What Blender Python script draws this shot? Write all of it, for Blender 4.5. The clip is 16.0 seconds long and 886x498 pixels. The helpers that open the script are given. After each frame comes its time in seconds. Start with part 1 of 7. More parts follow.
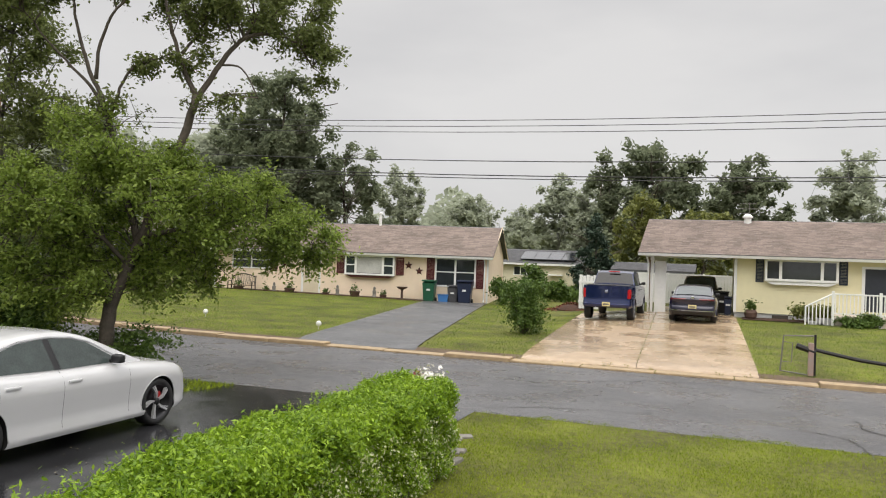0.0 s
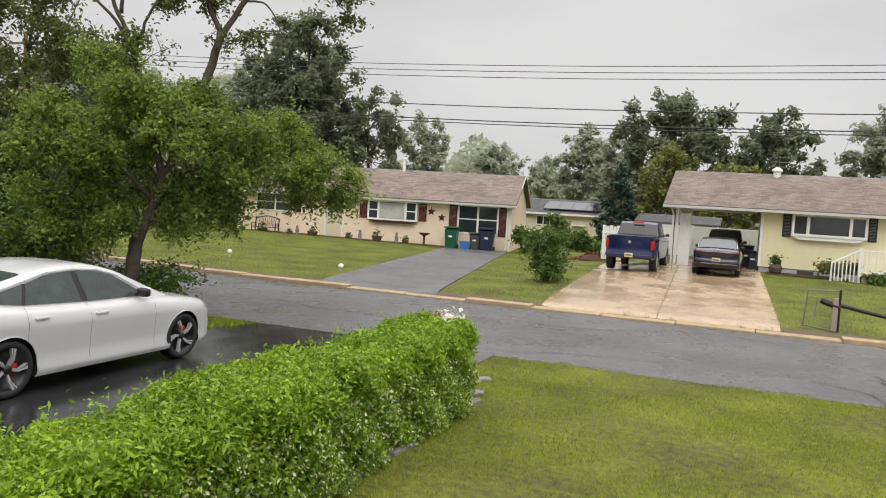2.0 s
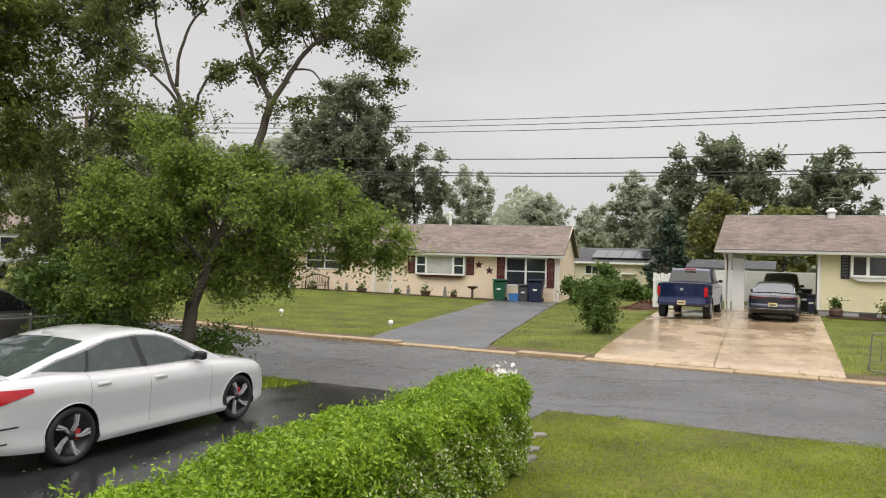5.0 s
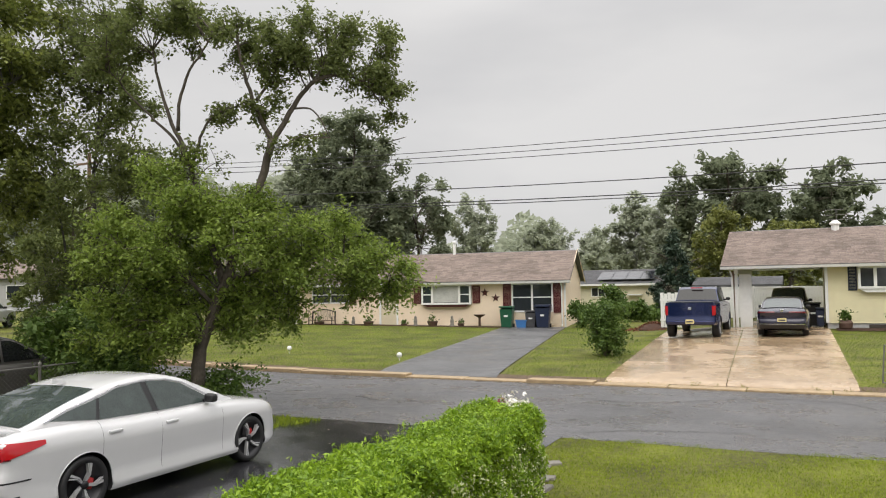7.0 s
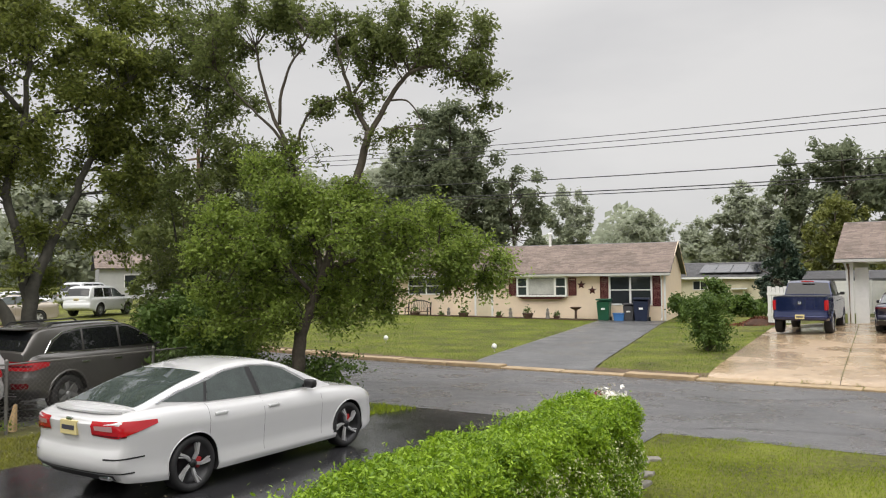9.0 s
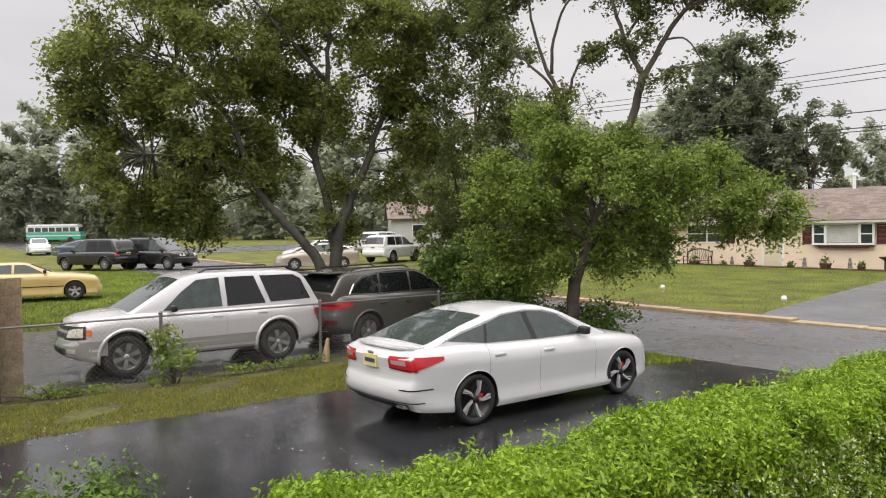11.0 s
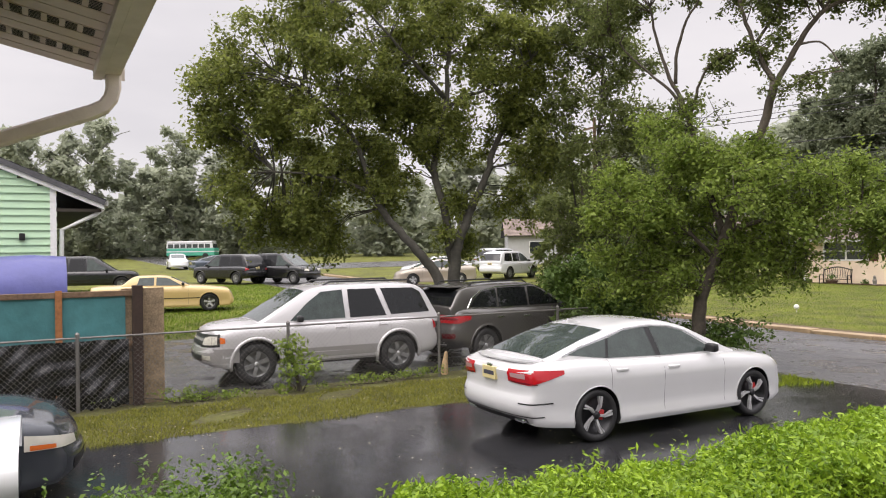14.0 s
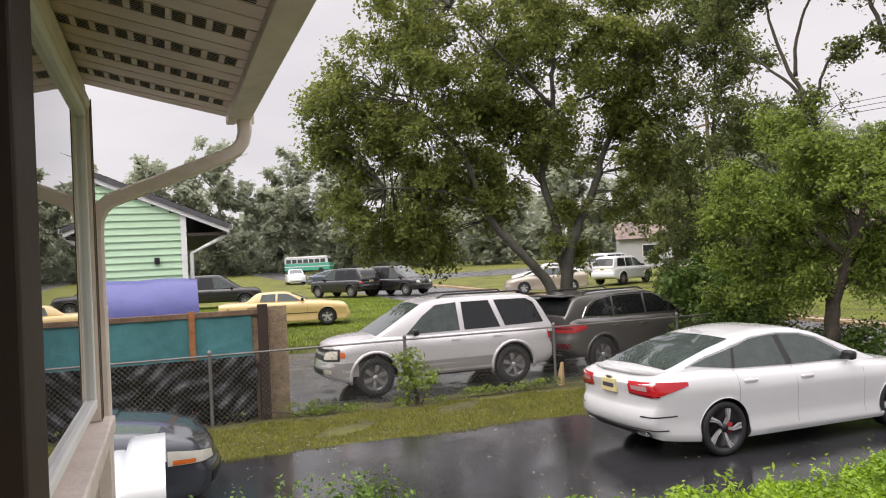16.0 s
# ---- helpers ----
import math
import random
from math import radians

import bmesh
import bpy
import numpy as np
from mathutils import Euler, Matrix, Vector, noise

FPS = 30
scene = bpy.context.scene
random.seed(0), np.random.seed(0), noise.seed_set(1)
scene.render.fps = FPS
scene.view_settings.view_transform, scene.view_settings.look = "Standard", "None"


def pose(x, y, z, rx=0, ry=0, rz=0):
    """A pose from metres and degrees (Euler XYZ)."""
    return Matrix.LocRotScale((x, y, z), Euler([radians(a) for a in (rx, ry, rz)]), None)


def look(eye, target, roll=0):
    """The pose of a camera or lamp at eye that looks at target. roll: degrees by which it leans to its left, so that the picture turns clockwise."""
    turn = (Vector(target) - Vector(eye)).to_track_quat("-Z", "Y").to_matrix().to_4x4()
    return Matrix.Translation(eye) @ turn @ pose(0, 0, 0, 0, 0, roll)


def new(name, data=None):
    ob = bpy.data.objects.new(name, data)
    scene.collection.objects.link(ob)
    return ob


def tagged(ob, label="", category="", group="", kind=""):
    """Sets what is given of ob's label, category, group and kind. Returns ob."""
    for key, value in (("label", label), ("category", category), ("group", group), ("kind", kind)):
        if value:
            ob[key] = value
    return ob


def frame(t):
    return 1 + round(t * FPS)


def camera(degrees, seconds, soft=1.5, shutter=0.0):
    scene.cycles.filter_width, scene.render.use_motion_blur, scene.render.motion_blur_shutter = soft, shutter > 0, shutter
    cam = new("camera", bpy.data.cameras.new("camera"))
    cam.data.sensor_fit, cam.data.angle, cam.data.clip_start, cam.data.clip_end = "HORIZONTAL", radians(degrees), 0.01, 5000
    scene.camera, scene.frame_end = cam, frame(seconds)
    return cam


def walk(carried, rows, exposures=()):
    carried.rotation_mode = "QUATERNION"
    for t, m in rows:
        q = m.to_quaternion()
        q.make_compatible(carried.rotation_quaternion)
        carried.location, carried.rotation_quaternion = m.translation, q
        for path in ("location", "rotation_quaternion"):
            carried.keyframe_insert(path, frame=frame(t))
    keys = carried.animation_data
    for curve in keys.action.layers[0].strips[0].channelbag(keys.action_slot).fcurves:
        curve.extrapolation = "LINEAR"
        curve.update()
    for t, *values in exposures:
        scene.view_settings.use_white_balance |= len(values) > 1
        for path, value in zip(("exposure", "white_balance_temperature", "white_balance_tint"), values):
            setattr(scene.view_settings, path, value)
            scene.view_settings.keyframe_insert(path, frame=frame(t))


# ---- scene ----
cam = camera(60.1, 16.0, soft=1.1)
EXPOSURES = [(0, 0.08, 6750, 10.5), (9.5, 0.08, 6750, 10.5), (12.3, 0.35, 6750, 16.0), (16, 0.34, 6750, 17.0)]
PATH = [
    (0, (0.112, -0.292, 2.541), (-0.578, 1.585, 2.568), 2.1),
    (0.5, (0.083, -0.267, 2.529), (-0.696, 1.576, 2.533), 1.9),
    (1, (0.084, -0.237, 2.477), (-0.68, 1.61, 2.419), 2.1),
    (1.5, (0.085, -0.25, 2.464), (-0.66, 1.604, 2.366), 2.9),
    (2, (0.092, -0.257, 2.466), (-0.645, 1.599, 2.355), 3.5),
    (2.5, (0.091, -0.26, 2.476), (-0.668, 1.588, 2.377), 4.0),
    (3, (0.09, -0.274, 2.487), (-0.701, 1.561, 2.409), 4.4),
    (3.5, (0.124, -0.28, 2.504), (-0.701, 1.541, 2.456), 4.5),
    (4, (0.13, -0.31, 2.505), (-0.722, 1.5, 2.485), 4.0),
    (4.5, (0.097, -0.31, 2.5), (-0.762, 1.495, 2.5), 2.8),
    (7, (0.096, -0.34, 2.539), (-0.771, 1.46, 2.636), -1.0),
    (7.5, (0.081, -0.327, 2.522), (-0.811, 1.46, 2.624), -0.9),
    (8, (0.053, -0.312, 2.516), (-0.872, 1.459, 2.616), -0.6),
    (8.5, (0.042, -0.301, 2.507), (-0.94, 1.439, 2.601), -0.5),
    (9, (0.075, -0.291, 2.506), (-1.009, 1.388, 2.586), -0.6),
    (9.5, (0.087, -0.296, 2.508), (-1.118, 1.298, 2.562), -1.0),
    (10, (0.159, -0.338, 2.515), (-1.214, 1.116, 2.531), -1.3),
    (10.2, (0.172, -0.345, 2.518), (-1.26, 1.05, 2.515), -1.2),
    (12.3, (0.12, -0.35, 2.467), (-1.604, 0.664, 2.43), -1.0),
    (12.5, (0.123, -0.346, 2.461), (-1.609, 0.654, 2.428), -1.0),
    (13, (0.127, -0.376, 2.455), (-1.615, 0.605, 2.432), -0.7),
    (13.5, (0.125, -0.38, 2.474), (-1.627, 0.586, 2.461), -0.7),
    (14, (0.133, -0.386, 2.44), (-1.63, 0.557, 2.445), -0.8),
    (14.5, (0.139, -0.379, 2.461), (-1.646, 0.522, 2.477), -1.3),
    (15, (0.153, -0.378, 2.496), (-1.665, 0.456, 2.52), -2.0),
    (15.5, (0.142, -0.387, 2.519), (-1.709, 0.369, 2.549), -2.8),
    (16, (0.134, -0.438, 2.517), (-1.745, 0.247, 2.551), -2.8),
]
walk(cam, [(t, look(e, g, r)) for t, e, g, r in PATH], EXPOSURES)

# ---- light ----
world = bpy.data.worlds.new("overcast")
scene.world = world
world.use_nodes = True
wn, wl = world.node_tree.nodes, world.node_tree.links
wn.clear()
w_out = wn.new("ShaderNodeOutputWorld")
w_bg = wn.new("ShaderNodeBackground")
w_sky = wn.new("ShaderNodeTexSky")
w_sky.sky_type, w_sky.sun_disc = "NISHITA", False
w_sky.sun_elevation, w_sky.sun_rotation = radians(58), radians(200)
w_co = wn.new("ShaderNodeTexCoord")
w_map = wn.new("ShaderNodeMapping")
w_map.inputs["Scale"].default_value = (1.0, 1.0, 3.2)
w_noise = wn.new("ShaderNodeTexNoise")
w_noise.inputs["Scale"].default_value, w_noise.inputs["Detail"].default_value = 1.7, 5
w_ramp = wn.new("ShaderNodeValToRGB")
w_ramp.color_ramp.elements[0].position, w_ramp.color_ramp.elements[0].color = 0.32, (0.55, 0.56, 0.585, 1)
w_ramp.color_ramp.elements[1].position, w_ramp.color_ramp.elements[1].color = 0.66, (0.715, 0.72, 0.732, 1)
w_dim = wn.new("ShaderNodeMix")
w_dim.data_type, w_dim.blend_type = "RGBA", "MULTIPLY"
w_dim.inputs["Factor"].default_value = 1.0
w_dim.inputs[7].default_value = (0.1, 0.1, 0.1, 1)
w_mix = wn.new("ShaderNodeMix")
w_mix.data_type = "RGBA"
w_mix.inputs["Factor"].default_value = 0.94          # thick cloud hides nearly all of the blue
wl.new(w_co.outputs["Generated"], w_map.inputs["Vector"])
wl.new(w_map.outputs["Vector"], w_noise.inputs["Vector"])
wl.new(w_noise.outputs["Fac"], w_ramp.inputs["Fac"])
wl.new(w_sky.outputs["Color"], w_dim.inputs[6])
wl.new(w_dim.outputs[2], w_mix.inputs[6])
wl.new(w_ramp.outputs["Color"], w_mix.inputs[7])
# an overcast dome is about three times as bright overhead as at the horizon
w_sep = wn.new("ShaderNodeSeparateXYZ")
w_rise = wn.new("ShaderNodeMapRange")
w_rise.interpolation_type = "SMOOTHSTEP"
w_rise.inputs["From Min"].default_value, w_rise.inputs["From Max"].default_value = 0.30, 0.85
w_rise.inputs["To Min"].default_value, w_rise.inputs["To Max"].default_value = 1.0, 3.6
w_lift = wn.new("ShaderNodeVectorMath")
w_lift.operation = "SCALE"
wl.new(w_co.outputs["Generated"], w_sep.inputs["Vector"])
wl.new(w_sep.outputs["Z"], w_rise.inputs["Value"])
wl.new(w_mix.outputs[2], w_lift.inputs[0])
wl.new(w_rise.outputs["Result"], w_lift.inputs["Scale"])
wl.new(w_lift.outputs["Vector"], w_bg.inputs["Color"])
wl.new(w_bg.outputs["Background"], w_out.inputs["Surface"])
w_bg.inputs["Strength"].default_value = 1.0
sun = new("sun", bpy.data.lights.new("sun", "SUN"))
sun.data.energy, sun.data.angle, sun.data.color = 1.5, radians(60), (1.0, 0.96, 0.88)
sun.matrix_world = look((0, 0, 60), (-13, 35, 0))


# ---- materials ----
def mat(name, color, rough=0.6, metal=0.0, var=0.25, scale=6.0, bump=0.0, bump_scale=60.0, spec=0.5, coat=0.0, island=0.0, color2=None, trans=0.0, big=None):
    """A surface whose colour wanders at two scales, with fine relief."""
    m = bpy.data.materials.new(name)
    m.use_nodes = True
    n, l = m.node_tree.nodes, m.node_tree.links
    b = n["Principled BSDF"]
    b.inputs["Roughness"].default_value, b.inputs["Metallic"].default_value = rough, metal
    b.inputs["Specular IOR Level"].default_value = spec
    b.inputs["Coat Weight"].default_value = coat
    b.inputs["Transmission Weight"].default_value = trans
    co = n.new("ShaderNodeTexCoord")
    a = n.new("ShaderNodeTexNoise")
    a.inputs["Scale"].default_value, a.inputs["Detail"].default_value = scale, 6
    g = n.new("ShaderNodeTexNoise")
    g.inputs["Scale"].default_value, g.inputs["Detail"].default_value = big or scale * 0.13, 3
    l.new(co.outputs["Object"], a.inputs["Vector"])
    l.new(co.outputs["Object"], g.inputs["Vector"])
    add = n.new("ShaderNodeMath")
    add.operation = "ADD"
    l.new(a.outputs["Fac"], add.inputs[0])
    l.new(g.outputs["Fac"], add.inputs[1])
    src = add.outputs[0]
    if island:
        geo = n.new("ShaderNodeNewGeometry")
        mul = n.new("ShaderNodeMath")
        mul.operation = "MULTIPLY_ADD"
        mul.inputs[1].default_value, mul.inputs[2].default_value = island, -island / 2
        l.new(geo.outputs["Random Per Island"], mul.inputs[0])
        ad2 = n.new("ShaderNodeMath")
        ad2.operation = "ADD"
        l.new(src, ad2.inputs[0])
        l.new(mul.outputs[0], ad2.inputs[1])
        src = ad2.outputs[0]
    r = n.new("ShaderNodeValToRGB")
    lo = [c * (1 - var) for c in color]
    hi = list(color2) if color2 else [min(1, c * (1 + var)) for c in color]
    r.color_ramp.elements[0].position, r.color_ramp.elements[0].color = 0.33, (*lo, 1)
    r.color_ramp.elements[1].position, r.color_ramp.elements[1].color = 0.67, (*hi, 1)
    half = n.new("ShaderNodeMath")
    half.operation = "MULTIPLY"
    half.inputs[1].default_value = 0.5
    l.new(src, half.inputs[0])
    l.new(half.outputs[0], r.inputs["Fac"])
    l.new(r.outputs["Color"], b.inputs["Base Color"])
    if bump:
        t = n.new("ShaderNodeTexNoise")
        t.inputs["Scale"].default_value, t.inputs["Detail"].default_value = bump_scale, 4
        l.new(co.outputs["Object"], t.inputs["Vector"])
        bm_ = n.new("ShaderNodeBump")
        bm_.inputs["Strength"].default_value, bm_.inputs["Distance"].default_value = bump, 0.02
        l.new(t.outputs["Fac"], bm_.inputs["Height"])
        l.new(bm_.outputs["Normal"], b.inputs["Normal"])
    return m


def wet(m, lo, hi, scale):
    """Rain on a surface: the gloss wanders between puddled and merely damp."""
    n, l = m.node_tree.nodes, m.node_tree.links
    co = n.new("ShaderNodeTexCoord")
    t = n.new("ShaderNodeTexNoise")
    t.inputs["Scale"].default_value, t.inputs["Detail"].default_value, t.inputs["Roughness"].default_value = scale, 9, 0.62
    r = n.new("ShaderNodeMapRange")
    r.inputs["From Min"].default_value, r.inputs["From Max"].default_value = 0.40, 0.60
    r.inputs["To Min"].default_value, r.inputs["To Max"].default_value = lo, hi
    l.new(co.outputs["Object"], t.inputs["Vector"])
    l.new(t.outputs["Fac"], r.inputs["Value"])
    l.new(r.outputs["Result"], n["Principled BSDF"].inputs["Roughness"])
    return m


def leafy(name, lo, hi, rough=0.5, through_=0.35, patch=0.9, spread=0.55):
    """Leaves: each takes its own shade, and lets some light through."""
    m = bpy.data.materials.new(name)
    m.use_nodes = True
    n, l = m.node_tree.nodes, m.node_tree.links
    b, out = n["Principled BSDF"], n["Material Output"]
    geo = n.new("ShaderNodeNewGeometry")
    co = n.new("ShaderNodeTexCoord")
    t = n.new("ShaderNodeTexNoise")
    t.inputs["Scale"].default_value, t.inputs["Detail"].default_value = patch, 5
    l.new(co.outputs["Object"], t.inputs["Vector"])
    mx = n.new("ShaderNodeMath")
    mx.operation = "MULTIPLY_ADD"
    mx.inputs[1].default_value = spread
    l.new(geo.outputs["Random Per Island"], mx.inputs[0])
    sc = n.new("ShaderNodeMath")
    sc.operation = "MULTIPLY"
    sc.inputs[1].default_value = 1.0 - spread + 0.05
    l.new(t.outputs["Fac"], sc.inputs[0])
    l.new(sc.outputs[0], mx.inputs[2])
    r = n.new("ShaderNodeValToRGB")
    r.color_ramp.elements[0].position, r.color_ramp.elements[0].color = 0.15, (*lo, 1)
    r.color_ramp.elements[1].position, r.color_ramp.elements[1].color = 0.85, (*hi, 1)
    l.new(mx.outputs[0], r.inputs["Fac"])
    l.new(r.outputs["Color"], b.inputs["Base Color"])
    b.inputs["Roughness"].default_value = rough
    b.inputs["Specular IOR Level"].default_value = 0.3
    tr = n.new("ShaderNodeBsdfTranslucent")
    l.new(r.outputs["Color"], tr.inputs["Color"])
    ms = n.new("ShaderNodeMixShader")
    ms.inputs["Fac"].default_value = through_
    l.new(b.outputs["BSDF"], ms.inputs[1])
    l.new(tr.outputs["BSDF"], ms.inputs[2])
    l.new(ms.outputs["Shader"], out.inputs["Surface"])
    return m


M_ROAD = wet(mat("wet asphalt", (0.085, 0.083, 0.085), 0.4, var=0.55, scale=24, bump=0.5, bump_scale=110, big=0.3), 0.2, 0.5, 0.9)
M_DRIVE = wet(mat("sealed wet asphalt", (0.024, 0.024, 0.026), 0.3, var=0.5, scale=14, bump=0.07, bump_scale=45, big=0.8), 0.01, 0.24, 1.1)
M_DRIVE1 = wet(mat("grey wet asphalt", (0.085, 0.085, 0.086), 0.4, var=0.3, scale=16, bump=0.3, bump_scale=90, big=0.4), 0.3, 0.6, 0.7)
M_PUDDLE = wet(mat("puddled dark asphalt", (0.022, 0.021, 0.021), 0.2, var=0.5, scale=9, bump=0.12, bump_scale=30, big=0.6), 0.01, 0.42, 1.2)
M_CONC = wet(mat("tan wet concrete", (0.34, 0.235, 0.14), 0.3, var=0.16, scale=5, bump=0.08, bump_scale=160, big=0.3, color2=(0.46, 0.345, 0.225)), 0.06, 0.38, 0.5)
M_KERB = mat("stained concrete kerb", (0.36, 0.26, 0.15), 0.6, var=0.3, scale=5, bump=0.4, bump_scale=120)
M_SOIL = mat("lawn soil", (0.07, 0.06, 0.016), 0.95, var=0.5, scale=9, bump=0.8, bump_scale=90, color2=(0.17, 0.19, 0.014), big=0.7)
M_GRASS = leafy("grass blades", (0.06, 0.105, 0.006), (0.33, 0.41, 0.018), 0.6, 0.3, 1.6, 0.4)
M_GRASSF = leafy("rough green grass blades", (0.045, 0.095, 0.010), (0.23, 0.33, 0.03), 0.6, 0.3, 0.7, 0.4)
M_GRASSW = leafy("worn olive grass", (0.065, 0.075, 0.012), (0.29, 0.29, 0.045), 0.7, 0.3, 2.2, 0.45)
M_MULCH = mat("dark red mulch", (0.055, 0.025, 0.014), 0.95, var=0.5, scale=30, bump=1.0, bump_scale=60)
M_STRIP = mat("mossy bare strip", (0.055, 0.037, 0.024), 0.95, var=0.45, scale=9, bump=0.8, bump_scale=70, color2=(0.105, 0.11, 0.022), big=1.2)
M_EARTH = mat("damp bare earth", (0.11, 0.075, 0.045), 0.9, var=0.35, scale=12, bump=0.8, bump_scale=70)
M_SID1 = mat("peach vinyl siding", (0.78, 0.64, 0.48), 0.55, var=0.05, scale=3, bump=0.1)
M_SID2 = mat("cream vinyl siding", (0.72, 0.66, 0.42), 0.55, var=0.05, scale=3, bump=0.1)
M_SID3 = mat("pale green vinyl siding", (0.46, 0.66, 0.44), 0.5, var=0.06, scale=3, bump=0.1)
M_SID4 = mat("pale yellow siding", (0.6, 0.55, 0.4), 0.55, var=0.06, scale=3, bump=0.1)
M_SIDG = mat("grey siding", (0.42, 0.42, 0.42), 0.6, var=0.08, scale=3)
M_WHITE = mat("white painted trim", (0.76, 0.76, 0.74), 0.45, var=0.06, scale=8)
M_DIRTYW = mat("weathered white aluminium", (0.62, 0.53, 0.47), 0.5, var=0.16, scale=9, bump=0.1, color2=(0.74, 0.65, 0.59))
M_SOFF = mat("stained white soffit", (0.62, 0.47, 0.38), 0.5, var=0.25, scale=5, color2=(0.74, 0.6, 0.5))
# near-black that puts the shade of holes, gaps and one eave into colour
M_RECESS = mat("dark recess shade", (0.06, 0.05, 0.04), 0.9)
M_RED = mat("burgundy shutter", (0.09, 0.012, 0.014), 0.5, var=0.15)
M_NAVY = mat("dark slate shutter", (0.02, 0.024, 0.035), 0.5, var=0.15)
M_STAR = mat("rusty star metal", (0.075, 0.022, 0.018), 0.5, metal=0.3, var=0.3)
M_SHING = mat("brown grey shingle", (0.235, 0.185, 0.16), 0.85, var=0.3, scale=14, bump=0.7, bump_scale=120, island=0.5, big=0.7)
M_SHINGD = mat("dark shingle", (0.10, 0.10, 0.105), 0.85, var=0.3, scale=14, bump=0.6, bump_scale=120)
M_FOUND = mat("concrete block foundation", (0.42, 0.42, 0.42), 0.8, var=0.15, scale=10, bump=0.4)
M_GLASSW = mat("dark window glass", (0.03, 0.035, 0.04), 0.06, var=0.2, spec=0.8)
M_PANE = mat("clear window pane over a dim room", (0.02, 0.022, 0.024), 0.0, var=0.2, spec=1.0, coat=1.0)
M_PANE.node_tree.nodes["Principled BSDF"].inputs["Coat Roughness"].default_value = 0.0
M_CURT = mat("lace curtain", (0.42, 0.42, 0.4), 0.9, var=0.25, scale=18)
M_DOORC = mat("cream front door", (0.66, 0.58, 0.42), 0.45, var=0.04)
M_BROWN = mat("dark brown door paint", (0.028, 0.014, 0.010), 0.55, var=0.15, scale=9, bump=0.05)
M_WOOD = mat("weathered timber", (0.16, 0.10, 0.06), 0.8, var=0.4, scale=22, bump=0.6, bump_scale=80)
M_WOODO = mat("orange stained timber", (0.30, 0.12, 0.04), 0.7, var=0.35, scale=20, bump=0.4)
M_OSB = mat("weathered chipboard", (0.26, 0.19, 0.12), 0.85, var=0.5, scale=40, bump=0.8, bump_scale=90)
M_TEAL = mat("teal canvas", (0.045, 0.165, 0.175), 0.75, var=0.2, scale=5, bump=0.3, bump_scale=18)
M_TARPB = mat("blue tarpaulin", (0.075, 0.08, 0.25), 0.4, var=0.15, scale=4, bump=0.3, bump_scale=9)
M_TARPK = mat("black landscape fabric", (0.016, 0.016, 0.017), 0.26, var=0.5, scale=5, bump=0.5, bump_scale=9)
M_GALV = mat("dull galvanised steel", (0.2, 0.19, 0.18), 0.55, metal=0.6, var=0.2, scale=20)
M_BARK = mat("grey brown bark", (0.085, 0.07, 0.055), 0.9, var=0.4, scale=14, bump=1.0, bump_scale=40)
# bark of the far trees, lightened so that its colour holds the haze
M_BARKH = mat("haze-paled bark", (0.24, 0.24, 0.22), 0.9, var=0.2, scale=6)
M_BARKL = mat("pale grey bark", (0.085, 0.08, 0.066), 0.9, var=0.35, scale=12, bump=0.8, bump_scale=40)
M_WIRE = mat("black cable", (0.02, 0.02, 0.02), 0.6)
M_IRON = mat("black iron", (0.02, 0.019, 0.018), 0.5, metal=0.5)
M_BING = mat("green plastic bin", (0.01, 0.085, 0.045), 0.4, var=0.1)
M_BINB = mat("navy plastic bin", (0.012, 0.02, 0.05), 0.4, var=0.1)
M_BLUE = mat("light blue plastic", (0.04, 0.16, 0.4), 0.4, var=0.1)
M_STONE = mat("edging stone", (0.2, 0.185, 0.16), 0.8, var=0.3, scale=14, bump=0.5)
M_TERRA = mat("dark clay pot", (0.09, 0.05, 0.035), 0.7, var=0.3)
M_SOLAR = mat("solar panel glass", (0.02, 0.022, 0.03), 0.12, spec=0.7)
M_PINK = mat("dark pink petals", (0.3, 0.03, 0.07), 0.6)
M_PETALW = mat("white petals", (0.75, 0.72, 0.66), 0.6)
L_HEDGE = leafy("hedge leaves", (0.06, 0.14, 0.01), (0.34, 0.49, 0.04), 0.4, 0.36)
L_HEDGEV = leafy("variegated pale leaves", (0.4, 0.42, 0.2), (0.74, 0.74, 0.5), 0.5, 0.3)
L_T1 = leafy("oak leaves", (0.085, 0.112, 0.025), (0.28, 0.315, 0.078), 0.45, 0.55)
L_T2 = leafy("fresh green leaves", (0.09, 0.145, 0.024), (0.31, 0.40, 0.08), 0.45, 0.5)
L_T3 = leafy("olive leaves", (0.08, 0.105, 0.032), (0.2, 0.235, 0.075), 0.6, 0.5)
L_T4 = leafy("dark leaves", (0.12, 0.145, 0.09), (0.225, 0.255, 0.155), 0.8, 0.5)
# distance haze is put into this colour: paler and greyer than real foliage
L_FAR = leafy("haze-paled far leaves", (0.31, 0.34, 0.255), (0.44, 0.47, 0.355), 0.85, 0.55)
L_YEL = leafy("yellow green leaves", (0.10, 0.12, 0.03), (0.24, 0.25, 0.07), 0.5, 0.35)
L_CON = leafy("dark needles", (0.018, 0.035, 0.022), (0.05, 0.08, 0.05), 0.6, 0.15)
L_BUSH = leafy("shrub leaves", (0.035, 0.075, 0.012), (0.13, 0.2, 0.04), 0.5, 0.3)
L_BOX = leafy("boxwood leaves", (0.04, 0.09, 0.01), (0.17, 0.27, 0.035), 0.4, 0.25)


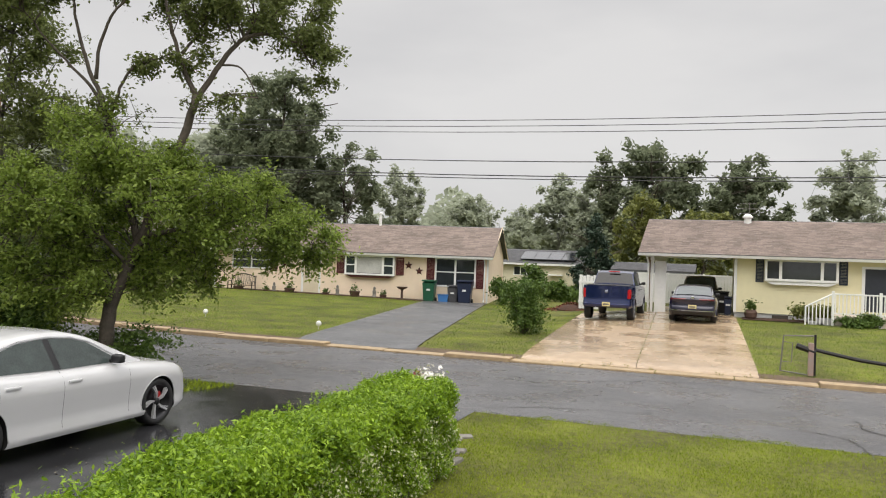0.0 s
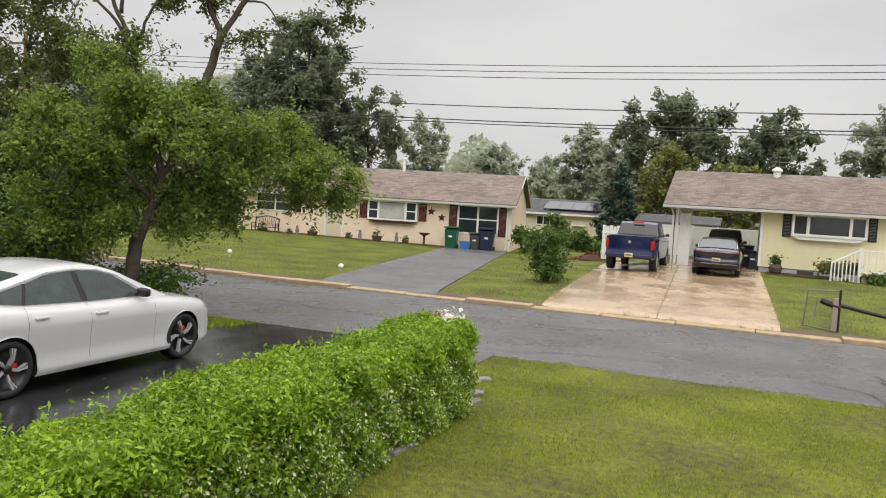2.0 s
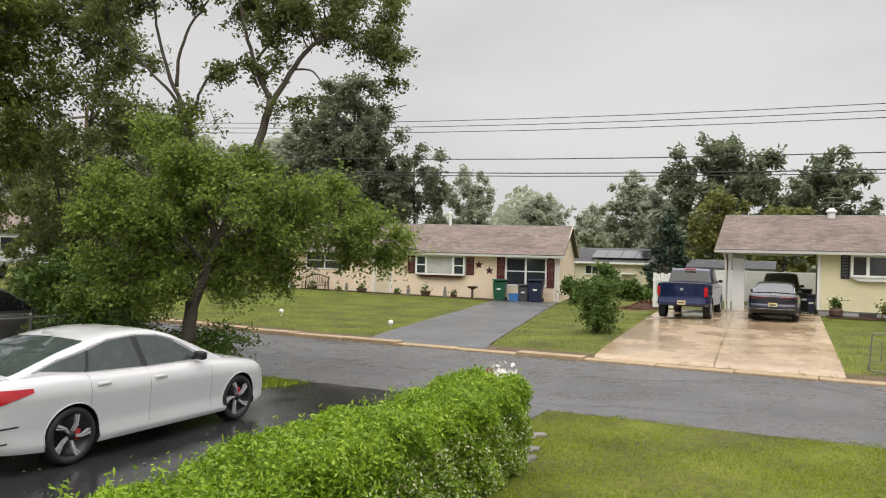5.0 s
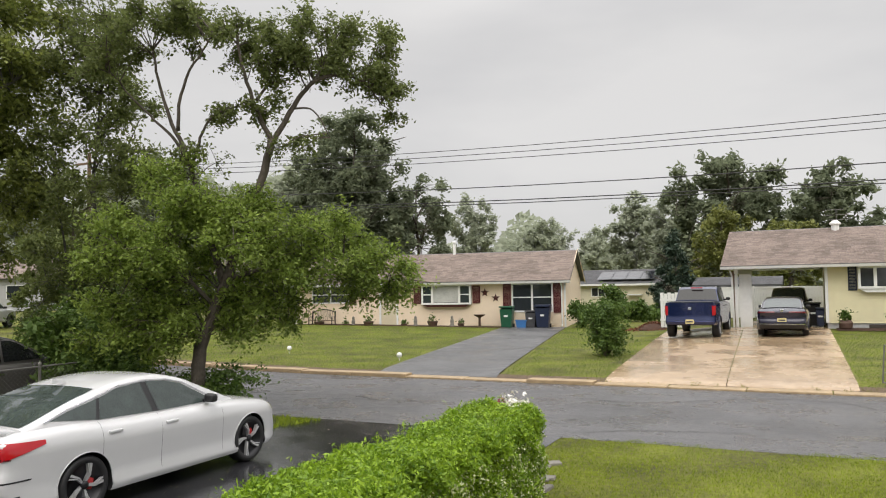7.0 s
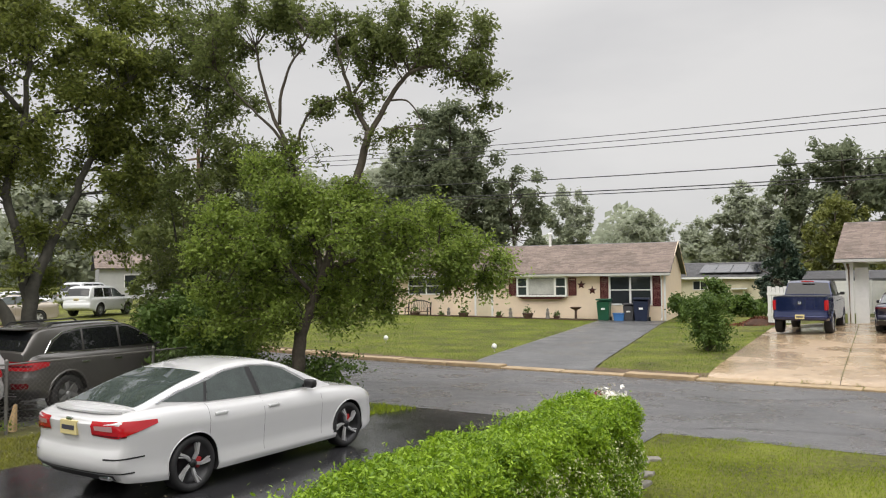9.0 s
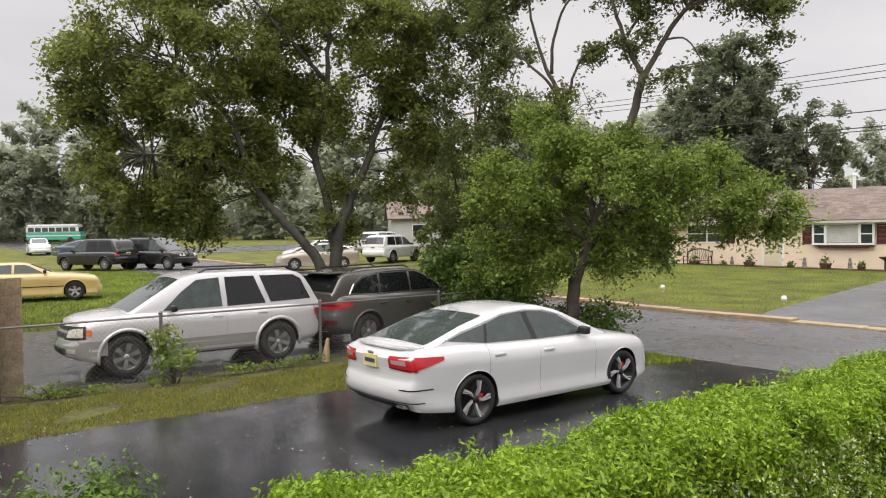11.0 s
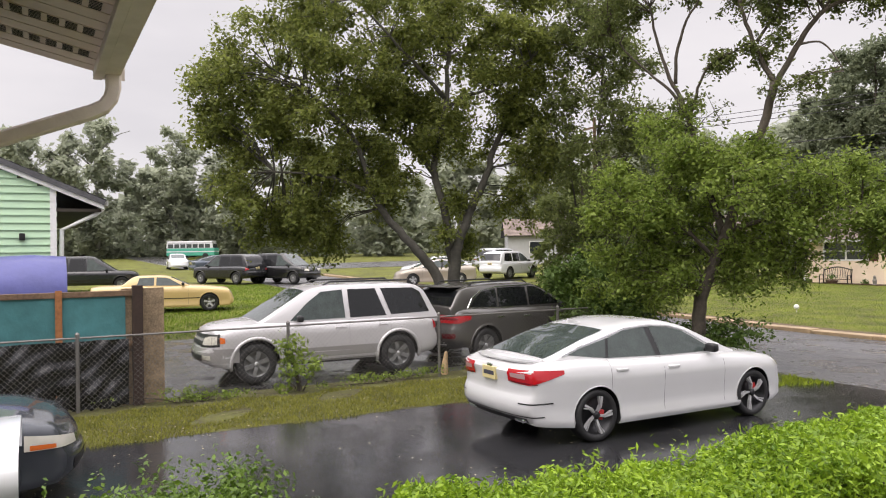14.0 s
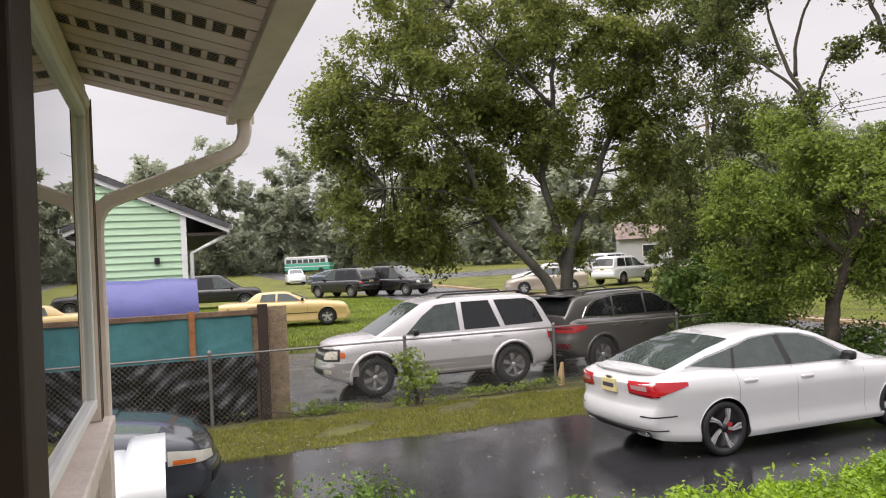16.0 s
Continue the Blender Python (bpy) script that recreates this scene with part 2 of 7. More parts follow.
# ---- mesh helpers ----
def ob_from(name, bm, material, smooth=False):
    me = bpy.data.meshes.new(name)
    bmesh.ops.recalc_face_normals(bm, faces=bm.faces)
    bm.to_mesh(me)
    bm.free()
    if material:
        me.materials.append(material)
    if smooth:
        me.shade_smooth()
    return new(name, me)


def part(name, bm, material, parent, label="", smooth=False):
    ob = ob_from(name, bm, material, smooth)
    ob.parent = parent
    if label:
        ob["label"] = label
    return ob


def thing(name, at, label, category, group="", kind="", turn=0):
    e = new(name)
    e.matrix_world = pose(*at, 0, 0, turn)
    return tagged(e, label, category, group, kind)


def box(bm, x0, x1, y0, y1, z0, z1, bevel=0.0, m=None):
    r = bmesh.ops.create_cube(bm, size=1)
    t = Matrix.LocRotScale(((x0 + x1) / 2, (y0 + y1) / 2, (z0 + z1) / 2), None, (x1 - x0, y1 - y0, z1 - z0))
    bmesh.ops.transform(bm, matrix=t, verts=r["verts"])
    if bevel:
        es = list({e for v in r["verts"] for e in v.link_edges})
        bmesh.ops.bevel(bm, geom=es, offset=bevel, segments=2, affect="EDGES", profile=0.6)
    if m is not None:
        bmesh.ops.transform(bm, matrix=m, verts=bm.verts)
    return bm


def bx(x0, x1, y0, y1, z0, z1, bevel=0.0):
    return box(bmesh.new(), x0, x1, y0, y1, z0, z1, bevel)


def tube(bm, pts, r, n=8, cap=True):
    """A round rod through the points; r is a number or one for each point."""
    rs = r if isinstance(r, (list, tuple)) else [r] * len(pts)
    pts = [Vector(p) for p in pts]
    rings = []
    side = None
    for i, p in enumerate(pts):
        d = (pts[min(i + 1, len(pts) - 1)] - pts[max(i - 1, 0)]).normalized()
        if side is None:
            side = d.orthogonal().normalized()
        side = (side - d * side.dot(d)).normalized()
        up = d.cross(side)
        rings.append([bm.verts.new(p + (side * math.cos(a) + up * math.sin(a)) * rs[i]) for a in (k * math.tau / n for k in range(n))])
    for a, b in zip(rings, rings[1:]):
        for k in range(n):
            bm.faces.new((a[k], a[(k + 1) % n], b[(k + 1) % n], b[k]))
    if cap:
        bm.faces.new(rings[0][::-1])
        bm.faces.new(rings[-1])
    return bm


def lathe(bm, prof, n=16, at=(0, 0, 0)):
    """A turned body: the profile's (radius, height) points round the z axis."""
    rings = [[bm.verts.new((at[0] + r * math.cos(k * math.tau / n), at[1] + r * math.sin(k * math.tau / n), at[2] + z)) for k in range(n)] for r, z in prof]
    for a, b in zip(rings, rings[1:]):
        for k in range(n):
            bm.faces.new((a[k], a[(k + 1) % n], b[(k + 1) % n], b[k]))
    bm.faces.new(rings[0][::-1])
    bm.faces.new(rings[-1])
    return bm


def prism(bm, poly, depth, m=Matrix()):
    """A flat polygon in x and z, pushed back along y."""
    a = [bm.verts.new(m @ Vector((x, 0, z))) for x, z in poly]
    b = [bm.verts.new(m @ Vector((x, depth, z))) for x, z in poly]
    bm.faces.new(a)
    bm.faces.new(b[::-1])
    for i in range(len(a)):
        j = (i + 1) % len(a)
        bm.faces.new((a[i], b[i], b[j], a[j]))
    return bm


def mesh_np(name, verts, faces, material, parent=None):
    """A mesh of many alike loose faces, from arrays."""
    me = bpy.data.meshes.new(name)
    k = faces.shape[1]
    me.vertices.add(len(verts))
    me.vertices.foreach_set("co", np.ascontiguousarray(verts, dtype=np.float32).ravel())
    me.loops.add(faces.size)
    me.loops.foreach_set("vertex_index", np.ascontiguousarray(faces, dtype=np.int32).ravel())
    me.polygons.add(len(faces))
    me.polygons.foreach_set("loop_start", np.arange(0, faces.size, k, dtype=np.int32))
    me.update(calc_edges=True)
    me.materials.append(material)
    ob = new(name, me)
    ob.parent = parent
    return ob


def leaf_arrays(rng, centres, normals, size, wild=0.8, long=1.7):
    """One small folded leaf of two triangles at each centre, turned about its normal."""
    n = len(centres)
    d = normals + rng.normal(0, wild, (n, 3))
    d /= np.linalg.norm(d, axis=1, keepdims=True) + 1e-9
    t = rng.normal(0, 1, (n, 3))
    t -= d * np.sum(t * d, axis=1, keepdims=True)
    t /= np.linalg.norm(t, axis=1, keepdims=True) + 1e-9
    b = np.cross(d, t)
    s = size * rng.uniform(0.6, 1.35, (n, 1))
    v = np.stack([centres - t * s * long / 2, centres + b * s / 2 + d * s * 0.12, centres + t * s * long / 2, centres - b * s / 2 + d * s * 0.12], 1).reshape(-1, 3)
    f = np.arange(n * 4).reshape(-1, 4)
    return v, f


def ground_z(x, y):
    """The lie of the land: level by the road, rising gently to the west and behind the far kerb."""
    z = 0.0175 * np.maximum(0, -np.asarray(x, dtype=float) - 14)
    far = np.clip((np.asarray(y, dtype=float) - 18.85) / 17, 0, 1)
    right = np.clip((np.asarray(x, dtype=float) + 7) / 3, 0, 1)
    lip = 0.02 + 0.09 * np.clip((np.asarray(y, dtype=float) - 18.9) / 0.9, 0, 1)
    return z + np.where(np.asarray(y, dtype=float) > 18.8, lip + far * (0.11 + 0.25 * right), 0.0)


def gz(x, y):
    return float(ground_z(x, y))


# ---- ground ----
def sheet(name, x0, x1, y0, y1, material, dz=0.0, nx=24, ny=24, label="", category="", fit_far=True, thick=0.0):
    """A piece of ground laid on the lie of the land."""
    xs, ys = np.linspace(x0, x1, nx), np.linspace(y0, y1, ny)
    gx, gy = np.meshgrid(xs, ys)
    z = ground_z(gx, gy) + dz
    v = np.stack([gx, gy, z], -1).reshape(-1, 3)
    i = np.arange(nx * ny).reshape(ny, nx)
    f = np.stack([i[:-1, :-1], i[:-1, 1:], i[1:, 1:], i[1:, :-1]], -1).reshape(-1, 4)
    ob = mesh_np(name, v, f, material)
    ob.data.shade_smooth()
    return tagged(ob, label, category, kind="structure")


xs = np.concatenate([np.linspace(-900, -140, 10), np.linspace(-120, 60, 91), np.linspace(90, 900, 10)])
ys = np.concatenate([np.linspace(-500, -60, 8), np.linspace(-40, 18.7, 30), [18.8, 18.82], np.linspace(19.2, 80, 40), np.linspace(110, 900, 9)])
gx, gy = np.meshgrid(xs, ys)
gi = np.arange(gx.size).reshape(gx.shape)
ground = mesh_np("ground", np.stack([gx, gy, ground_z(np.maximum(gx, -140), gy) - 0.006], -1).reshape(-1, 3),
                 np.stack([gi[:-1, :-1], gi[:-1, 1:], gi[1:, 1:], gi[1:, :-1]], -1).reshape(-1, 4), M_SOIL)
tagged(ground, "green lawn ground with patchy grass", "ground", kind="structure")
sheet("road", -140, 60, 12.05, 18.62, M_ROAD, -0.002, 80, 6, "wet grey asphalt street with faint cracks", "road")
sheet("side_road", -78, -64, 18.7, 140, M_ROAD, 0.02, 4, 30, "wet grey asphalt side street", "road")
sheet("driveway", -10.6, -3.75, -12, 12.15, M_DRIVE, 0.006, 12, 24, "wet black sealed asphalt driveway", "driveway")
sheet("neighbour_driveway", -21.5, -13.5, 1.0, 12.15, M_PUDDLE, 0.002, 8, 8, "wet grey driveway under parked cars", "driveway")

# far driveways follow skewed edges
def skew(name, quad, material, dz, label, n=14):
    a, b, c, d = [np.array(q, dtype=float) for q in quad]
    t = np.linspace(0, 1, n)
    u, v = np.meshgrid(t, np.concatenate([[0, 0.004], np.linspace(0.03, 1, n - 2)]))
    p = (1 - v)[..., None] * ((1 - u)[..., None] * a + u[..., None] * b) + v[..., None] * ((1 - u)[..., None] * d + u[..., None] * c)
    z = ground_z(p[..., 0], np.maximum(p[..., 1], 18.85)) + dz
    z[0] -= 0.06        # the front edge dips behind the kerb
    vv = np.concatenate([p, z[..., None]], -1).reshape(-1, 3)
    i = np.arange(n * n).reshape(n, n)
    f = np.stack([i[:-1, :-1], i[:-1, 1:], i[1:, 1:], i[1:, :-1]], -1).reshape(-1, 4)
    ob = mesh_np(name, vv, f, material)
    return tagged(ob, label, "driveway", kind="structure")


skew("far_driveway_1", [(-11.4, 19.02), (-7.7, 19.02), (-11.9, 39.6), (-15.2, 38.9)], M_DRIVE1, 0.022, "wet grey asphalt driveway across the street")
skew("far_driveway_2", [(-4.75, 19.02), (-1.85, 19.02), (-2.75, 36.0), (-6.0, 36.0)], M_CONC, 0.024, "wet tan concrete driveway slab")
skew("far_driveway_3", [(-1.83, 19.02), (0.95, 19.02), (0.55, 41.8), (-3.03, 41.8)], M_CONC, 0.024, "wet tan concrete driveway slab into the carport")

# cracks in the asphalt
def crack(x, y, heading, length, seed, width=0.018):
    rr = random.Random(seed)
    left, right = [], []
    bm = bmesh.new()
    for k in range(int(length / 0.12)):
        heading += rr.uniform(-16, 16)
        x, y = x + 0.12 * math.cos(radians(heading)), y + 0.12 * math.sin(radians(heading))
        w = width * rr.uniform(0.4, 1.2)
        nx, ny = -math.sin(radians(heading)) * w, math.cos(radians(heading)) * w
        z = gz(x, min(y, 18.5)) + 0.009
        left.append(bm.verts.new((x + nx, y + ny, z)))
        right.append(bm.verts.new((x - nx, y - ny, z)))
    for k in range(len(left) - 1):
        bm.faces.new((left[k], right[k], right[k + 1], left[k + 1]))
    return tagged(ob_from("road_crack", bm, M_CRACK), "dark wandering crack in the wet asphalt", "crack", kind="structure")


M_CRACK = mat("dark crack filler", (0.025, 0.024, 0.023), 0.5, var=0.3, scale=12)
for x_, y_, a_, l_, w_ in ((2.6, 12.4, 75, 2.6, .02), (-3.8, 12.4, 20, 3.2, .014), (1.2, 13.4, -20, 2.2, .014), (-14.0, 15.2, 8, 6.5, .014), (-5.0, 16.4, -5, 7.0, .012), (4.4, 14.2, 95, 3.0, .014)):
    crack(x_, y_, a_, l_, int(abs(x_ * 10)), w_)

# kerb stones of the far side, one by one
rk = random.Random(4)
kerb = thing("kerb", (0, 18.62, 0), "stained tan concrete kerb along the street", "kerb", kind="structure")
bm = bx(0, 1.76, 0, 0.42, -0.1, 0.1, 0.02)
kerb_low = bx(0, 1.76, 0, 0.5, -0.1, 0.045, 0.02)
stone = part("kerb_stone", bm, M_KERB, kerb)
low = part("kerb_stone", kerb_low, M_KERB, kerb)
stone.location, low.location = (4.0, 0, 0.0), (-1.36, 0, 0)
for k in range(-36, 8):
    x = k * 1.78 - 1.36
    if x in (4.0,) or k == 0:
        continue
    dropped = -12 < x < -7.2 or -6 < x < 0.6
    o = new("kerb_stone", (low if dropped else stone).data)
    o.parent = kerb
    o.location = (x, rk.uniform(-0.012, 0.012), gz(x, 15) + rk.uniform(-0.012, 0.006))
verge = sheet("verge", -60, 14, 19.05, 19.5, M_EARTH, 0.004, 60, 3, "strip of bare tan earth behind the kerb", "verge")
sheet("garden_bed", 0.9, 12, 34.6, 35.95, M_MULCH, 0.03, 12, 4, "dark mulch bed along the cream house", "garden bed")
skew("garden_bed_1", [(-26.5, 36.5), (-14.8, 38.4), (-14.9, 39.3), (-26.6, 37.3)], M_MULCH, 0.03, "dark mulch bed along the peach house")


# ---- grass ----
def grass(name, x0, x1, y0, y1, n, h, material, seed, keep=None, label="short mown green grass", dz=-0.008):
    rng = np.random.default_rng(seed)
    p = np.stack([rng.uniform(x0, x1, n), rng.uniform(y0, y1, n)], 1)
    if keep is not None:
        p = p[keep(p[:, 0], p[:, 1])]
    n = len(p)
    z = ground_z(p[:, 0], p[:, 1]) + dz
    a = rng.uniform(0, math.tau, n)
    hh = h * rng.uniform(0.5, 1.4, n)
    wv = np.stack([np.cos(a), np.sin(a), np.zeros(n)], 1) * (hh * 0.14)[:, None]
    lean = np.stack([rng.normal(0, 0.5, n), rng.normal(0, 0.5, n), np.ones(n)], 1) * hh[:, None]
    base = np.concatenate([p, z[:, None]], 1)
    v = np.stack([base - wv, base + wv, base + lean], 1).reshape(-1, 3)
    return tagged(mesh_np(name, v, np.arange(3 * n).reshape(-1, 3), material), label, "grass", kind="stuff")


def far_lawn(x, y):
    f1 = (x > -11.4 + (y - 19.15) * -0.186 - 0.1) & (x < -7.6 + (y - 19.15) * -0.205)
    f2 = (x > -4.8 + (y - 19.15) * -0.074) & (x < 1.0 - (y - 19.15) * 0.02)
    h1 = y > 37.2 + (x + 27.86) * 0.1763 - 0.8
    return ~f1 & ~f2 & ~(h1 & (x < -11) & (x > -28.5)) & ~((x > 0.5) & (y > 34.6))


def patchy(x, y):
    """High where the turf is thick, low where it is worn thin."""
    return 0.5 * np.sin(x * 1.7 + 0.9 * np.sin(y * 1.3)) + 0.5 * np.sin(y * 2.1 + 1.2 * np.sin(x * 0.8)) + 0.35 * np.sin(x * 4.3 - y * 3.1)


grass("front_lawn", -3.75, 7.5, 1.2, 12.4, 400000, 0.027, M_GRASS, 1, lambda x, y: (y < 12.13 + 0.09 * np.sin(x * 2.3) + 0.07 * np.sin(x * 7.1 + 1) + 0.05 * np.sin(x * 19)) & ((x > -3.25) | (y > 9.4)) & (patchy(x, y) > np.modf(np.abs(np.sin(x * 913.1 + y * 677.7)) * 97)[0] * 2.4 - 1.5))
sheet("strip", -13.5, -10.5, -3, 12.0, M_STRIP, 0.001, 10, 30, "worn strip of moss, earth and grass", "verge")
grass("strip_lawn", -13.6, -10.45, -3, 12.0, 110000, 0.045, M_GRASSW, 2, lambda x, y: (x > -12.75 + .15 * np.sin(y * 4)) & (x < -10.55 + 0.12 * np.sin(y * 2.3) + 0.06 * np.sin(y * 9)) & (np.sin(x * 3.1 + y * 1.3) + np.sin(y * 2.7 - x) + np.sin(x * 7 + y * 5) * .6 > -1.3 - 2.2 * (x > -11.2)))
grass("verge_grass", -10.6, -8.4, 9.9, 12.1, 5000, 0.07, M_GRASS, 3, lambda x, y: (x < -9.2 + (y - 10) * 0.35) & (y < 12.05))
grass("far_lawn", -34, 12, 19.3, 40, 240000, 0.04, M_GRASSF, 5, far_lawn, "rough green lawn across the street")
grass("kerb_weeds", -7, 12, 18.98, 19.25, 2600, 0.06, M_GRASSW, 9, lambda x, y: np.sin(x * 2.1) + np.sin(x * 5.3 + 2) + np.sin(x * 11.7) > 1.0, "weeds growing in the joint behind the kerb")
grass("west_lawn", -46, -21.6, 0.5, 11.8, 60000, 0.075, M_GRASSF, 6, None, "green neighbour's lawn")


# ---- houses ----
def siding(name, length, z0, z1, holes, material, parent, m=Matrix(), course=0.115, top=None, label="", lip=0.028, split=False):
    """A wall of lapped boards in the plane y = 0, 0.16 m thick, with openings through it; top(x) trims a gable."""
    bm = bmesh.new()
    boards = []
    zs = {z0, z1}
    k = z0
    while k < z1:
        zs.add(min(k, z1))
        k += course
    for h in holes:
        zs |= {min(max(h[2], z0), z1), min(max(h[3], z0), z1)}
    zs = sorted(zs)
    for a, b in zip(zs, zs[1:]):
        if b - a < 1e-4:
            continue
        mid = (a + b) / 2
        x0, x1 = 0.0, length
        if top:
            x0, x1 = top(mid)
            if x1 - x0 < 0.05:
                continue
        cuts = [(x0, x1)]
        for h in holes:
            if h[2] < mid < h[3]:
                cuts = [q for c in cuts for q in ((c[0], min(c[1], h[0])), (max(c[0], h[1]), c[1])) if q[1] - q[0] > 0.01]
        fa = (a - z0) / course
        fa -= math.floor(fa + 1e-6)
        out0, out1 = lip * (1 - fa), lip * max(0, 1 - fa - (b - a) / course)
        for c in cuts:
            if split:
                b2 = bmesh.new()
                v = [b2.verts.new(m @ Vector(p)) for p in ((c[0], -out0, a), (c[1], -out0, a), (c[1], -out1, b), (c[0], -out1, b), (c[0], 0.01, a), (c[1], 0.01, a), (c[1], 0.01, b), (c[0], 0.01, b))]
                for q in ((0, 1, 2, 3), (5, 4, 7, 6), (4, 5, 1, 0), (3, 2, 6, 7), (4, 0, 3, 7), (1, 5, 6, 2)):
                    b2.faces.new([v[i] for i in q])
                boards.append(b2)
                out0_, out1_ = -0.01, -0.01
            else:
                out0_, out1_ = out0, out1
            v = [bm.verts.new(m @ Vector(p)) for p in ((c[0], -out0_, a), (c[1], -out0_, a), (c[1], -out1_, b), (c[0], -out1_, b), (c[0], 0.16, a), (c[1], 0.16, a), (c[1], 0.16, b), (c[0], 0.16, b))]
            for q in ((0, 1, 2, 3), (5, 4, 7, 6), (4, 5, 1, 0), (3, 2, 6, 7), (4, 0, 3, 7), (1, 5, 6, 2)):
                bm.faces.new([v[i] for i in q])
    wall = part(name, bm, material, parent, label)
    for b2 in boards:
        part("siding_board", b2, material, wall)
    return wall


def shingled(name, parent, x0, x1, eave_y, eave_z, ridge_y, ridge_z, material, seed, course=0.145, label=""):
    """One slope of a roof: a deck and courses of three-tab shingles, each lying proud of the one below."""
    run = Vector((0, ridge_y - eave_y, ridge_z - eave_z))
    n = run.normalized()
    up = Vector((0, -n.z, n.y)) if n.y > 0 else Vector((0, n.z, -n.y))
    bm = bmesh.new()
    a, b = Vector((x0, eave_y, eave_z)), Vector((x1, eave_y, eave_z))
    v = [bm.verts.new(p) for p in (a, b, b + run, a + run, a - up * 0.1, b - up * 0.1, b + run - up * 0.1, a + run - up * 0.1)]
    for q in ((0, 1, 2, 3), (5, 4, 7, 6), (4, 5, 1, 0), (3, 2, 6, 7), (4, 0, 3, 7), (1, 5, 6, 2)):
        bm.faces.new([v[i] for i in q])
    part("roof_deck", bm, M_SHINGD, parent)
    rr = random.Random(seed)
    vs, fs = [], []
    steps = int(run.length / course)
    for k in range(steps):
        s0, s1 = k * course, min((k + 1) * course + 0.02, run.length)
        x = x0 - rr.uniform(0, 0.3)
        while x < x1:
            w = 0.31
            xa, xb = max(x, x0), min(x + w, x1)
            if xb - xa > 0.03:
                t = 0.012 + rr.uniform(0, 0.006)
                i = len(vs)
                lo = a + n * (s0 - rr.uniform(0, 0.008))
                hi = a + n * s1
                for p in (lo + up * t, hi + up * 0.004, lo + up * 0.001):
                    for xx in (xa, xb):
                        vs.append((xx, p.y, p.z))
                fs += [(i, i + 1, i + 3, i + 2), (i + 4, i + 5, i + 1, i)]
            x += w + 0.008
    return mesh_tag(mesh_np(name, np.array(vs), np.array(fs), material, parent), label)


def mesh_tag(ob, label):
    if label:
        ob["label"] = label
    return ob


def window(parent, x0, x1, z0, z1, bars=(), rails=(), proud=0.0, curtain=0.0, m=Matrix(), frame_w=0.07, glass=None, out=0.0):
    """A window in the plane y = 0: casing, sashes and glass set back, and perhaps a curtain behind."""
    w = thing("window", (0, 0, 0), "", "")
    del_keys(w)
    w.parent = parent
    fr = bmesh.new()
    for q in ((x0, x1, z0, z0 + frame_w), (x0, x1, z1 - frame_w, z1)):
        box(fr, q[0], q[1], -0.05 - proud, 0.08, q[2], q[3], 0.006)
    for q in ((x0, x0 + frame_w), (x1 - frame_w, x1)):
        box(fr, q[0], q[1], -0.048 - proud, 0.08, z0 + frame_w, z1 - frame_w, 0.006)
    for b in bars:
        box(fr, b - frame_w * 0.6, b + frame_w * 0.6, -0.046 - proud, 0.07, z0 + frame_w, z1 - frame_w, 0.006)
    for xa, xb, z in rails:
        box(fr, xa, xb, -0.03 - proud, 0.05, z - 0.03, z + 0.03, 0.004)
    fr.transform(m)
    f = part("frame", fr, M_WHITE, w)
    xs_ = [x0 + frame_w, *bars, x1 - frame_w]
    for a, b in zip(xs_, xs_[1:]):
        g = bx(a, b, 0.0 - proud - out, 0.012 - proud - out, z0 + frame_w, z1 - frame_w)
        g.transform(m)
        part("pane", g, glass or M_GLASSW, w)
    if curtain:
        c = bmesh.new()
        n = 40
        for side in (0, 1):
            xa, xb = (x0 + frame_w, x0 + (x1 - x0) * curtain) if side == 0 else (x1 - (x1 - x0) * curtain, x1 - frame_w)
            for i in range(n):
                p, q = xa + (xb - xa) * i / n, xa + (xb - xa) * (i + 1) / n
                ya, yb = -0.004 - proud - 0.003 * (i % 2), -0.004 - proud - 0.003 * ((i + 1) % 2)
                c.faces.new([c.verts.new(u) for u in ((p, ya, z0 + frame_w + 0.03), (q, yb, z0 + frame_w + 0.03), (q, yb, z1 - frame_w), (p, ya, z1 - frame_w))])
        c.transform(m)
        part("curtain", c, M_CURT, w)
    return w


def del_keys(o):
    for k in list(o.keys()):
        del o[k]


def shutter(parent, x0, x1, z0, z1, material, y=-0.03):
    bm = bmesh.new()
    for q in ((x0, x0 + 0.05, z0, z1), (x1 - 0.05, x1, z0, z1), (x0 + 0.05, x1 - 0.05, z0, z0 + 0.07), (x0 + 0.05, x1 - 0.05, z1 - 0.07, z1)):
        box(bm, q[0], q[1], y - 0.03, y + 0.03, q[2], q[3])
    z = z0 + 0.08
    while z < z1 - 0.1:
        b = bmesh.new()
        box(b, x0 + 0.05, x1 - 0.05, y - 0.012, y + 0.008, z, z + 0.05)
        me = bpy.data.meshes.new("t")
        b.to_mesh(me)
        b.free()
        bm.from_mesh(me)
        bpy.data.meshes.remove(me)
        z += 0.062
    return part("shutter", bm, material, parent)


def star(name, at, r, label, parent_turn):
    e = bmesh.new()
    pts = []
    for k in range(10):
        q = r if k % 2 == 0 else r * 0.42
        pts.append(e.verts.new((q * math.sin(k * math.pi / 5), 0, q * math.cos(k * math.pi / 5))))
    c = e.verts.new((0, -r * 0.22, 0))
    for k in range(10):
        e.faces.new((pts[k], pts[(k + 1) % 10], c))
    e.faces.new(pts[::-1])
    o = ob_from(name, e, M_STAR)
    o.matrix_world = parent_turn @ Matrix.Translation(at)
    return tagged(o, label, "wall star", group="metal wall stars")


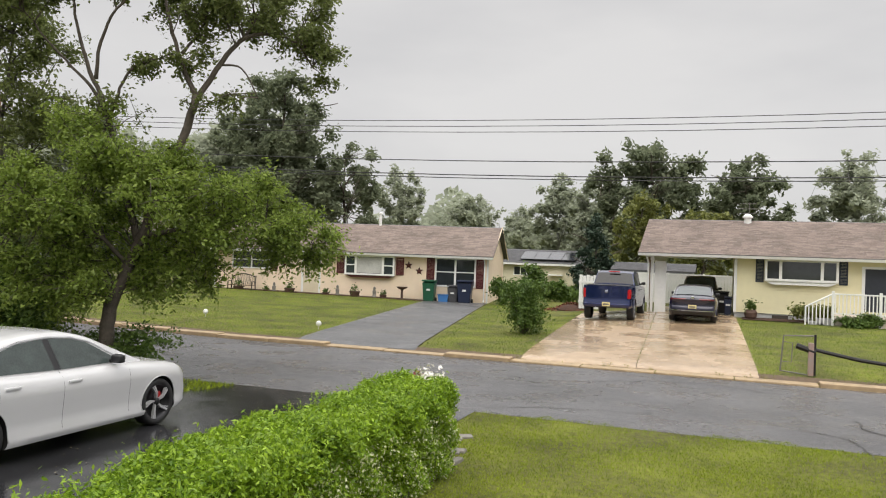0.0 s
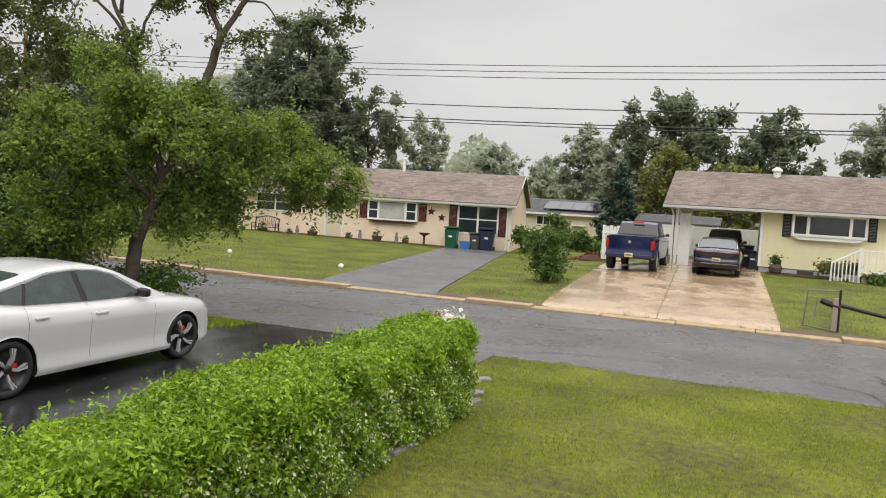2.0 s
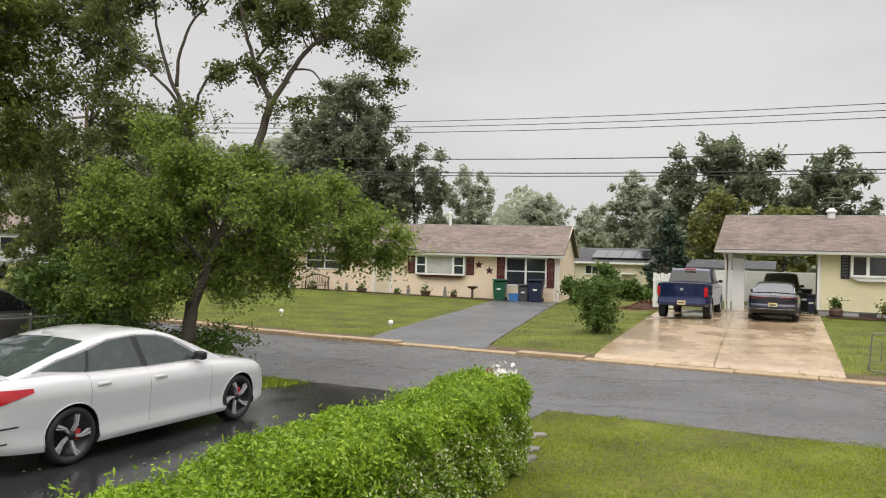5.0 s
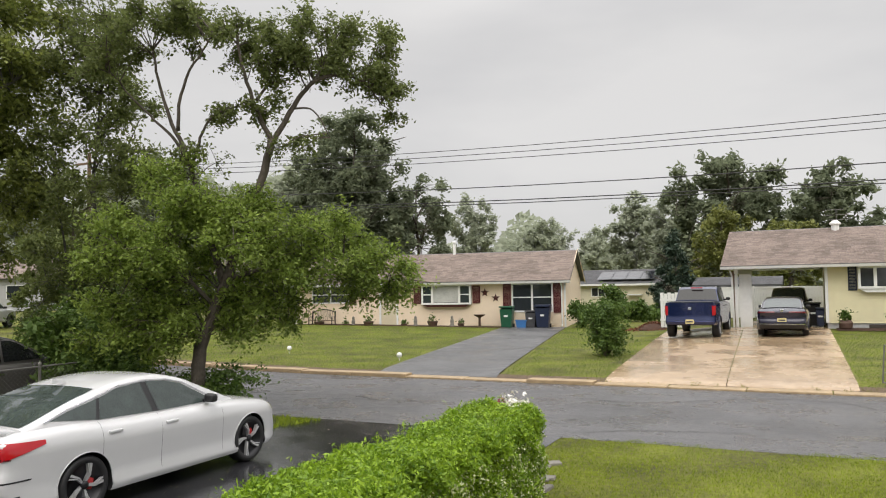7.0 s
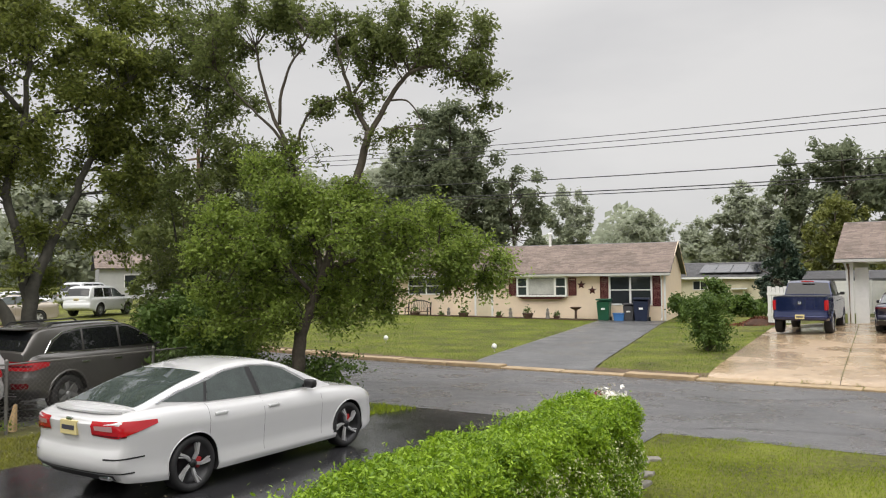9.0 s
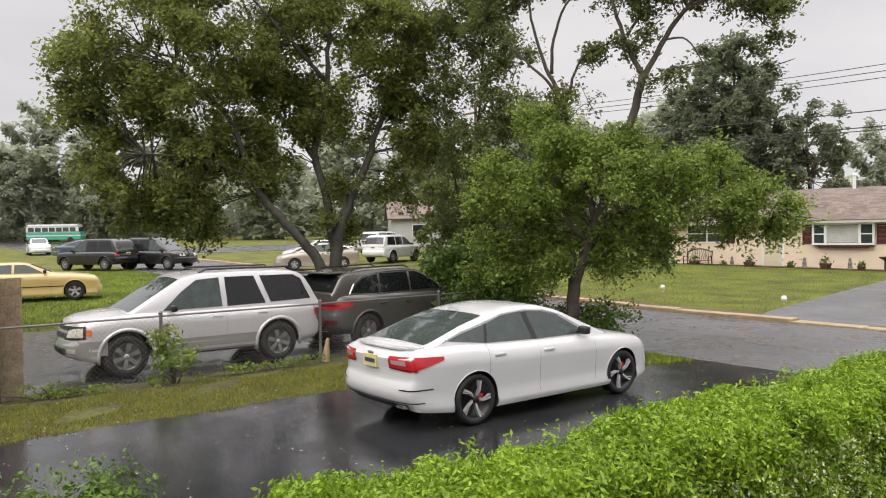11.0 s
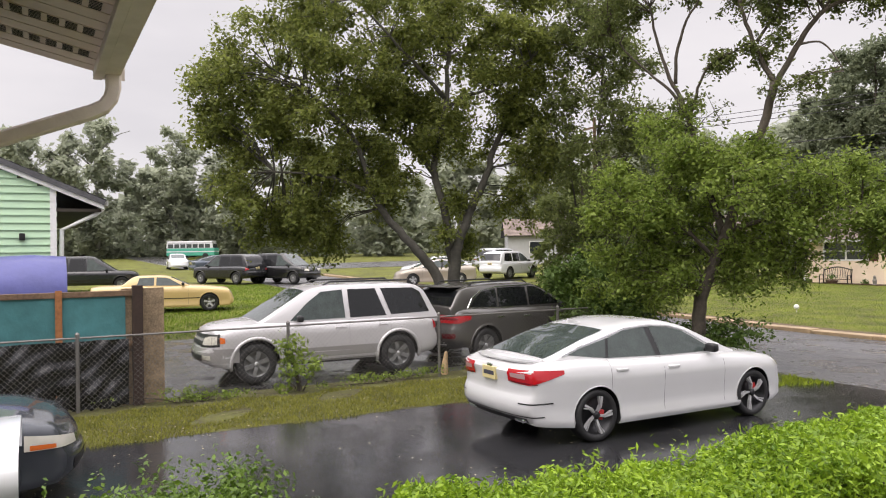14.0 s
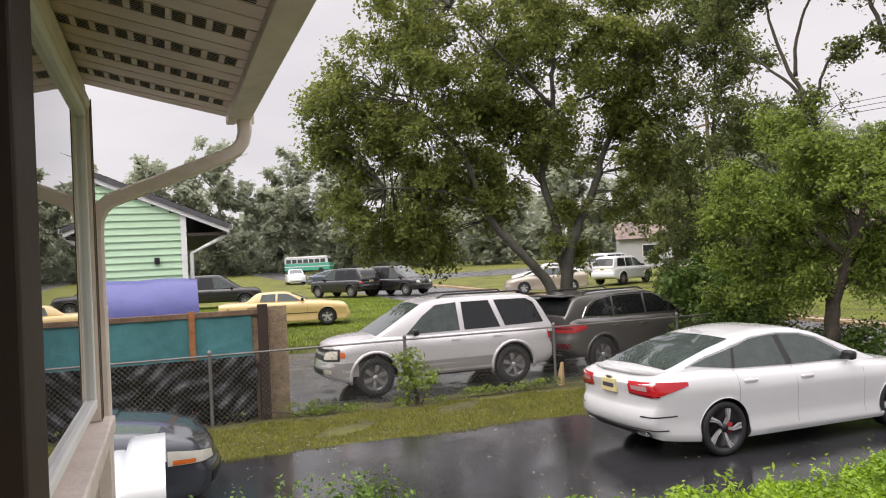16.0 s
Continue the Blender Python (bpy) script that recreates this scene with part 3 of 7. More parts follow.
def gutter(parent, x0, x1, y, z, name="gutter", mat_=None):
    bm = bmesh.new()
    prism(bm, [(0, 0), (0.1, 0.0), (0.13, 0.11), (0.115, 0.11), (0.09, 0.012), (0.012, 0.012), (0.012, 0.1), (0, 0.1)], x1 - x0)
    bm.transform(Matrix.Translation((x0, y, z)) @ Matrix.Rotation(radians(-90), 4, "Z"))
    return part(name, bm, mat_ or M_WHITE, parent)


# the peach house across the street
H1 = pose(-27.86, 37.2, 0.2, 0, 0, 10)
house1 = new("house")
house1.matrix_world = H1
tagged(house1, "single-storey peach vinyl-sided ranch house with brown shingle roof", "house")
W1, D1, E1 = 16.1, 8.0, 2.62
holes1 = [(1.15, 3.42, 1.46, 2.43), (5.42, 6.45, 0.1, 2.4), (8.0, 10.85, 1.3, 2.4), (13.15, 15.4, 0.87, 2.42)]
siding("wall", W1, 0.0, E1, holes1, M_SID1, house1)
pitch1 = 0.40


def gable1(z):
    if z <= E1:
        return 0.0, D1
    d = (z - E1) / pitch1
    return d, D1 - d


siding("wall", D1, 0.0, E1 + D1 / 2 * pitch1, [], M_SID1, house1, Matrix.Translation((W1, 0, 0)) @ Matrix.Rotation(radians(90), 4, "Z"), top=gable1)
siding("wall", D1, 0.0, E1 + D1 / 2 * pitch1, [], M_SID1, house1, Matrix.Translation((0, D1, 0)) @ Matrix.Rotation(radians(-90), 4, "Z"), top=gable1)
siding("wall", W1, 0.0, E1, [], M_SID1, house1, Matrix.Translation((W1, D1, 0)) @ Matrix.Rotation(radians(180), 4, "Z"))
shingled("roof", house1, -0.3, W1 + 0.3, -0.42, E1 - 0.05, D1 / 2, E1 + D1 / 2 * pitch1 + 0.14, M_SHING, 3)
shingled("roof", house1, -0.3, W1 + 0.3, D1 + 0.42, E1 - 0.05, D1 / 2, E1 + D1 / 2 * pitch1 + 0.14, M_SHING, 4)
part("fascia", bx(-0.3, W1 + 0.3, -0.4, -0.37, E1 - 0.22, E1 - 0.07), M_WHITE, house1)
part("soffit", bx(-0.28, W1 + 0.28, -0.37, -0.02, E1 - 0.2, E1 - 0.17), M_WHITE, house1)
gutter(house1, -0.3, W1 + 0.3, -0.4, E1 - 0.2)
for y0_, s in ((-0.42, 1), (D1 + 0.42, -1)):
    bm = bmesh.new()
    L_ = D1 / 2 + 0.42
    prism(bm, [(0, -0.12), (L_ * s, L_ * pitch1 * 1.0), (L_ * s, L_ * pitch1 + 0.13), (0, 0.01)] if s > 0 else [(0, 0.01), (L_ * s, L_ * pitch1 + 0.13), (L_ * s, L_ * pitch1), (0, -0.12)], 0.03)
    bm.transform(Matrix.Translation((W1 + 0.3, y0_, E1 - 0.1)) @ Matrix.Rotation(radians(90), 4, "Z"))
    part("rake_board", bm, M_SID1, house1)
for x in (-0.01, W1 - 0.09):
    part("corner_trim", bx(x, x + 0.1, -0.035, 0.0, 0.0, E1 - 0.2), M_WHITE, house1)
for x, y_ in ((W1 - 0.2, -0.11), (0.12, -0.11)):
    bm = tube(bmesh.new(), [(x, -0.34, E1 - 0.2), (x, -0.3, E1 - 0.28), (x, y_, E1 - 0.42), (x, y_, 0.18), (x, -0.3, 0.06)], 0.04, 6)
    part("downspout", bm, M_WHITE, house1)
window(house1, 1.1, 3.45, 1.42, 2.46, bars=(2.3,), rails=((1.15, 2.3, 1.94), (2.3, 3.4, 1.94)))
shutter(house1, 3.47, 3.9, 1.42, 2.4, M_RED)
d1 = part("door", bx(5.47, 6.4, -0.01, 0.04, 0.1, 2.36, 0.01), M_DOORC, house1, "cream painted panel door")
part("door_pane", bx(6.05, 6.2, -0.02, -0.011, 1.55, 2.2, 0.004), M_GLASSW, d1)
part("door_panel", bx(5.62, 6.25, -0.022, -0.011, 0.35, 1.2, 0.005), M_DOORC, d1)
part("door_handle", tube(bmesh.new(), [(5.6, -0.01, 1.1), (5.6, -0.08, 1.1), (5.72, -0.08, 1.1)], 0.018), M_IRON, d1)
bm = bmesh.new()
for q in ((5.36, 5.47, 0.0, 2.46), (6.4, 6.51, 0.0, 2.46), (5.47, 6.4, 2.36, 2.46)):
    box(bm, q[0], q[1], -0.045, 0.06, q[2], q[3], 0.006)
part("door_casing", bm, M_WHITE, house1)
part("door_step", bx(5.2, 6.7, -0.7, -0.03, -0.2, 0.08, 0.02), M_FOUND, house1)
window(house1, 7.98, 10.87, 1.3, 2.42, bars=(8.62, 10.2), rails=((8.05, 8.62, 1.86), (10.2, 10.8, 1.86)), proud=0.22, curtain=0.0, frame_w=0.1)
c = bmesh.new()
for i in range(60):
    p, q = 8.68 + 1.46 * i / 60, 8.68 + 1.46 * (i + 1) / 60
    c.faces.new([c.verts.new(u) for u in ((p, -0.224 - 0.004 * (i % 2), 1.42), (q, -0.224 - 0.004 * ((i + 1) % 2), 1.42), (q, -0.224 - 0.004 * ((i + 1) % 2), 2.3), (p, -0.224 - 0.004 * (i % 2), 2.3))])
part("curtain", c, M_CURT, house1, "white lace curtain behind the bay window")
bm = bmesh.new()
prism(bm, [(8.0, 1.3), (10.85, 1.3), (10.5, 1.16), (8.35, 1.16)], 0.22, Matrix.Translation((0, -0.22, 0)))
part("bay_base", bm, M_STAR, house1, "dark brown bay window base")
part("bay_side", bx(7.99, 8.02, -0.2, 0.0, 1.3, 2.42), M_WHITE, house1)
part("bay_side", bx(10.83, 10.86, -0.2, 0.0, 1.3, 2.42), M_WHITE, house1)
shutter(house1, 7.46, 7.92, 1.36, 2.34, M_RED)
shutter(house1, 10.92, 11.36, 1.36, 2.34, M_RED)
window(house1, 13.13, 15.42, 0.83, 2.44, bars=(14.27,), rails=((13.2, 14.27, 1.65), (14.27, 15.35, 1.65)), frame_w=0.09)
shutter(house1, 12.66, 13.1, 0.8, 2.42, M_RED)
shutter(house1, 15.44, 15.86, 0.8, 2.42, M_RED)
bm = lathe(bmesh.new(), [(0.09, 0), (0.09, 0.75), (0.13, 0.76), (0.13, 0.82), (0.06, 0.86)], 12, (8.9, D1 / 2 - 0.2, E1 + D1 / 2 * pitch1))
part("vent_pipe", bm, M_WHITE, house1)
bm = lathe(bmesh.new(), [(0.05, 0), (0.09, 0.06), (0.09, 0.2), (0.03, 0.28)], 8, (7.05, -0.1, 2.0))
part("wall_lantern", bm, M_IRON, house1)
part("number_plaque", bx(6.8, 6.98, -0.045, -0.02, 1.83, 1.92), M_WHITE, house1)
star("wall_star", (4.42, -0.04, 1.85), 0.37, "large rust-red metal star on the peach siding", H1)
star("wall_star", (11.63, -0.04, 1.94), 0.25, "small rust-red metal star on the peach siding", H1)
star("wall_star", (12.24, -0.04, 1.64), 0.25, "small rust-red metal star on the peach siding", H1)


def wheelie_bin(at, w, h, d, body, turn, label):
    b = thing("wheelie_bin", at, label, "bin", "wheelie bins by the house", turn=turn)
    bm = bmesh.new()
    v = [bm.verts.new(p) for p in ((-w * .4, -d * .4, .04), (w * .4, -d * .4, .04), (w * .4, d * .4, .04), (-w * .4, d * .4, .04), (-w / 2, -d / 2, h * .88), (w / 2, -d / 2, h * .88), (w / 2, d / 2, h * .94), (-w / 2, d / 2, h * .94))]
    for q in ((0, 1, 5, 4), (1, 2, 6, 5), (2, 3, 7, 6), (3, 0, 4, 7), (4, 5, 6, 7), (3, 2, 1, 0)):
        bm.faces.new([v[i] for i in q])
    bmesh.ops.bevel(bm, geom=bm.edges[:], offset=0.03, segments=2, affect="EDGES")
    part("body", bm, body, b)
    bm = bx(-w * .54, w * .54, -d * .58, d * .55, h * .93, h, 0.02)
    part("lid", bm, body, b)
    part("handle", tube(bmesh.new(), [(-w * .4, d * .56, h * .9), (-w * .4, d * .7, h * .93), (w * .4, d * .7, h * .93), (w * .4, d * .56, h * .9)], 0.02, 6), body, b)
    for s in (-1, 1):
        part("wheel", tube(bmesh.new(), [(s * w * .38, d * .4, .12), (s * w * .5, d * .4, .12)], 0.12, 12), M_IRON, b)
    part("emblem", bx(-0.1, 0.1, -d / 2 - 0.004, -d / 2 + 0.05, h * 0.52, h * 0.6), M_WHITE, b)
    return b


def on1(x, y, z=0.0):
    return tuple(H1 @ Vector((x, y, z)))


wheelie_bin(on1(13.0, -0.75, 0.0), 0.68, 1.2, 0.75, M_BING, 10, "green plastic wheelie bin standing on the driveway")
wheelie_bin(on1(14.97, -0.8, 0.0), 0.78, 1.25, 0.8, M_BINB, 10, "navy blue plastic wheelie bin on the driveway")
wheelie_bin(on1(14.3, -0.6, 0.0), 0.58, 0.95, 0.6, mat("grey plastic", (0.06, 0.06, 0.065), 0.5), 8, "dark grey plastic bin between the others")
rb = thing("recycling_tub", on1(13.78, -0.9, 0.0), "light blue plastic recycling tub on the driveway", "tub", turn=10)
bm = bmesh.new()
prism(bm, [(-0.24, 0), (0.24, 0), (0.29, 0.4), (-0.29, 0.4)], 0.4)
part("body", bm, M_BLUE, rb)
part("rim", bx(-0.32, 0.32, -0.03, 0.43, 0.4, 0.44, 0.01), M_BLUE, rb)

bench = thing("garden_bench", on1(2.1, -0.8, 0.05), "dark metal garden bench with openwork back on the lawn", "bench", turn=10)
for x in (-0.72, 0.72):
    part("side_frame", tube(bmesh.new(), [(x, -0.25, 0), (x, -0.25, 0.62), (x, 0.2, 0.64), (x, 0.25, 0), (x, 0.2, 0.4), (x, 0.3, 0.95)], 0.03, 6), M_IRON, bench)
for k in range(5):
    part("seat_slat", bx(-0.74, 0.74, -0.25 + k * 0.1, -0.18 + k * 0.1, 0.4, 0.43), M_WOOD, bench)
arch = [(x / 10 * 0.72, 0.28, 0.88 + 0.17 * math.cos(x / 10 * math.pi / 2)) for x in range(-10, 11)]
part("back_arch", tube(bmesh.new(), arch, 0.03, 6), M_IRON, bench)
bm = bmesh.new()
for k in range(-6, 7):
    x = k * 0.11
    tube(bm, [(x, 0.24, 0.45), (x + 0.05 * math.sin(k), 0.26, 0.7), (x, 0.28, 0.88 + 0.15 * math.cos(k / 6.5 * math.pi / 2))], 0.013, 5)
part("back_scrollwork", bm, M_IRON, bench)

rp = random.Random(9)
for x, kind in ((0.7, 0), (1.9, 1), (3.6, 0), (4.0, 2), (5.0, 1), (7.1, 0), (7.75, 2), (8.8, 1), (9.9, 2), (10.4, 0), (4.9, 0)):
    at = on1(x, -0.75 + rp.uniform(-0.1, 0.1), 0.03)
    if kind == 2:
        g = thing("garden_ornament", at, "small grey stone garden ornament in the bed", "ornament", "ornaments along the house")
        part("body", lathe(bmesh.new(), [(0.13, 0), (0.14, 0.1), (0.09, 0.25), (0.11, 0.4), (0.06, 0.5), (0.08, 0.58), (0.03, 0.66)], 10), M_STONE, g)
        part("plinth", bx(-0.18, 0.18, -0.18, 0.18, -0.06, 0.0, 0.01), M_STONE, g)
    else:
        s = 0.9 + 0.5 * kind
        g = thing("flower_pot", at, "dark clay flower pot with low plants", "flower pot", "pots along the house")
        part("pot", lathe(bmesh.new(), [(0.14 * s, 0), (0.2 * s, 0.22 * s), (0.22 * s, 0.22 * s), (0.22 * s, 0.27 * s), (0.18 * s, 0.27 * s)], 12), M_TERRA, g)
        rng = np.random.default_rng(int(x * 10))
        c_ = rng.normal(0, 0.09 * s, (120, 3)) + np.array([0, 0, 0.34 * s])
        mesh_np("leaves", *leaf_arrays(rng, c_, np.tile((0, 0, 1.0), (120, 1)), 0.07), L_BUSH, g)
bb = thing("birdbath", on1(11.5, -0.9, 0.0), "dark stone birdbath on the lawn edge", "birdbath")
part("column", lathe(bmesh.new(), [(0.2, 0), (0.17, 0.06), (0.07, 0.12), (0.06, 0.55), (0.1, 0.62)], 12), M_TERRA, bb)
part("bowl", lathe(bmesh.new(), [(0.08, 0.6), (0.22, 0.66), (0.32, 0.75), (0.3, 0.76), (0.18, 0.69), (0.0, 0.67)], 16), M_TERRA, bb)
for x, y in ((-17.2, 22.5), (-12.2, 21.75)):
    g = thing("garden_light", (x, y, gz(x, y) - 0.03), "small white globe on a stake in the lawn", "garden light", "lawn globes")
    part("stake", tube(bmesh.new(), [(0, 0, 0), (0, 0, 0.14)], 0.015, 6), M_WHITE, g)
    part("globe", lathe(bmesh.new(), [(0.02, 0.12), (0.07, 0.15), (0.09, 0.21), (0.07, 0.27), (0.02, 0.3)], 12), M_WHITE, g)

# the cream house with its carport
H2Z = 0.38
house2 = new("house")
house2.matrix_world = pose(0.58, 36.0, H2Z)
tagged(house2, "cream vinyl-sided ranch house with open carport and shingle roof", "house")
E2, D2, W2 = 2.8, 8.6, 13.0
siding("wall", W2, 0.32, E2, [(1.27, 4.06, 1.8, 2.68), (5.05, 6.1, 0.6, 2.45)], M_SID2, house2)
siding("wall", D2, 0.32, E2, [], M_SID2, house2, Matrix.Translation((0, D2, 0)) @ Matrix.Rotation(radians(-90), 4, "Z"))
siding("wall", W2, 0.32, E2, [], M_SID2, house2, Matrix.Translation((W2, D2, 0)) @ Matrix.Rotation(radians(180), 4, "Z"))
siding("wall", D2, 0.32, E2, [], M_SID2, house2, Matrix.Translation((W2, 0, 0)) @ Matrix.Rotation(radians(90), 4, "Z"))
part("foundation", bx(0.02, W2 - 0.02, 0.02, D2 - 0.02, -0.3, 0.318), M_FOUND, house2)
# solid boxes; the dark inside the vents is their colour
part("crawl_vent", bx(1.55, 2.2, -0.0, 0.05, 0.03, 0.26), M_RECESS, house2)
part("crawl_vent", bx(4.6, 5.2, -0.0, 0.05, 0.03, 0.26), M_RECESS, house2)
shingled("roof", house2, -4.15, W2 + 0.3, -0.55, E2 + 0.02, D2 / 2, 4.62, M_SHING, 7)
shingled("roof", house2, -4.15, W2 + 0.3, D2 + 0.55, E2 + 0.02, D2 / 2, 4.62, M_SHING, 8)
part("fascia", bx(-4.15, W2 + 0.3, -0.53, -0.49, E2 - 0.13, E2 + 0.0), M_WHITE, house2)
part("soffit", bx(-4.1, W2 + 0.25, -0.49, -0.03, E2 - 0.1, E2 - 0.06), M_WHITE, house2)
part("carport_ceiling", bx(-4.05, -0.17, 0.0, D2, E2 - 0.1, E2 - 0.05), M_WHITE, house2)
gutter(house2, -4.15, W2 + 0.3, -0.53, E2 - 0.12)
bm = bmesh.new()
prism(bm, [(-0.5, E2 - 0.12), (D2 + 0.5, E2 - 0.12), (D2 / 2, 4.45)], 0.03)
bm.transform(Matrix.Translation((-4.08, 0, 0)) @ Matrix.Rotation(radians(90), 4, "Z"))
part("gable_end", bm, M_WHITE, house2)
part("corner_trim", bx(-0.04, 0.08, -0.045, -0.03, 0.32, E2 - 0.12), M_WHITE, house2)
for y0_ in (0.05, 8.3):
    part("carport_post", bx(-3.62, -3.5, y0_, y0_ + 0.12, -0.25, E2 - 0.1, 0.008), M_WHITE, house2)
part("carport_beam", bx(-3.64, -3.48, 0.0, D2, E2 - 0.32, E2 - 0.1), M_WHITE, house2)
part("downspout", tube(bmesh.new(), [(-3.78, -0.45, E2 - 0.12), (-3.72, -0.1, E2 - 0.45), (-3.7, 0.03, 0.05), (-3.85, -0.2, -0.02)], 0.045, 6), M_WHITE, house2)
part("carport_panel", bx(-3.46, -2.95, 0.3, 0.38, -0.2, E2 - 0.35, .008), M_WHITE, house2)
part("carport_batten", bx(-3.72, -3.64, 0.02, 0.1, -0.2, E2 - 0.2), M_WOOD, house2)
window(house2, 1.2, 4.08, 1.75, 2.7, bars=(1.83, 3.45), rails=(), proud=0.22, frame_w=0.1)
bm = bmesh.new()
prism(bm, [(1.22, 1.75), (4.06, 1.75), (3.75, 1.6), (1.5, 1.6)], 0.22, Matrix.Translation((0, -0.22, 0)))
part("bay_base", bm, M_WHITE, house2)
part("bay_side", bx(1.21, 1.24, -0.2, 0.0, 1.75, 2.7), M_WHITE, house2)
part("bay_side", bx(4.04, 4.07, -0.2, 0.0, 1.75, 2.7), M_WHITE, house2)
shutter(house2, 0.84, 1.17, 1.68, 2.74, M_NAVY)
shutter(house2, 4.12, 4.45, 1.68, 2.74, M_NAVY)
d2 = part("door", bx(5.1, 6.05, -0.01, 0.04, 0.6, 2.4, 0.01), M_NAVY, house2, "dark front door with glass")
bm = bmesh.new()
for q in ((4.98, 5.1, 0.55, 2.5), (6.05, 6.17, 0.55, 2.5), (5.1, 6.05, 2.4, 2.5)):
    box(bm, q[0], q[1], -0.045, 0.06, q[2], q[3], 0.006)
part("door_casing", bm, M_WHITE, house2)
bm = lathe(bmesh.new(), [(0.17, 0), (0.17, 0.3), (0.24, 0.33), (0.24, 0.4), (0.1, 0.52)], 12, (0.55, D2 / 2 - 0.35, 4.4))
part("roof_vent", bm, M_WHITE, house2)
bm = tube(bmesh.new(), [(0.62, D2 / 2, 4.5), (0.62, D2 / 2, 5.5)], 0.018, 5)
for z, l_ in ((5.45, 0.35), (5.2, 0.5), (4.98, 0.3)):
    tube(bm, [(0.62 - l_, D2 / 2, z), (0.62 + l_, D2 / 2, z)], 0.012, 5)
part("roof_aerial", bm, M_GALV, house2)
porch = thing("porch", (0.58 + 3.45, 34.15, gz(4, 34) - 0.02), "small white-railed front porch with steps", "porch")
part("deck", bx(0.3, 3.6, 0.0, 1.78, 0.3, 0.42, 0.01), M_DIRTYW, porch)
part("skirt", bx(0.35, 3.55, 0.05, 1.75, 0.0, 0.3), M_DIRTYW, porch)
part("top_rail", bx(0.25, 3.65, -0.02, 0.06, 1.28, 1.34, 0.01), M_WHITE, porch)
part("bottom_rail", bx(0.25, 3.65, 0.0, 0.05, 0.5, 0.55, 0.006), M_WHITE, porch)
for k in range(25):
    part("baluster", bx(0.32 + k * 0.135, 0.36 + k * 0.135, 0.005, 0.045, 0.55, 1.28), M_WHITE, porch)
for x in (0.2, 1.9, 3.6):
    part("newel_post", bx(x, x + 0.1, -0.03, 0.07, 0.0, 1.42, 0.01), M_WHITE, porch)
part("stair_rail", tube(bmesh.new(), [(0.22, 0.0, 1.3), (-0.75, 0.0, 0.75), (-0.75, 0.0, 0.0)], 0.04, 6), M_WHITE, porch)
for k in range(6):
    x = -0.65 + k * 0.14
    part("baluster", bx(x, x + 0.04, -0.02, 0.02, 0.05, 0.8 + (x + 0.75) * 0.55), M_WHITE, porch)
for k in range(2):
    part("step", bx(-0.3 - k * 0.3, 0.28 - k * 0.3, 0.1, 1.3, 0.0, 0.28 - 0.14 * k, 0.01), M_FOUND, porch)
pot2 = thing("flower_pot", (1.25, 35.3, gz(1.2, 35.3) - 0.02), "round dark pot with a small leafy plant", "flower pot")
part("pot", lathe(bmesh.new(), [(0.16, 0), (0.25, 0.12), (0.27, 0.3), (0.2, 0.42), (0.17, 0.42)], 14), M_TERRA, pot2)
rng = np.random.default_rng(77)
mesh_np("leaves", *leaf_arrays(rng, rng.normal(0, 0.12, (200, 3)) + (0, 0, 0.6), np.tile((0, 0, 1.0), (200, 1)), 0.08), L_BUSH, pot2)

# white vinyl fence behind the carport and along the lots
def panel_fence(x0, x1, y, z, h, n):
    f = thing("vinyl_fence", (x0, y, z), "tall white vinyl privacy fence panels", "fence")
    w = (x1 - x0) / n
    slat_me = []
    for k in range(n):
        p = k * w + 0.12
        while p < (k + 1) * w - 0.05:
            if not slat_me:
                slat_me.append(part("slat", bx(0, 0.145, -0.012, 0.012, 0.08, h), M_WHITE, f).data)
                scene.objects["slat"].location = (p, 0, 0)
            else:
                o = new("slat", slat_me[0])
                o.parent, o.location = f, (p, 0, 0)
            p += 0.15
        part("rail", bx(k * w + 0.1, (k + 1) * w, -0.03, 0.03, h, h + 0.1), M_WHITE, f)
    for k in range(n + 1):
        part("post", bx(k * w, k * w + 0.1, -0.05, 0.05, 0, h + 0.15, 0.008), M_WHITE, f)
    return f


wheelie_bin((0.05, 37.3, gz(0, 37) + 0.02), 0.6, 1.05, 0.6, M_IRON, 0, "black plastic bin standing in the carport")
wheelie_bin((0.33, 36.5, gz(0, 36) + 0.02), 0.32, 0.85, 0.36, M_BINB, 0, "small blue plastic bin at the carport wall")
pile = thing("mulch_pile", (-6.9, 37.6, gz(-6.9, 37.6) - 0.03), "low heap of red brown mulch on the lawn", "mulch pile")
rng = np.random.default_rng(71)
c_ = rng.normal(0, 1, (900, 3)) * (0.75, 0.5, 0.0)
c_[:, 2] = np.maximum(0.03, 0.42 * np.exp(-(c_[:, 0] / 0.75) ** 2 - (c_[:, 1] / 0.5) ** 2) + rng.normal(0, 0.03, 900))
mesh_np("bark_chips", *leaf_arrays(rng, c_, np.tile((0, 0, 1.0), (900, 1)), 0.09, 0.8), mat("red brown bark chip", (0.16, 0.06, 0.03), 0.9, island=0.8), pile)
part("heap", lathe(bmesh.new(), [(0.9, 0), (0.75, 0.12), (0.45, 0.3), (0.15, 0.38), (0.02, 0.4)], 14), M_MULCH, pile, smooth=True)
panel_fence(-7.0, 1.0, 46.3, 0.35, 1.75, 4)
gate = thing("vinyl_gate", (-5.75, 37.2, 0.3), "white vinyl gate panel beside the truck", "gate")
for k in range(6):
    part("slat", bx(-0.75 + k * 0.17, -0.6 + k * 0.17, -0.02, 0.02, 0.1, 1.75 - 0.05 * (k % 2)), M_WHITE, gate)
part("rail", bx(-0.78, 0.26, -0.04, -0.021, 0.4, 0.5), M_WHITE, gate)
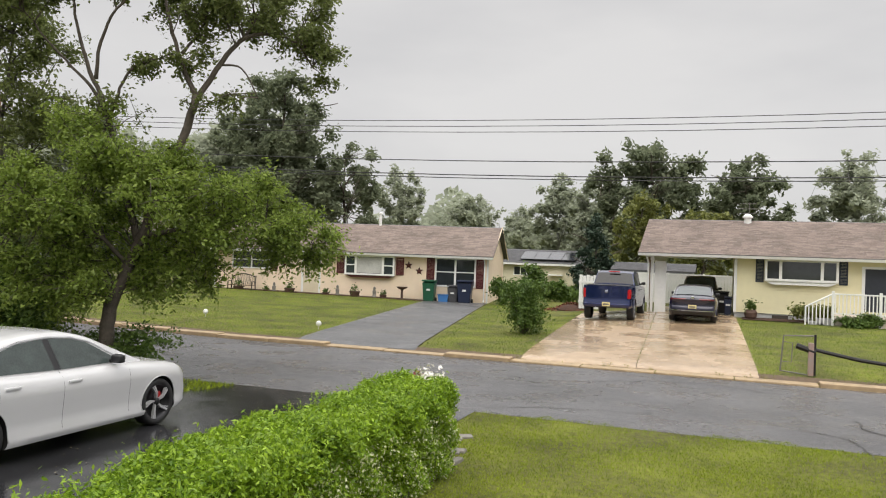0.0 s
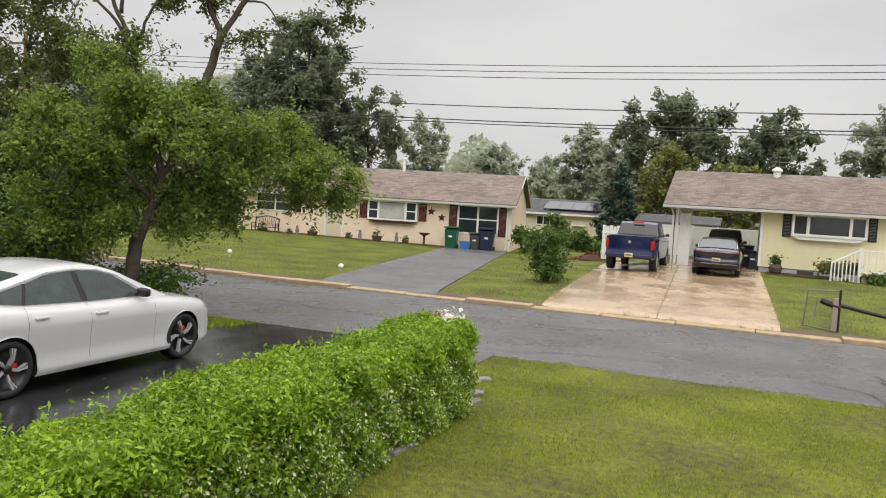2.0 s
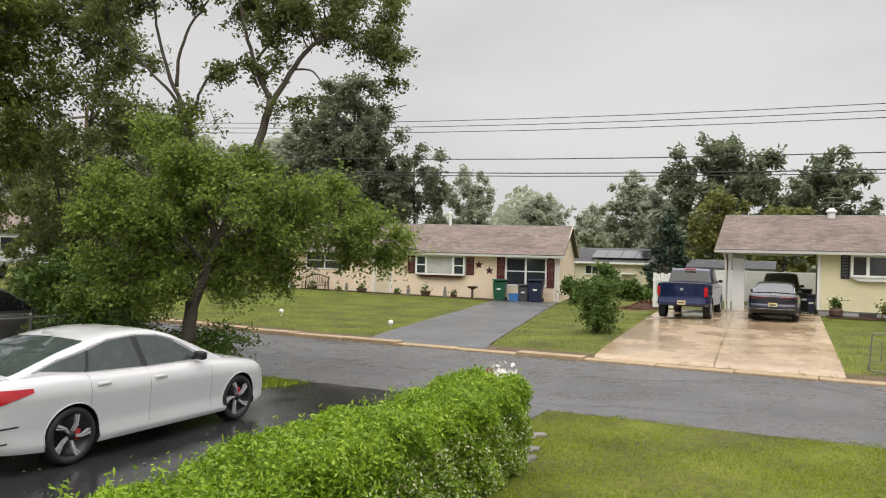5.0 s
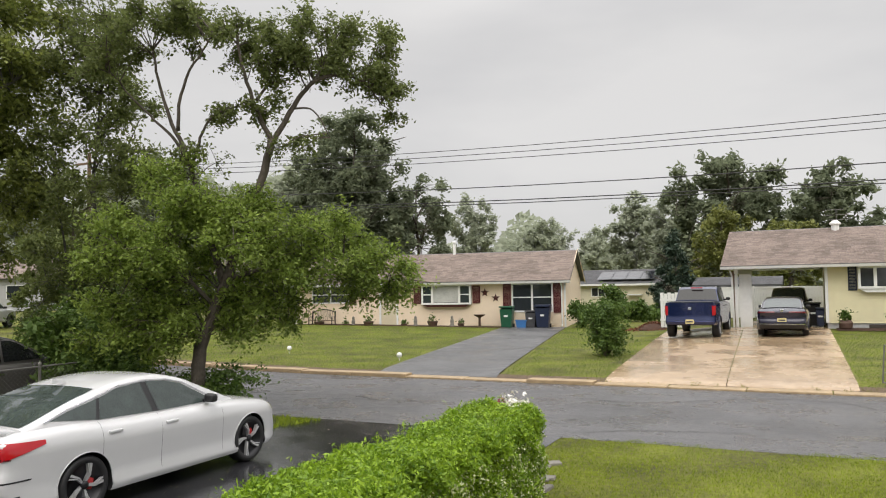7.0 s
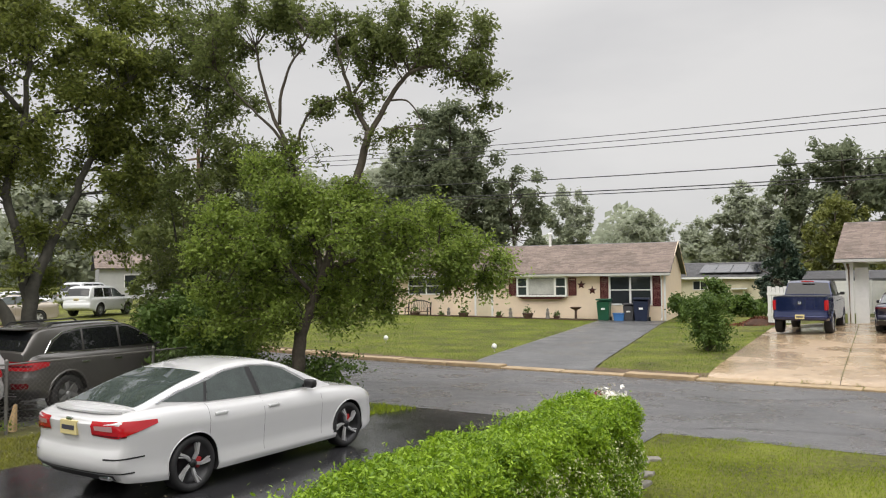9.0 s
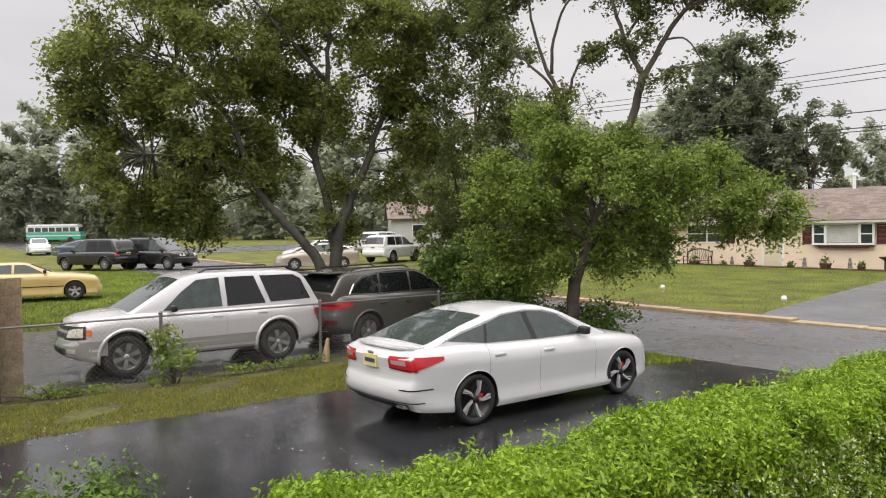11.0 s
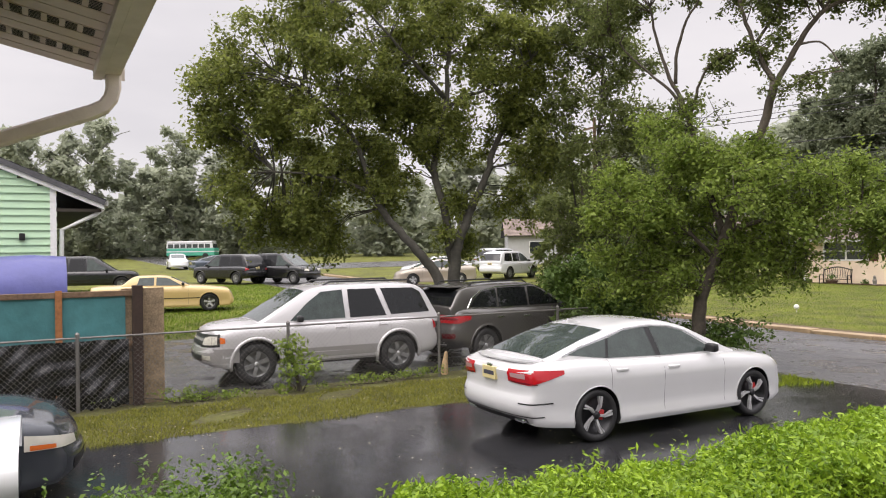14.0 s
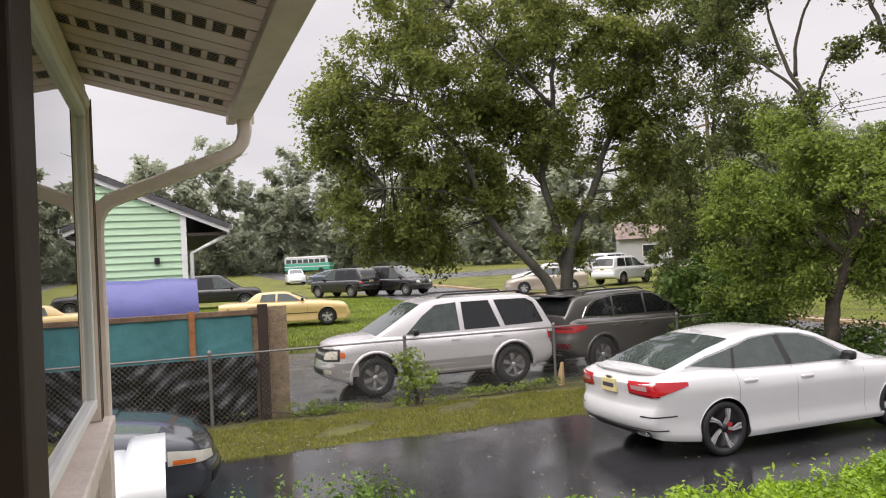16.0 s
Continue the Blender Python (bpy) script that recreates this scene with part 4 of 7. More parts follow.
part("rail", bx(-0.78, 0.26, -0.04, -0.021, 1.35, 1.45), M_WHITE, gate)

# grey shed behind the vinyl fence
shed = new("shed")
shed.matrix_world = pose(-6.3, 48.2, 0.35)
tagged(shed, "low grey shed showing above the white vinyl fence", "shed")
siding("wall", 4.6, 0.0, 2.0, [], M_SIDG, shed)
siding("wall", 3.0, 0.0, 2.0, [], M_SIDG, shed, Matrix.Translation((4.6, 0, 0)) @ Matrix.Rotation(radians(90), 4, "Z"))
siding("wall", 3.0, 0.0, 2.0, [], M_SIDG, shed, Matrix.Translation((0, 3.0, 0)) @ Matrix.Rotation(radians(-90), 4, "Z"))
shingled("roof", shed, -.2, 4.8, -.25, 1.98, 1.5, 2.45, M_SHINGD, 41)
shingled("roof", shed, -.2, 4.8, 3.25, 1.98, 1.5, 2.45, M_SHINGD, 42)

# small house far behind
house3 = new("house")
house3.matrix_world = pose(-21.2, 74.0, 0.35)
tagged(house3, "small pale yellow house with solar panels on its roof", "house")
siding("wall", 8.2, 0.0, 2.1, [(1.6, 3.0, 0.9, 1.8)], M_SID4, house3)
siding("wall", 7.0, 0.0, 2.1, [], M_SID4, house3, Matrix.Translation((8.2, 0, 0)) @ Matrix.Rotation(radians(90), 4, "Z"))
shingled("roof", house3, -0.4, 8.6, -0.5, 2.1, 3.6, 3.55, M_SHINGD, 11, course=0.3)
window(house3, 1.6, 3.0, 0.9, 1.8, bars=(2.3,))
for k in range(4):
    bm = bx(2.2 + k * 1.4, 3.55 + k * 1.4, 0.3, 2.6, 0, 0.05)
    bm.transform(Matrix.Translation((0, -0.25, 2.42)) @ Matrix.Rotation(math.atan(0.354), 4, "X"))
    part("solar_panel", bm, M_SOLAR, house3)
part("fascia", bx(-0.4, 8.6, -0.55, -0.5, 1.95, 2.12), M_WHITE, house3)
part("awning", bx(5.2, 6.6, -0.6, 0.0, 1.0, 1.1), M_WHITE, house3)


# ---- cables ----
def cable(zr, y, r):
    bm = bmesh.new()
    tube(bm, [(x, y, zr + 0.00082 * (x - 3) ** 2) for x in np.linspace(-40.6, 46.6, 19)], r, 5)
    return tagged(ob_from("cable", bm, M_WIRE), "black overhead cable above the far lawns", "cable", group="overhead cables")


for zr, dy, r in ((8.80, 0, 0.016), (8.53, 0.0, 0.016), (8.26, 0.0, 0.016), (6.94, 0, 0.022), (6.29, 0, 0.024), (6.15, 0, 0.02)):
    cable(zr, 33.0 + dy, r)
for x in (-40.6, 46.6):
    pole = thing("utility_pole", (x, 33.13, gz(x, 33)), "brown timber utility pole with a crossarm", "pole", "utility poles")
    part("shaft", lathe(bmesh.new(), [(0.16, -0.2), (0.11, 10.6), (0.05, 10.65)], 12), M_WOOD, pole)
    part("crossarm", bx(-1.1, 1.1, -0.12, 0.0, 9.9, 10.02), M_WOOD, pole)


# ---- vehicles ----
PAINT = {}


def paint(name, color, rough=0.22, metal=0.0, coat=0.6):
    if name not in PAINT:
        PAINT[name] = mat(name, color, rough, metal, var=0.03, scale=2, coat=coat)
    return PAINT[name]


M_TYRE = mat("wet tyre rubber", (0.016, 0.016, 0.017), 0.6, var=0.2, scale=30)
M_RIMD = mat("dark machined alloy", (0.03, 0.03, 0.032), 0.35, metal=0.6)
M_RIMS = mat("bright machined alloy", (0.5, 0.5, 0.51), 0.35, metal=0.4)
M_RIMG = mat("grey cast alloy", (0.22, 0.22, 0.22), 0.45, metal=0.4)
M_CGLASS = mat("green car glass", (0.05, 0.064, 0.06), 0.01, var=0.3, scale=45, spec=0.6)
M_TINT = mat("black tinted car glass", (0.012, 0.013, 0.014), 0.03, var=0.2, scale=12, spec=0.5)
M_TAIL = mat("red lamp plastic", (0.42, 0.008, 0.014), 0.15, var=0.1, coat=0.5)
M_TAILD = mat("dark red lamp plastic", (0.10, 0.004, 0.008), 0.12, var=0.1, coat=0.5)
M_LAMP = mat("clear lamp plastic", (0.55, 0.53, 0.46), 0.12, var=0.15, coat=0.6)
M_AMBER = mat("amber lamp plastic", (0.6, 0.13, 0.02), 0.2, coat=0.4)
M_REFL = mat("pale pink reflector", (0.5, 0.3, 0.3), 0.2)
M_BLACKP = mat("black plastic trim", (0.014, 0.014, 0.015), 0.45, var=0.2)
M_GAP = mat("panel gap shade", (0.07, 0.07, 0.07), 0.8)
M_CHROME = mat("chrome", (0.75, 0.75, 0.76), 0.12, metal=1.0, var=0.02)
M_PLATE = mat("yellow number plate", (0.62, 0.53, 0.26), 0.45, var=0.08)
M_PLATEBAR = mat("dark plate characters", (0.05, 0.05, 0.07), 0.5)
# near-black: the shade inside the arches is put into the colour
M_WELL = mat("wheel arch shade", (0.01, 0.01, 0.01), 0.9)
M_REDCAL = mat("red brake caliper", (0.45, 0.02, 0.02), 0.4)


def interp(pts, v):
    xs_, zs_ = [p[0] for p in pts], [p[1] for p in pts]
    return float(np.interp(v, xs_, zs_))


def smooth_interp(pts, v):
    """Through the points with rounded corners."""
    return sum(interp(pts, v + d) * w for d, w in ((-0.12, .15), (-0.06, .22), (0, .26), (0.06, .22), (0.12, .15)))


class Shell:
    """The shape of a car's body: a rounded plan, a sill, a shoulder line and a cabin upon it."""

    def __init__(self, s):
        self.s = s
        L, hw = s["L"] / 2, s["W"] / 2
        nose, tail = s.get("nose", 1.0), s.get("tail", 1.0)
        c = [(0, -L), (.45 * hw, -L + .025 * tail), (.74 * hw, -L + .10 * tail), (.90 * hw, -L + .28 * tail), (.965 * hw, -L + .62), (hw, -L + 1.15), (hw, 0), (hw, L - 1.25),
             (.97 * hw, L - .72 * nose), (.90 * hw, L - .40 * nose), (.76 * hw, L - .18 * nose), (.45 * hw, L - .05 * nose), (0, L)]
        c = [Vector((*p, 0)) for p in c]
        out = []
        for i in range(len(c) - 1):
            p0 = c[i - 1] if i else Vector((-c[1].x, c[1].y, 0))
            p3 = c[i + 2] if i + 2 < len(c) else Vector((-c[-2].x, c[-2].y, 0))
            n = 14 if (c[i + 1] - c[i]).length > 0.8 else 5
            for k in range(n):
                t = k / n
                a, b = c[i], c[i + 1]
                out.append(0.5 * ((2 * a) + (b - p0) * t + (2 * p0 - 5 * a + 4 * b - p3) * t * t + (3 * a - p0 - 3 * b + p3) * t ** 3))
        out.append(c[-1].copy())
        for p in out:
            p.x = max(0.0, min(p.x, hw))
        self.line = out
        self.arc = [0.0]
        for a, b in zip(out, out[1:]):
            self.arc.append(self.arc[-1] + (b - a).length)

    def top(self, y):
        return smooth_interp(self.s["top"], y)

    def bottom(self, y):
        return interp(self.s["sill"], y)

    def roof(self, y):
        return smooth_interp(self.s["roof"], y) if self.s.get("soft", True) else interp(self.s["roof"], y)

    def frame_at(self, a):
        """The plan's point and outward normal at an arc length from the tail's middle."""
        i = int(np.clip(np.searchsorted(self.arc, a) - 1, 0, len(self.line) - 2))
        t = (a - self.arc[i]) / max(1e-6, self.arc[i + 1] - self.arc[i])
        p = self.line[i].lerp(self.line[i + 1], min(max(t, 0), 1))
        d = (self.line[i + 1] - self.line[i]).normalized()
        return p, Vector((d.y, -d.x, 0))

    def end(self, a):
        """Negative arc lengths count back from the middle of the nose."""
        return a if a >= 0 else self.arc[-1] + a

    def arc_y(self, y):
        ys_ = [p.y for p in self.line]
        return float(np.interp(y, ys_, self.arc))

    def inset(self, f, n):
        side = interp(self.s.get("flank", [(0, .07), (.1, .015), (.3, .012), (.5, 0), (.68, 0.0), (.74, .022), (.9, .04), (.97, .07), (1, .12)]), f)
        end = interp(self.s.get("end_back" if n.y < 0 else "end_front", [(0, .1), (.12, .02), (.3, 0), (.5, .012), (.54, .04), (.8, .07), (1, .13)]), f)
        w = min(1.0, abs(n.y) ** 1.3)
        return side * (1 - w) + end * w

    def skin(self, a, z, side=1, off=0.0):
        p, n = self.frame_at(a)
        zb, zt = self.bottom(p.y), self.top(p.y)
        f = min(max((z - zb) / (zt - zb), 0), 1)
        q = p - n * (self.inset(f, n) - off)
        return Vector((max(q.x, 0.0) * side if p.x > 1e-4 else 0.0, q.y, z))

    def body(self):
        s = self.s
        fr = [0, .05, .12, .22, .34, .46, .52, .56, .64, .7, .75, .82, .9, .96, 1.0]
        bm = bmesh.new()
        rings = []
        for i, p in enumerate(self.line):
            zb, zt = self.bottom(p.y), self.top(p.y)
            col = [self.skin(self.arc[i], zb + f * (zt - zb), 1) for f in fr]
            t = col[-1]
            across = [Vector((t.x * k, t.y, t.z + s.get("crown", 0.035) * (1 - k * k) * min(1, t.x * 2))) for k in (.85, .6, .3, 0, -.3, -.6, -.85)]
            ring = col + across + [Vector((-q.x, q.y, q.z)) for q in col[::-1]]
            rings.append([bm.verts.new(q) for q in ring])
        n = len(rings[0])
        for a, b in zip(rings, rings[1:]):
            for k in range(n):
                vs = [a[k], a[(k + 1) % n], b[(k + 1) % n], b[k]]
                try:
                    bm.faces.new(vs)
                except ValueError:
                    pass
        bmesh.ops.remove_doubles(bm, verts=bm.verts, dist=0.0008)
        bmesh.ops.dissolve_degenerate(bm, edges=bm.edges, dist=0.0005)
        bmesh.ops.recalc_face_normals(bm, faces=bm.faces)
        return bm

    def side_x(self, z, y):
        s = self.s
        e = s["roof"]
        pinch = max(0.0, (e[0][0] + 0.9) - y) * s.get("pinch_r", .10) + max(0.0, y - (e[-1][0] - 0.9)) * s.get("pinch_f", .10)
        return s["W"] / 2 - s.get("shoulder", .11) - s.get("tumble", .38) * max(0, z - self.top(y)) - pinch

    def cabin(self):
        s = self.s
        bm = bmesh.new()
        rings = []
        y0, y1 = s["roof"][0][0], s["roof"][-1][0]
        for k in range(45):
            y = y0 + (y1 - y0) * k / 44
            zt, h = self.top(y) - 0.03, max(self.roof(y), self.top(y) + 0.001)
            ze = max(h - 0.045, zt + 0.01)
            col = [Vector((self.side_x(zt + 0.03, y), y, zt - 0.05))] + [Vector((self.side_x(zt + (ze - zt) * q, y), y, zt + (ze - zt) * q)) for q in (.1, .5, 1)]
            e = col[-1].x
            col += [Vector((e - .02, y, h - .018)), Vector((e - .06, y, h - .002)), Vector((e * .6, y, h + .012)), Vector((0, y, h + .02))]
            ring = col + [Vector((-q.x, q.y, q.z)) for q in col[-2::-1]]
            rings.append([bm.verts.new(q) for q in ring])
        for a, b in zip(rings, rings[1:]):
            for k in range(len(a) - 1):
                bm.faces.new((a[k], a[k + 1], b[k + 1], b[k]))
        bm.faces.new(rings[0])
        bm.faces.new(rings[-1][::-1])
        return bm

    def pane(self, poly, side=1, off=0.006):
        """A side window: a polygon in y and z, laid on the cabin's flank."""
        bm = bmesh.new()
        c = (sum(p[0] for p in poly) / len(poly), sum(p[1] for p in poly) / len(poly))
        rim = []
        for i in range(len(poly)):
            a, b = poly[i], poly[(i + 1) % len(poly)]
            for k in range(5):
                rim.append((a[0] + (b[0] - a[0]) * k / 5, a[1] + (b[1] - a[1]) * k / 5))
        at = lambda p: Vector(((self.side_x(p[1], p[0]) + off) * side, p[0], p[1] + off * 0.35))
        inner = [bm.verts.new(at((p[0] * .5 + c[0] * .5, p[1] * .5 + c[1] * .5))) for p in rim]
        outer = [bm.verts.new(at(p)) for p in rim]
        mid = bm.verts.new(at(c))
        n = len(rim)
        for k in range(n):
            bm.faces.new((outer[k], outer[(k + 1) % n], inner[(k + 1) % n], inner[k]))
            bm.faces.new((inner[k], inner[(k + 1) % n], mid))
        return bm

    def screen(self, y0, y1, inset=0.1, off=0.008):
        """The windscreen or the rear glass, from its foot y0 to its head y1."""
        bm = bmesh.new()
        g = []
        for k in range(9):
            y = y0 + (y1 - y0) * k / 8
            h = self.roof(y)
            d = (self.roof(y + .03) - self.roof(y - .03)) / .06
            nrm = Vector((0, -d, 1)).normalized()
            e = max(0.1, self.side_x(h - 0.045, y) - inset)
            g.append([bm.verts.new(Vector((e * q, y, h + .02 * (1 - q * q))) + nrm * off) for q in (-1, -.66, -.33, 0, .33, .66, 1)])
        for a, b in zip(g, g[1:]):
            for k in range(6):
                bm.faces.new((a[k], a[k + 1], b[k + 1], b[k]))
        return bm

    def patch(self, a0, a1, z0, z1, side=1, off=0.006, n=10, z0b=None, z1b=None, m=3):
        """A patch of the body's skin between two arc lengths: lamps, gaps, strips."""
        z0b, z1b = z0 if z0b is None else z0b, z1 if z1b is None else z1b
        bm = bmesh.new()
        g = []
        for i in range(n + 1):
            t = i / n
            lo, hi = z0 + (z0b - z0) * t, z1 + (z1b - z1) * t
            g.append([bm.verts.new(self.skin(a0 + (a1 - a0) * t, lo + (hi - lo) * k / m, side, off)) for k in range(m + 1)])
        for a, b in zip(g, g[1:]):
            for k in range(m):
                bm.faces.new((a[k], a[k + 1], b[k + 1], b[k]))
        return bm


WHEELS = {}


def wheel_set(style, r, w):
    """Meshes of one wheel, its axle along x and its face towards +x."""
    key = (style, r, w)
    if key in WHEELS:
        return WHEELS[key]
    rim = r * (0.76 if style == "sport" else 0.62)
    turn = Matrix.Rotation(radians(90), 4, "Y")
    t = lathe(bmesh.new(), [(rim * .98, -w / 2 + .015), (r * .93, -w / 2), (r * .985, -w / 2 + .03), (r, -w * .2), (r, w * .2), (r * .985, w / 2 - .03), (r * .93, w / 2), (rim * 1.02, w / 2 - .01), (rim * .98, w / 2 - .02)], 36)
    for f in [f for f in t.faces if len(f.verts) > 4]:
        t.faces.remove(f)
    t.transform(turn)
    b = lathe(bmesh.new(), [(rim * 1.0, w / 2 - .015), (rim * .95, w / 2 - .02), (rim * .9, w / 2 - .09), (.02, w / 2 - .1)], 32)
    b.faces.ensure_lookup_table()
    for f in [f for f in b.faces if len(f.verts) > 4][:1]:
        b.faces.remove(f)
    b.transform(turn)
    spokes = bmesh.new()
    n = {"sport": 5, "six": 6}.get(style, 5)
    for k in range(n):
        a = k * math.tau / n
        if style == "sport":
            arms = [((.14, 0, .016), (.5, .08, .018), (.97, .30, .034)), ((.16, .26, .009), (.55, .25, .011), (.97, .47, .016))]
        else:
            arms = [((.12, 0, .06), (.55, 0, .068), (.97, 0, .085))]
        for arm in arms:
            v = []
            for rr, aa, wd in arm:
                ce, si = math.cos(a + aa), math.sin(a + aa)
                rr *= rim
                for sg in (-1, 1):
                    for x in (w / 2 - .008, w / 2 - .05):
                        v.append(spokes.verts.new((x - (0.02 if rr < rim * .3 else 0), rr * ce - sg * wd / 2 * si, rr * si + sg * wd / 2 * ce)))
            for o in (0, 4):
                for q in ((0, 2, 6, 4), (1, 5, 7, 3), (0, 4, 5, 1), (2, 3, 7, 6)):
                    spokes.faces.new([v[o + i] for i in q])
    hub = lathe(bmesh.new(), [(rim * .2, w / 2 - .04), (rim * .19, w / 2 - .015), (.01, w / 2 - .01)], 16)
    hub.transform(turn)
    out = []
    for nm, bm, m_ in (("tyre", t, M_TYRE), ("rim", b, M_RIMD if style == "sport" else M_RIMG), ("spokes", spokes, M_RIMG if style == "six" else M_RIMS), ("hub", hub, M_RIMD if style == "sport" else M_RIMS)):
        me = bpy.data.meshes.new(nm)
        bmesh.ops.recalc_face_normals(bm, faces=bm.faces)
        bm.to_mesh(me)
        bm.free()
        me.materials.append(m_)
        if nm in ("tyre", "rim", "hub"):
            me.shade_smooth()
        out.append((nm, me))
    WHEELS[key] = out
    return out


def vehicle(name, at, turn, s, label, category, color):
    """A car from its dimensions: body with wheel arches cut, cabin, glass, lamps, doors and wheels."""
    car = thing(name, at, label, category, s.get("group", ""), turn=turn)
    sh = Shell(s)
    body = part("body", sh.body(), color, car, smooth=True)
    body.data.materials.append(M_WELL)
    cut = bmesh.new()
    for y in s["axles"]:
        for sd in (-1, 1):
            c = bmesh.ops.create_cone(cut, cap_ends=True, segments=40, radius1=s["arch"], radius2=s["arch"], depth=0.62)
            bmesh.ops.transform(cut, matrix=Matrix.Translation((sd * (s["W"] / 2 - .02), y, s["r"] + s.get("arch_up", 0.01))) @ Matrix.Rotation(radians(90), 4, "Y"), verts=c["verts"])
    cutter = ob_from("cutter", cut, M_WELL)
    mod = body.modifiers.new("arches", "BOOLEAN")
    mod.operation, mod.solver, mod.object, mod.material_mode = "DIFFERENCE", "EXACT", cutter, "TRANSFER"
    keep = body.matrix_world.copy()
    body.parent = None
    body.matrix_world = Matrix()
    dg = bpy.context.evaluated_depsgraph_get()
    dg.update()
    me = bpy.data.meshes.new_from_object(body.evaluated_get(dg), depsgraph=dg)
    body.modifiers.clear()
    body.data = me
    body.parent = car
    me.shade_smooth()
    me.set_sharp_from_angle(angle=radians(38))
    cm = cutter.data
    bpy.data.objects.remove(cutter)
    bpy.data.meshes.remove(cm)
    if s.get("roof"):
        cab = part("cabin", sh.cabin(), color, car, smooth=True)
        cab.data.set_sharp_from_angle(angle=radians(40))
        for sd in (-1, 1):
            for k, poly in enumerate(s["panes"]):
                part("side_window", sh.pane(poly, sd), M_TINT if k >= s.get("tint", 9) else M_CGLASS, car, smooth=True)
        for sd in (-1, 1):
            for poly in s.get("pillars", ()):
                part("pillar", sh.pane(poly, sd, 0.004), M_BLACKP, car)
        part("windscreen", sh.screen(*s["screen_f"]), M_CGLASS, car, smooth=True)
        part("rear_window", sh.screen(*s["screen_r"], s.get("rear_inset", .1)), M_TINT if s.get("tint", 9) < 9 else M_CGLASS, car, smooth=True)
        if s.get("trim"):
            for sd in (-1, 1):
                bm = bmesh.new()
                for p, q in zip(s["trim"], s["trim"][1:]):
                    a = Vector(((sh.side_x(p[1], p[0]) + .008) * sd, p[0], p[1]))
                    b = Vector(((sh.side_x(q[1], q[0]) + .008) * sd, q[0], q[1]))
                    tube(bm, [a, b], 0.011, 5)
                part("window_trim", bm, s.get("trim_mat", M_CHROME), car)
    for sd in (-1, 1):
        for y, z0, z1 in s.get("gaps", ()):
            a = sh.arc_y(y)
            part("door_gap", sh.patch(a - .0028, a + .0028, z0, z1, sd, 0.0012, 1, m=10), M_GAP, car)
        for y, z in s.get("handles", ()):
            x = sh.skin(sh.arc_y(y), z, 1).x
            part("door_handle", bx(sd * x - .02, sd * x + .025, y - .1, y + .1, z - .018, z + .018, .012), s.get("handle_mat", color), car)
        if s.get("mirror"):
            y, z = s["mirror"]
            x = sh.side_x(z, y)
            bm = bx(sd * (x + .14) - .085, sd * (x + .14) + .085, y - .05, y + .06, z - .045, z + .075, .035)
            tube(bm, [(sd * (x - .02), y, z - .03), (sd * (x + .1), y, z - .01)], .03, 6)
            mi = part("mirror", bm, s.get("mirror_mat", M_BLACKP), car, smooth=True)
            if s.get("mirror_cap"):
                part("mirror_cap", bx(sd * (x + .14) - .08, sd * (x + .14) + .08, y + .01, y + .075, z + .0, z + .085, .03), s["mirror_cap"], mi, smooth=True)
        for nm, a0, a1, z0, z1, z0b, z1b, m_ in s.get("lamps", ()):
            part(nm, sh.patch(sh.end(a0), sh.end(a1), z0, z1, sd, 0.013 if "lens" in nm else 0.008, 14, z0b, z1b), m_, car, smooth=True)
        for nm, a0, a1, z0, z1, m_ in s.get("strips", ()):
            part(nm, sh.patch(sh.end(a0), sh.end(a1), z0, z1, sd, 0.005, 30), m_, car, smooth=True)
    for y in s["axles"]:
        for sd in (-1, 1):
            ring = []
            for k in range(21):
                a_ = radians(-12 + 204 * k / 20)
                yy, zz = y + s["arch"] * math.cos(a_), s["r"] + s.get("arch_up", 0.01) + s["arch"] * math.sin(a_)
                q = sh.skin(sh.arc_y(yy), zz, 1)
                ring.append((sd * (q.x + 0.002), yy, zz))
            part("arch_lip", tube(bmesh.new(), ring, s.get("lip", 0.016), 6), s.get("lip_mat", color), car, smooth=True)
    if s.get("plate"):
        z, w, h = s["plate"]
        y = sh.skin(0.02, z).y
        pl = part("number_plate", bx(-w / 2, w / 2, y - .02, y + .02, z - h / 2, z + h / 2, .004), M_PLATE, car)
        part("plate_bar", bx(-w * .38, w * .38, y - .024, y - .018, z - h * .16, z + h * .16), M_PLATEBAR, pl)
    if s.get("badge"):
        z = s["badge"]
        y = sh.skin(0.02, z).y
        part("badge", bx(-.06, .06, y - .015, y + .01, z - .045, z + .045, .012), M_CHROME, car)
    for y in s["axles"]:
        for sd in (-1, 1):
            x = sd * (s["W"] / 2 - s.get("track", .03) - s["ww"] / 2)
            parts = wheel_set(s["style"], s["r"], s["ww"])
            w = new("wheel", parts[0][1])
            w.parent = car
            w.matrix_local = pose(x, y, s["r"], 13 * y, 0, 0 if sd > 0 else 180)
            for nm, me_ in parts[1:]:
                o = new(nm, me_)
                o.parent = w
            if s.get("caliper"):
                bm = bx(s["ww"] / 2 - .10, s["ww"] / 2 - .07, .07, .15, -.04, .09, .01)
                part("brake_caliper", bm, M_REDCAL, w)
    return car, sh


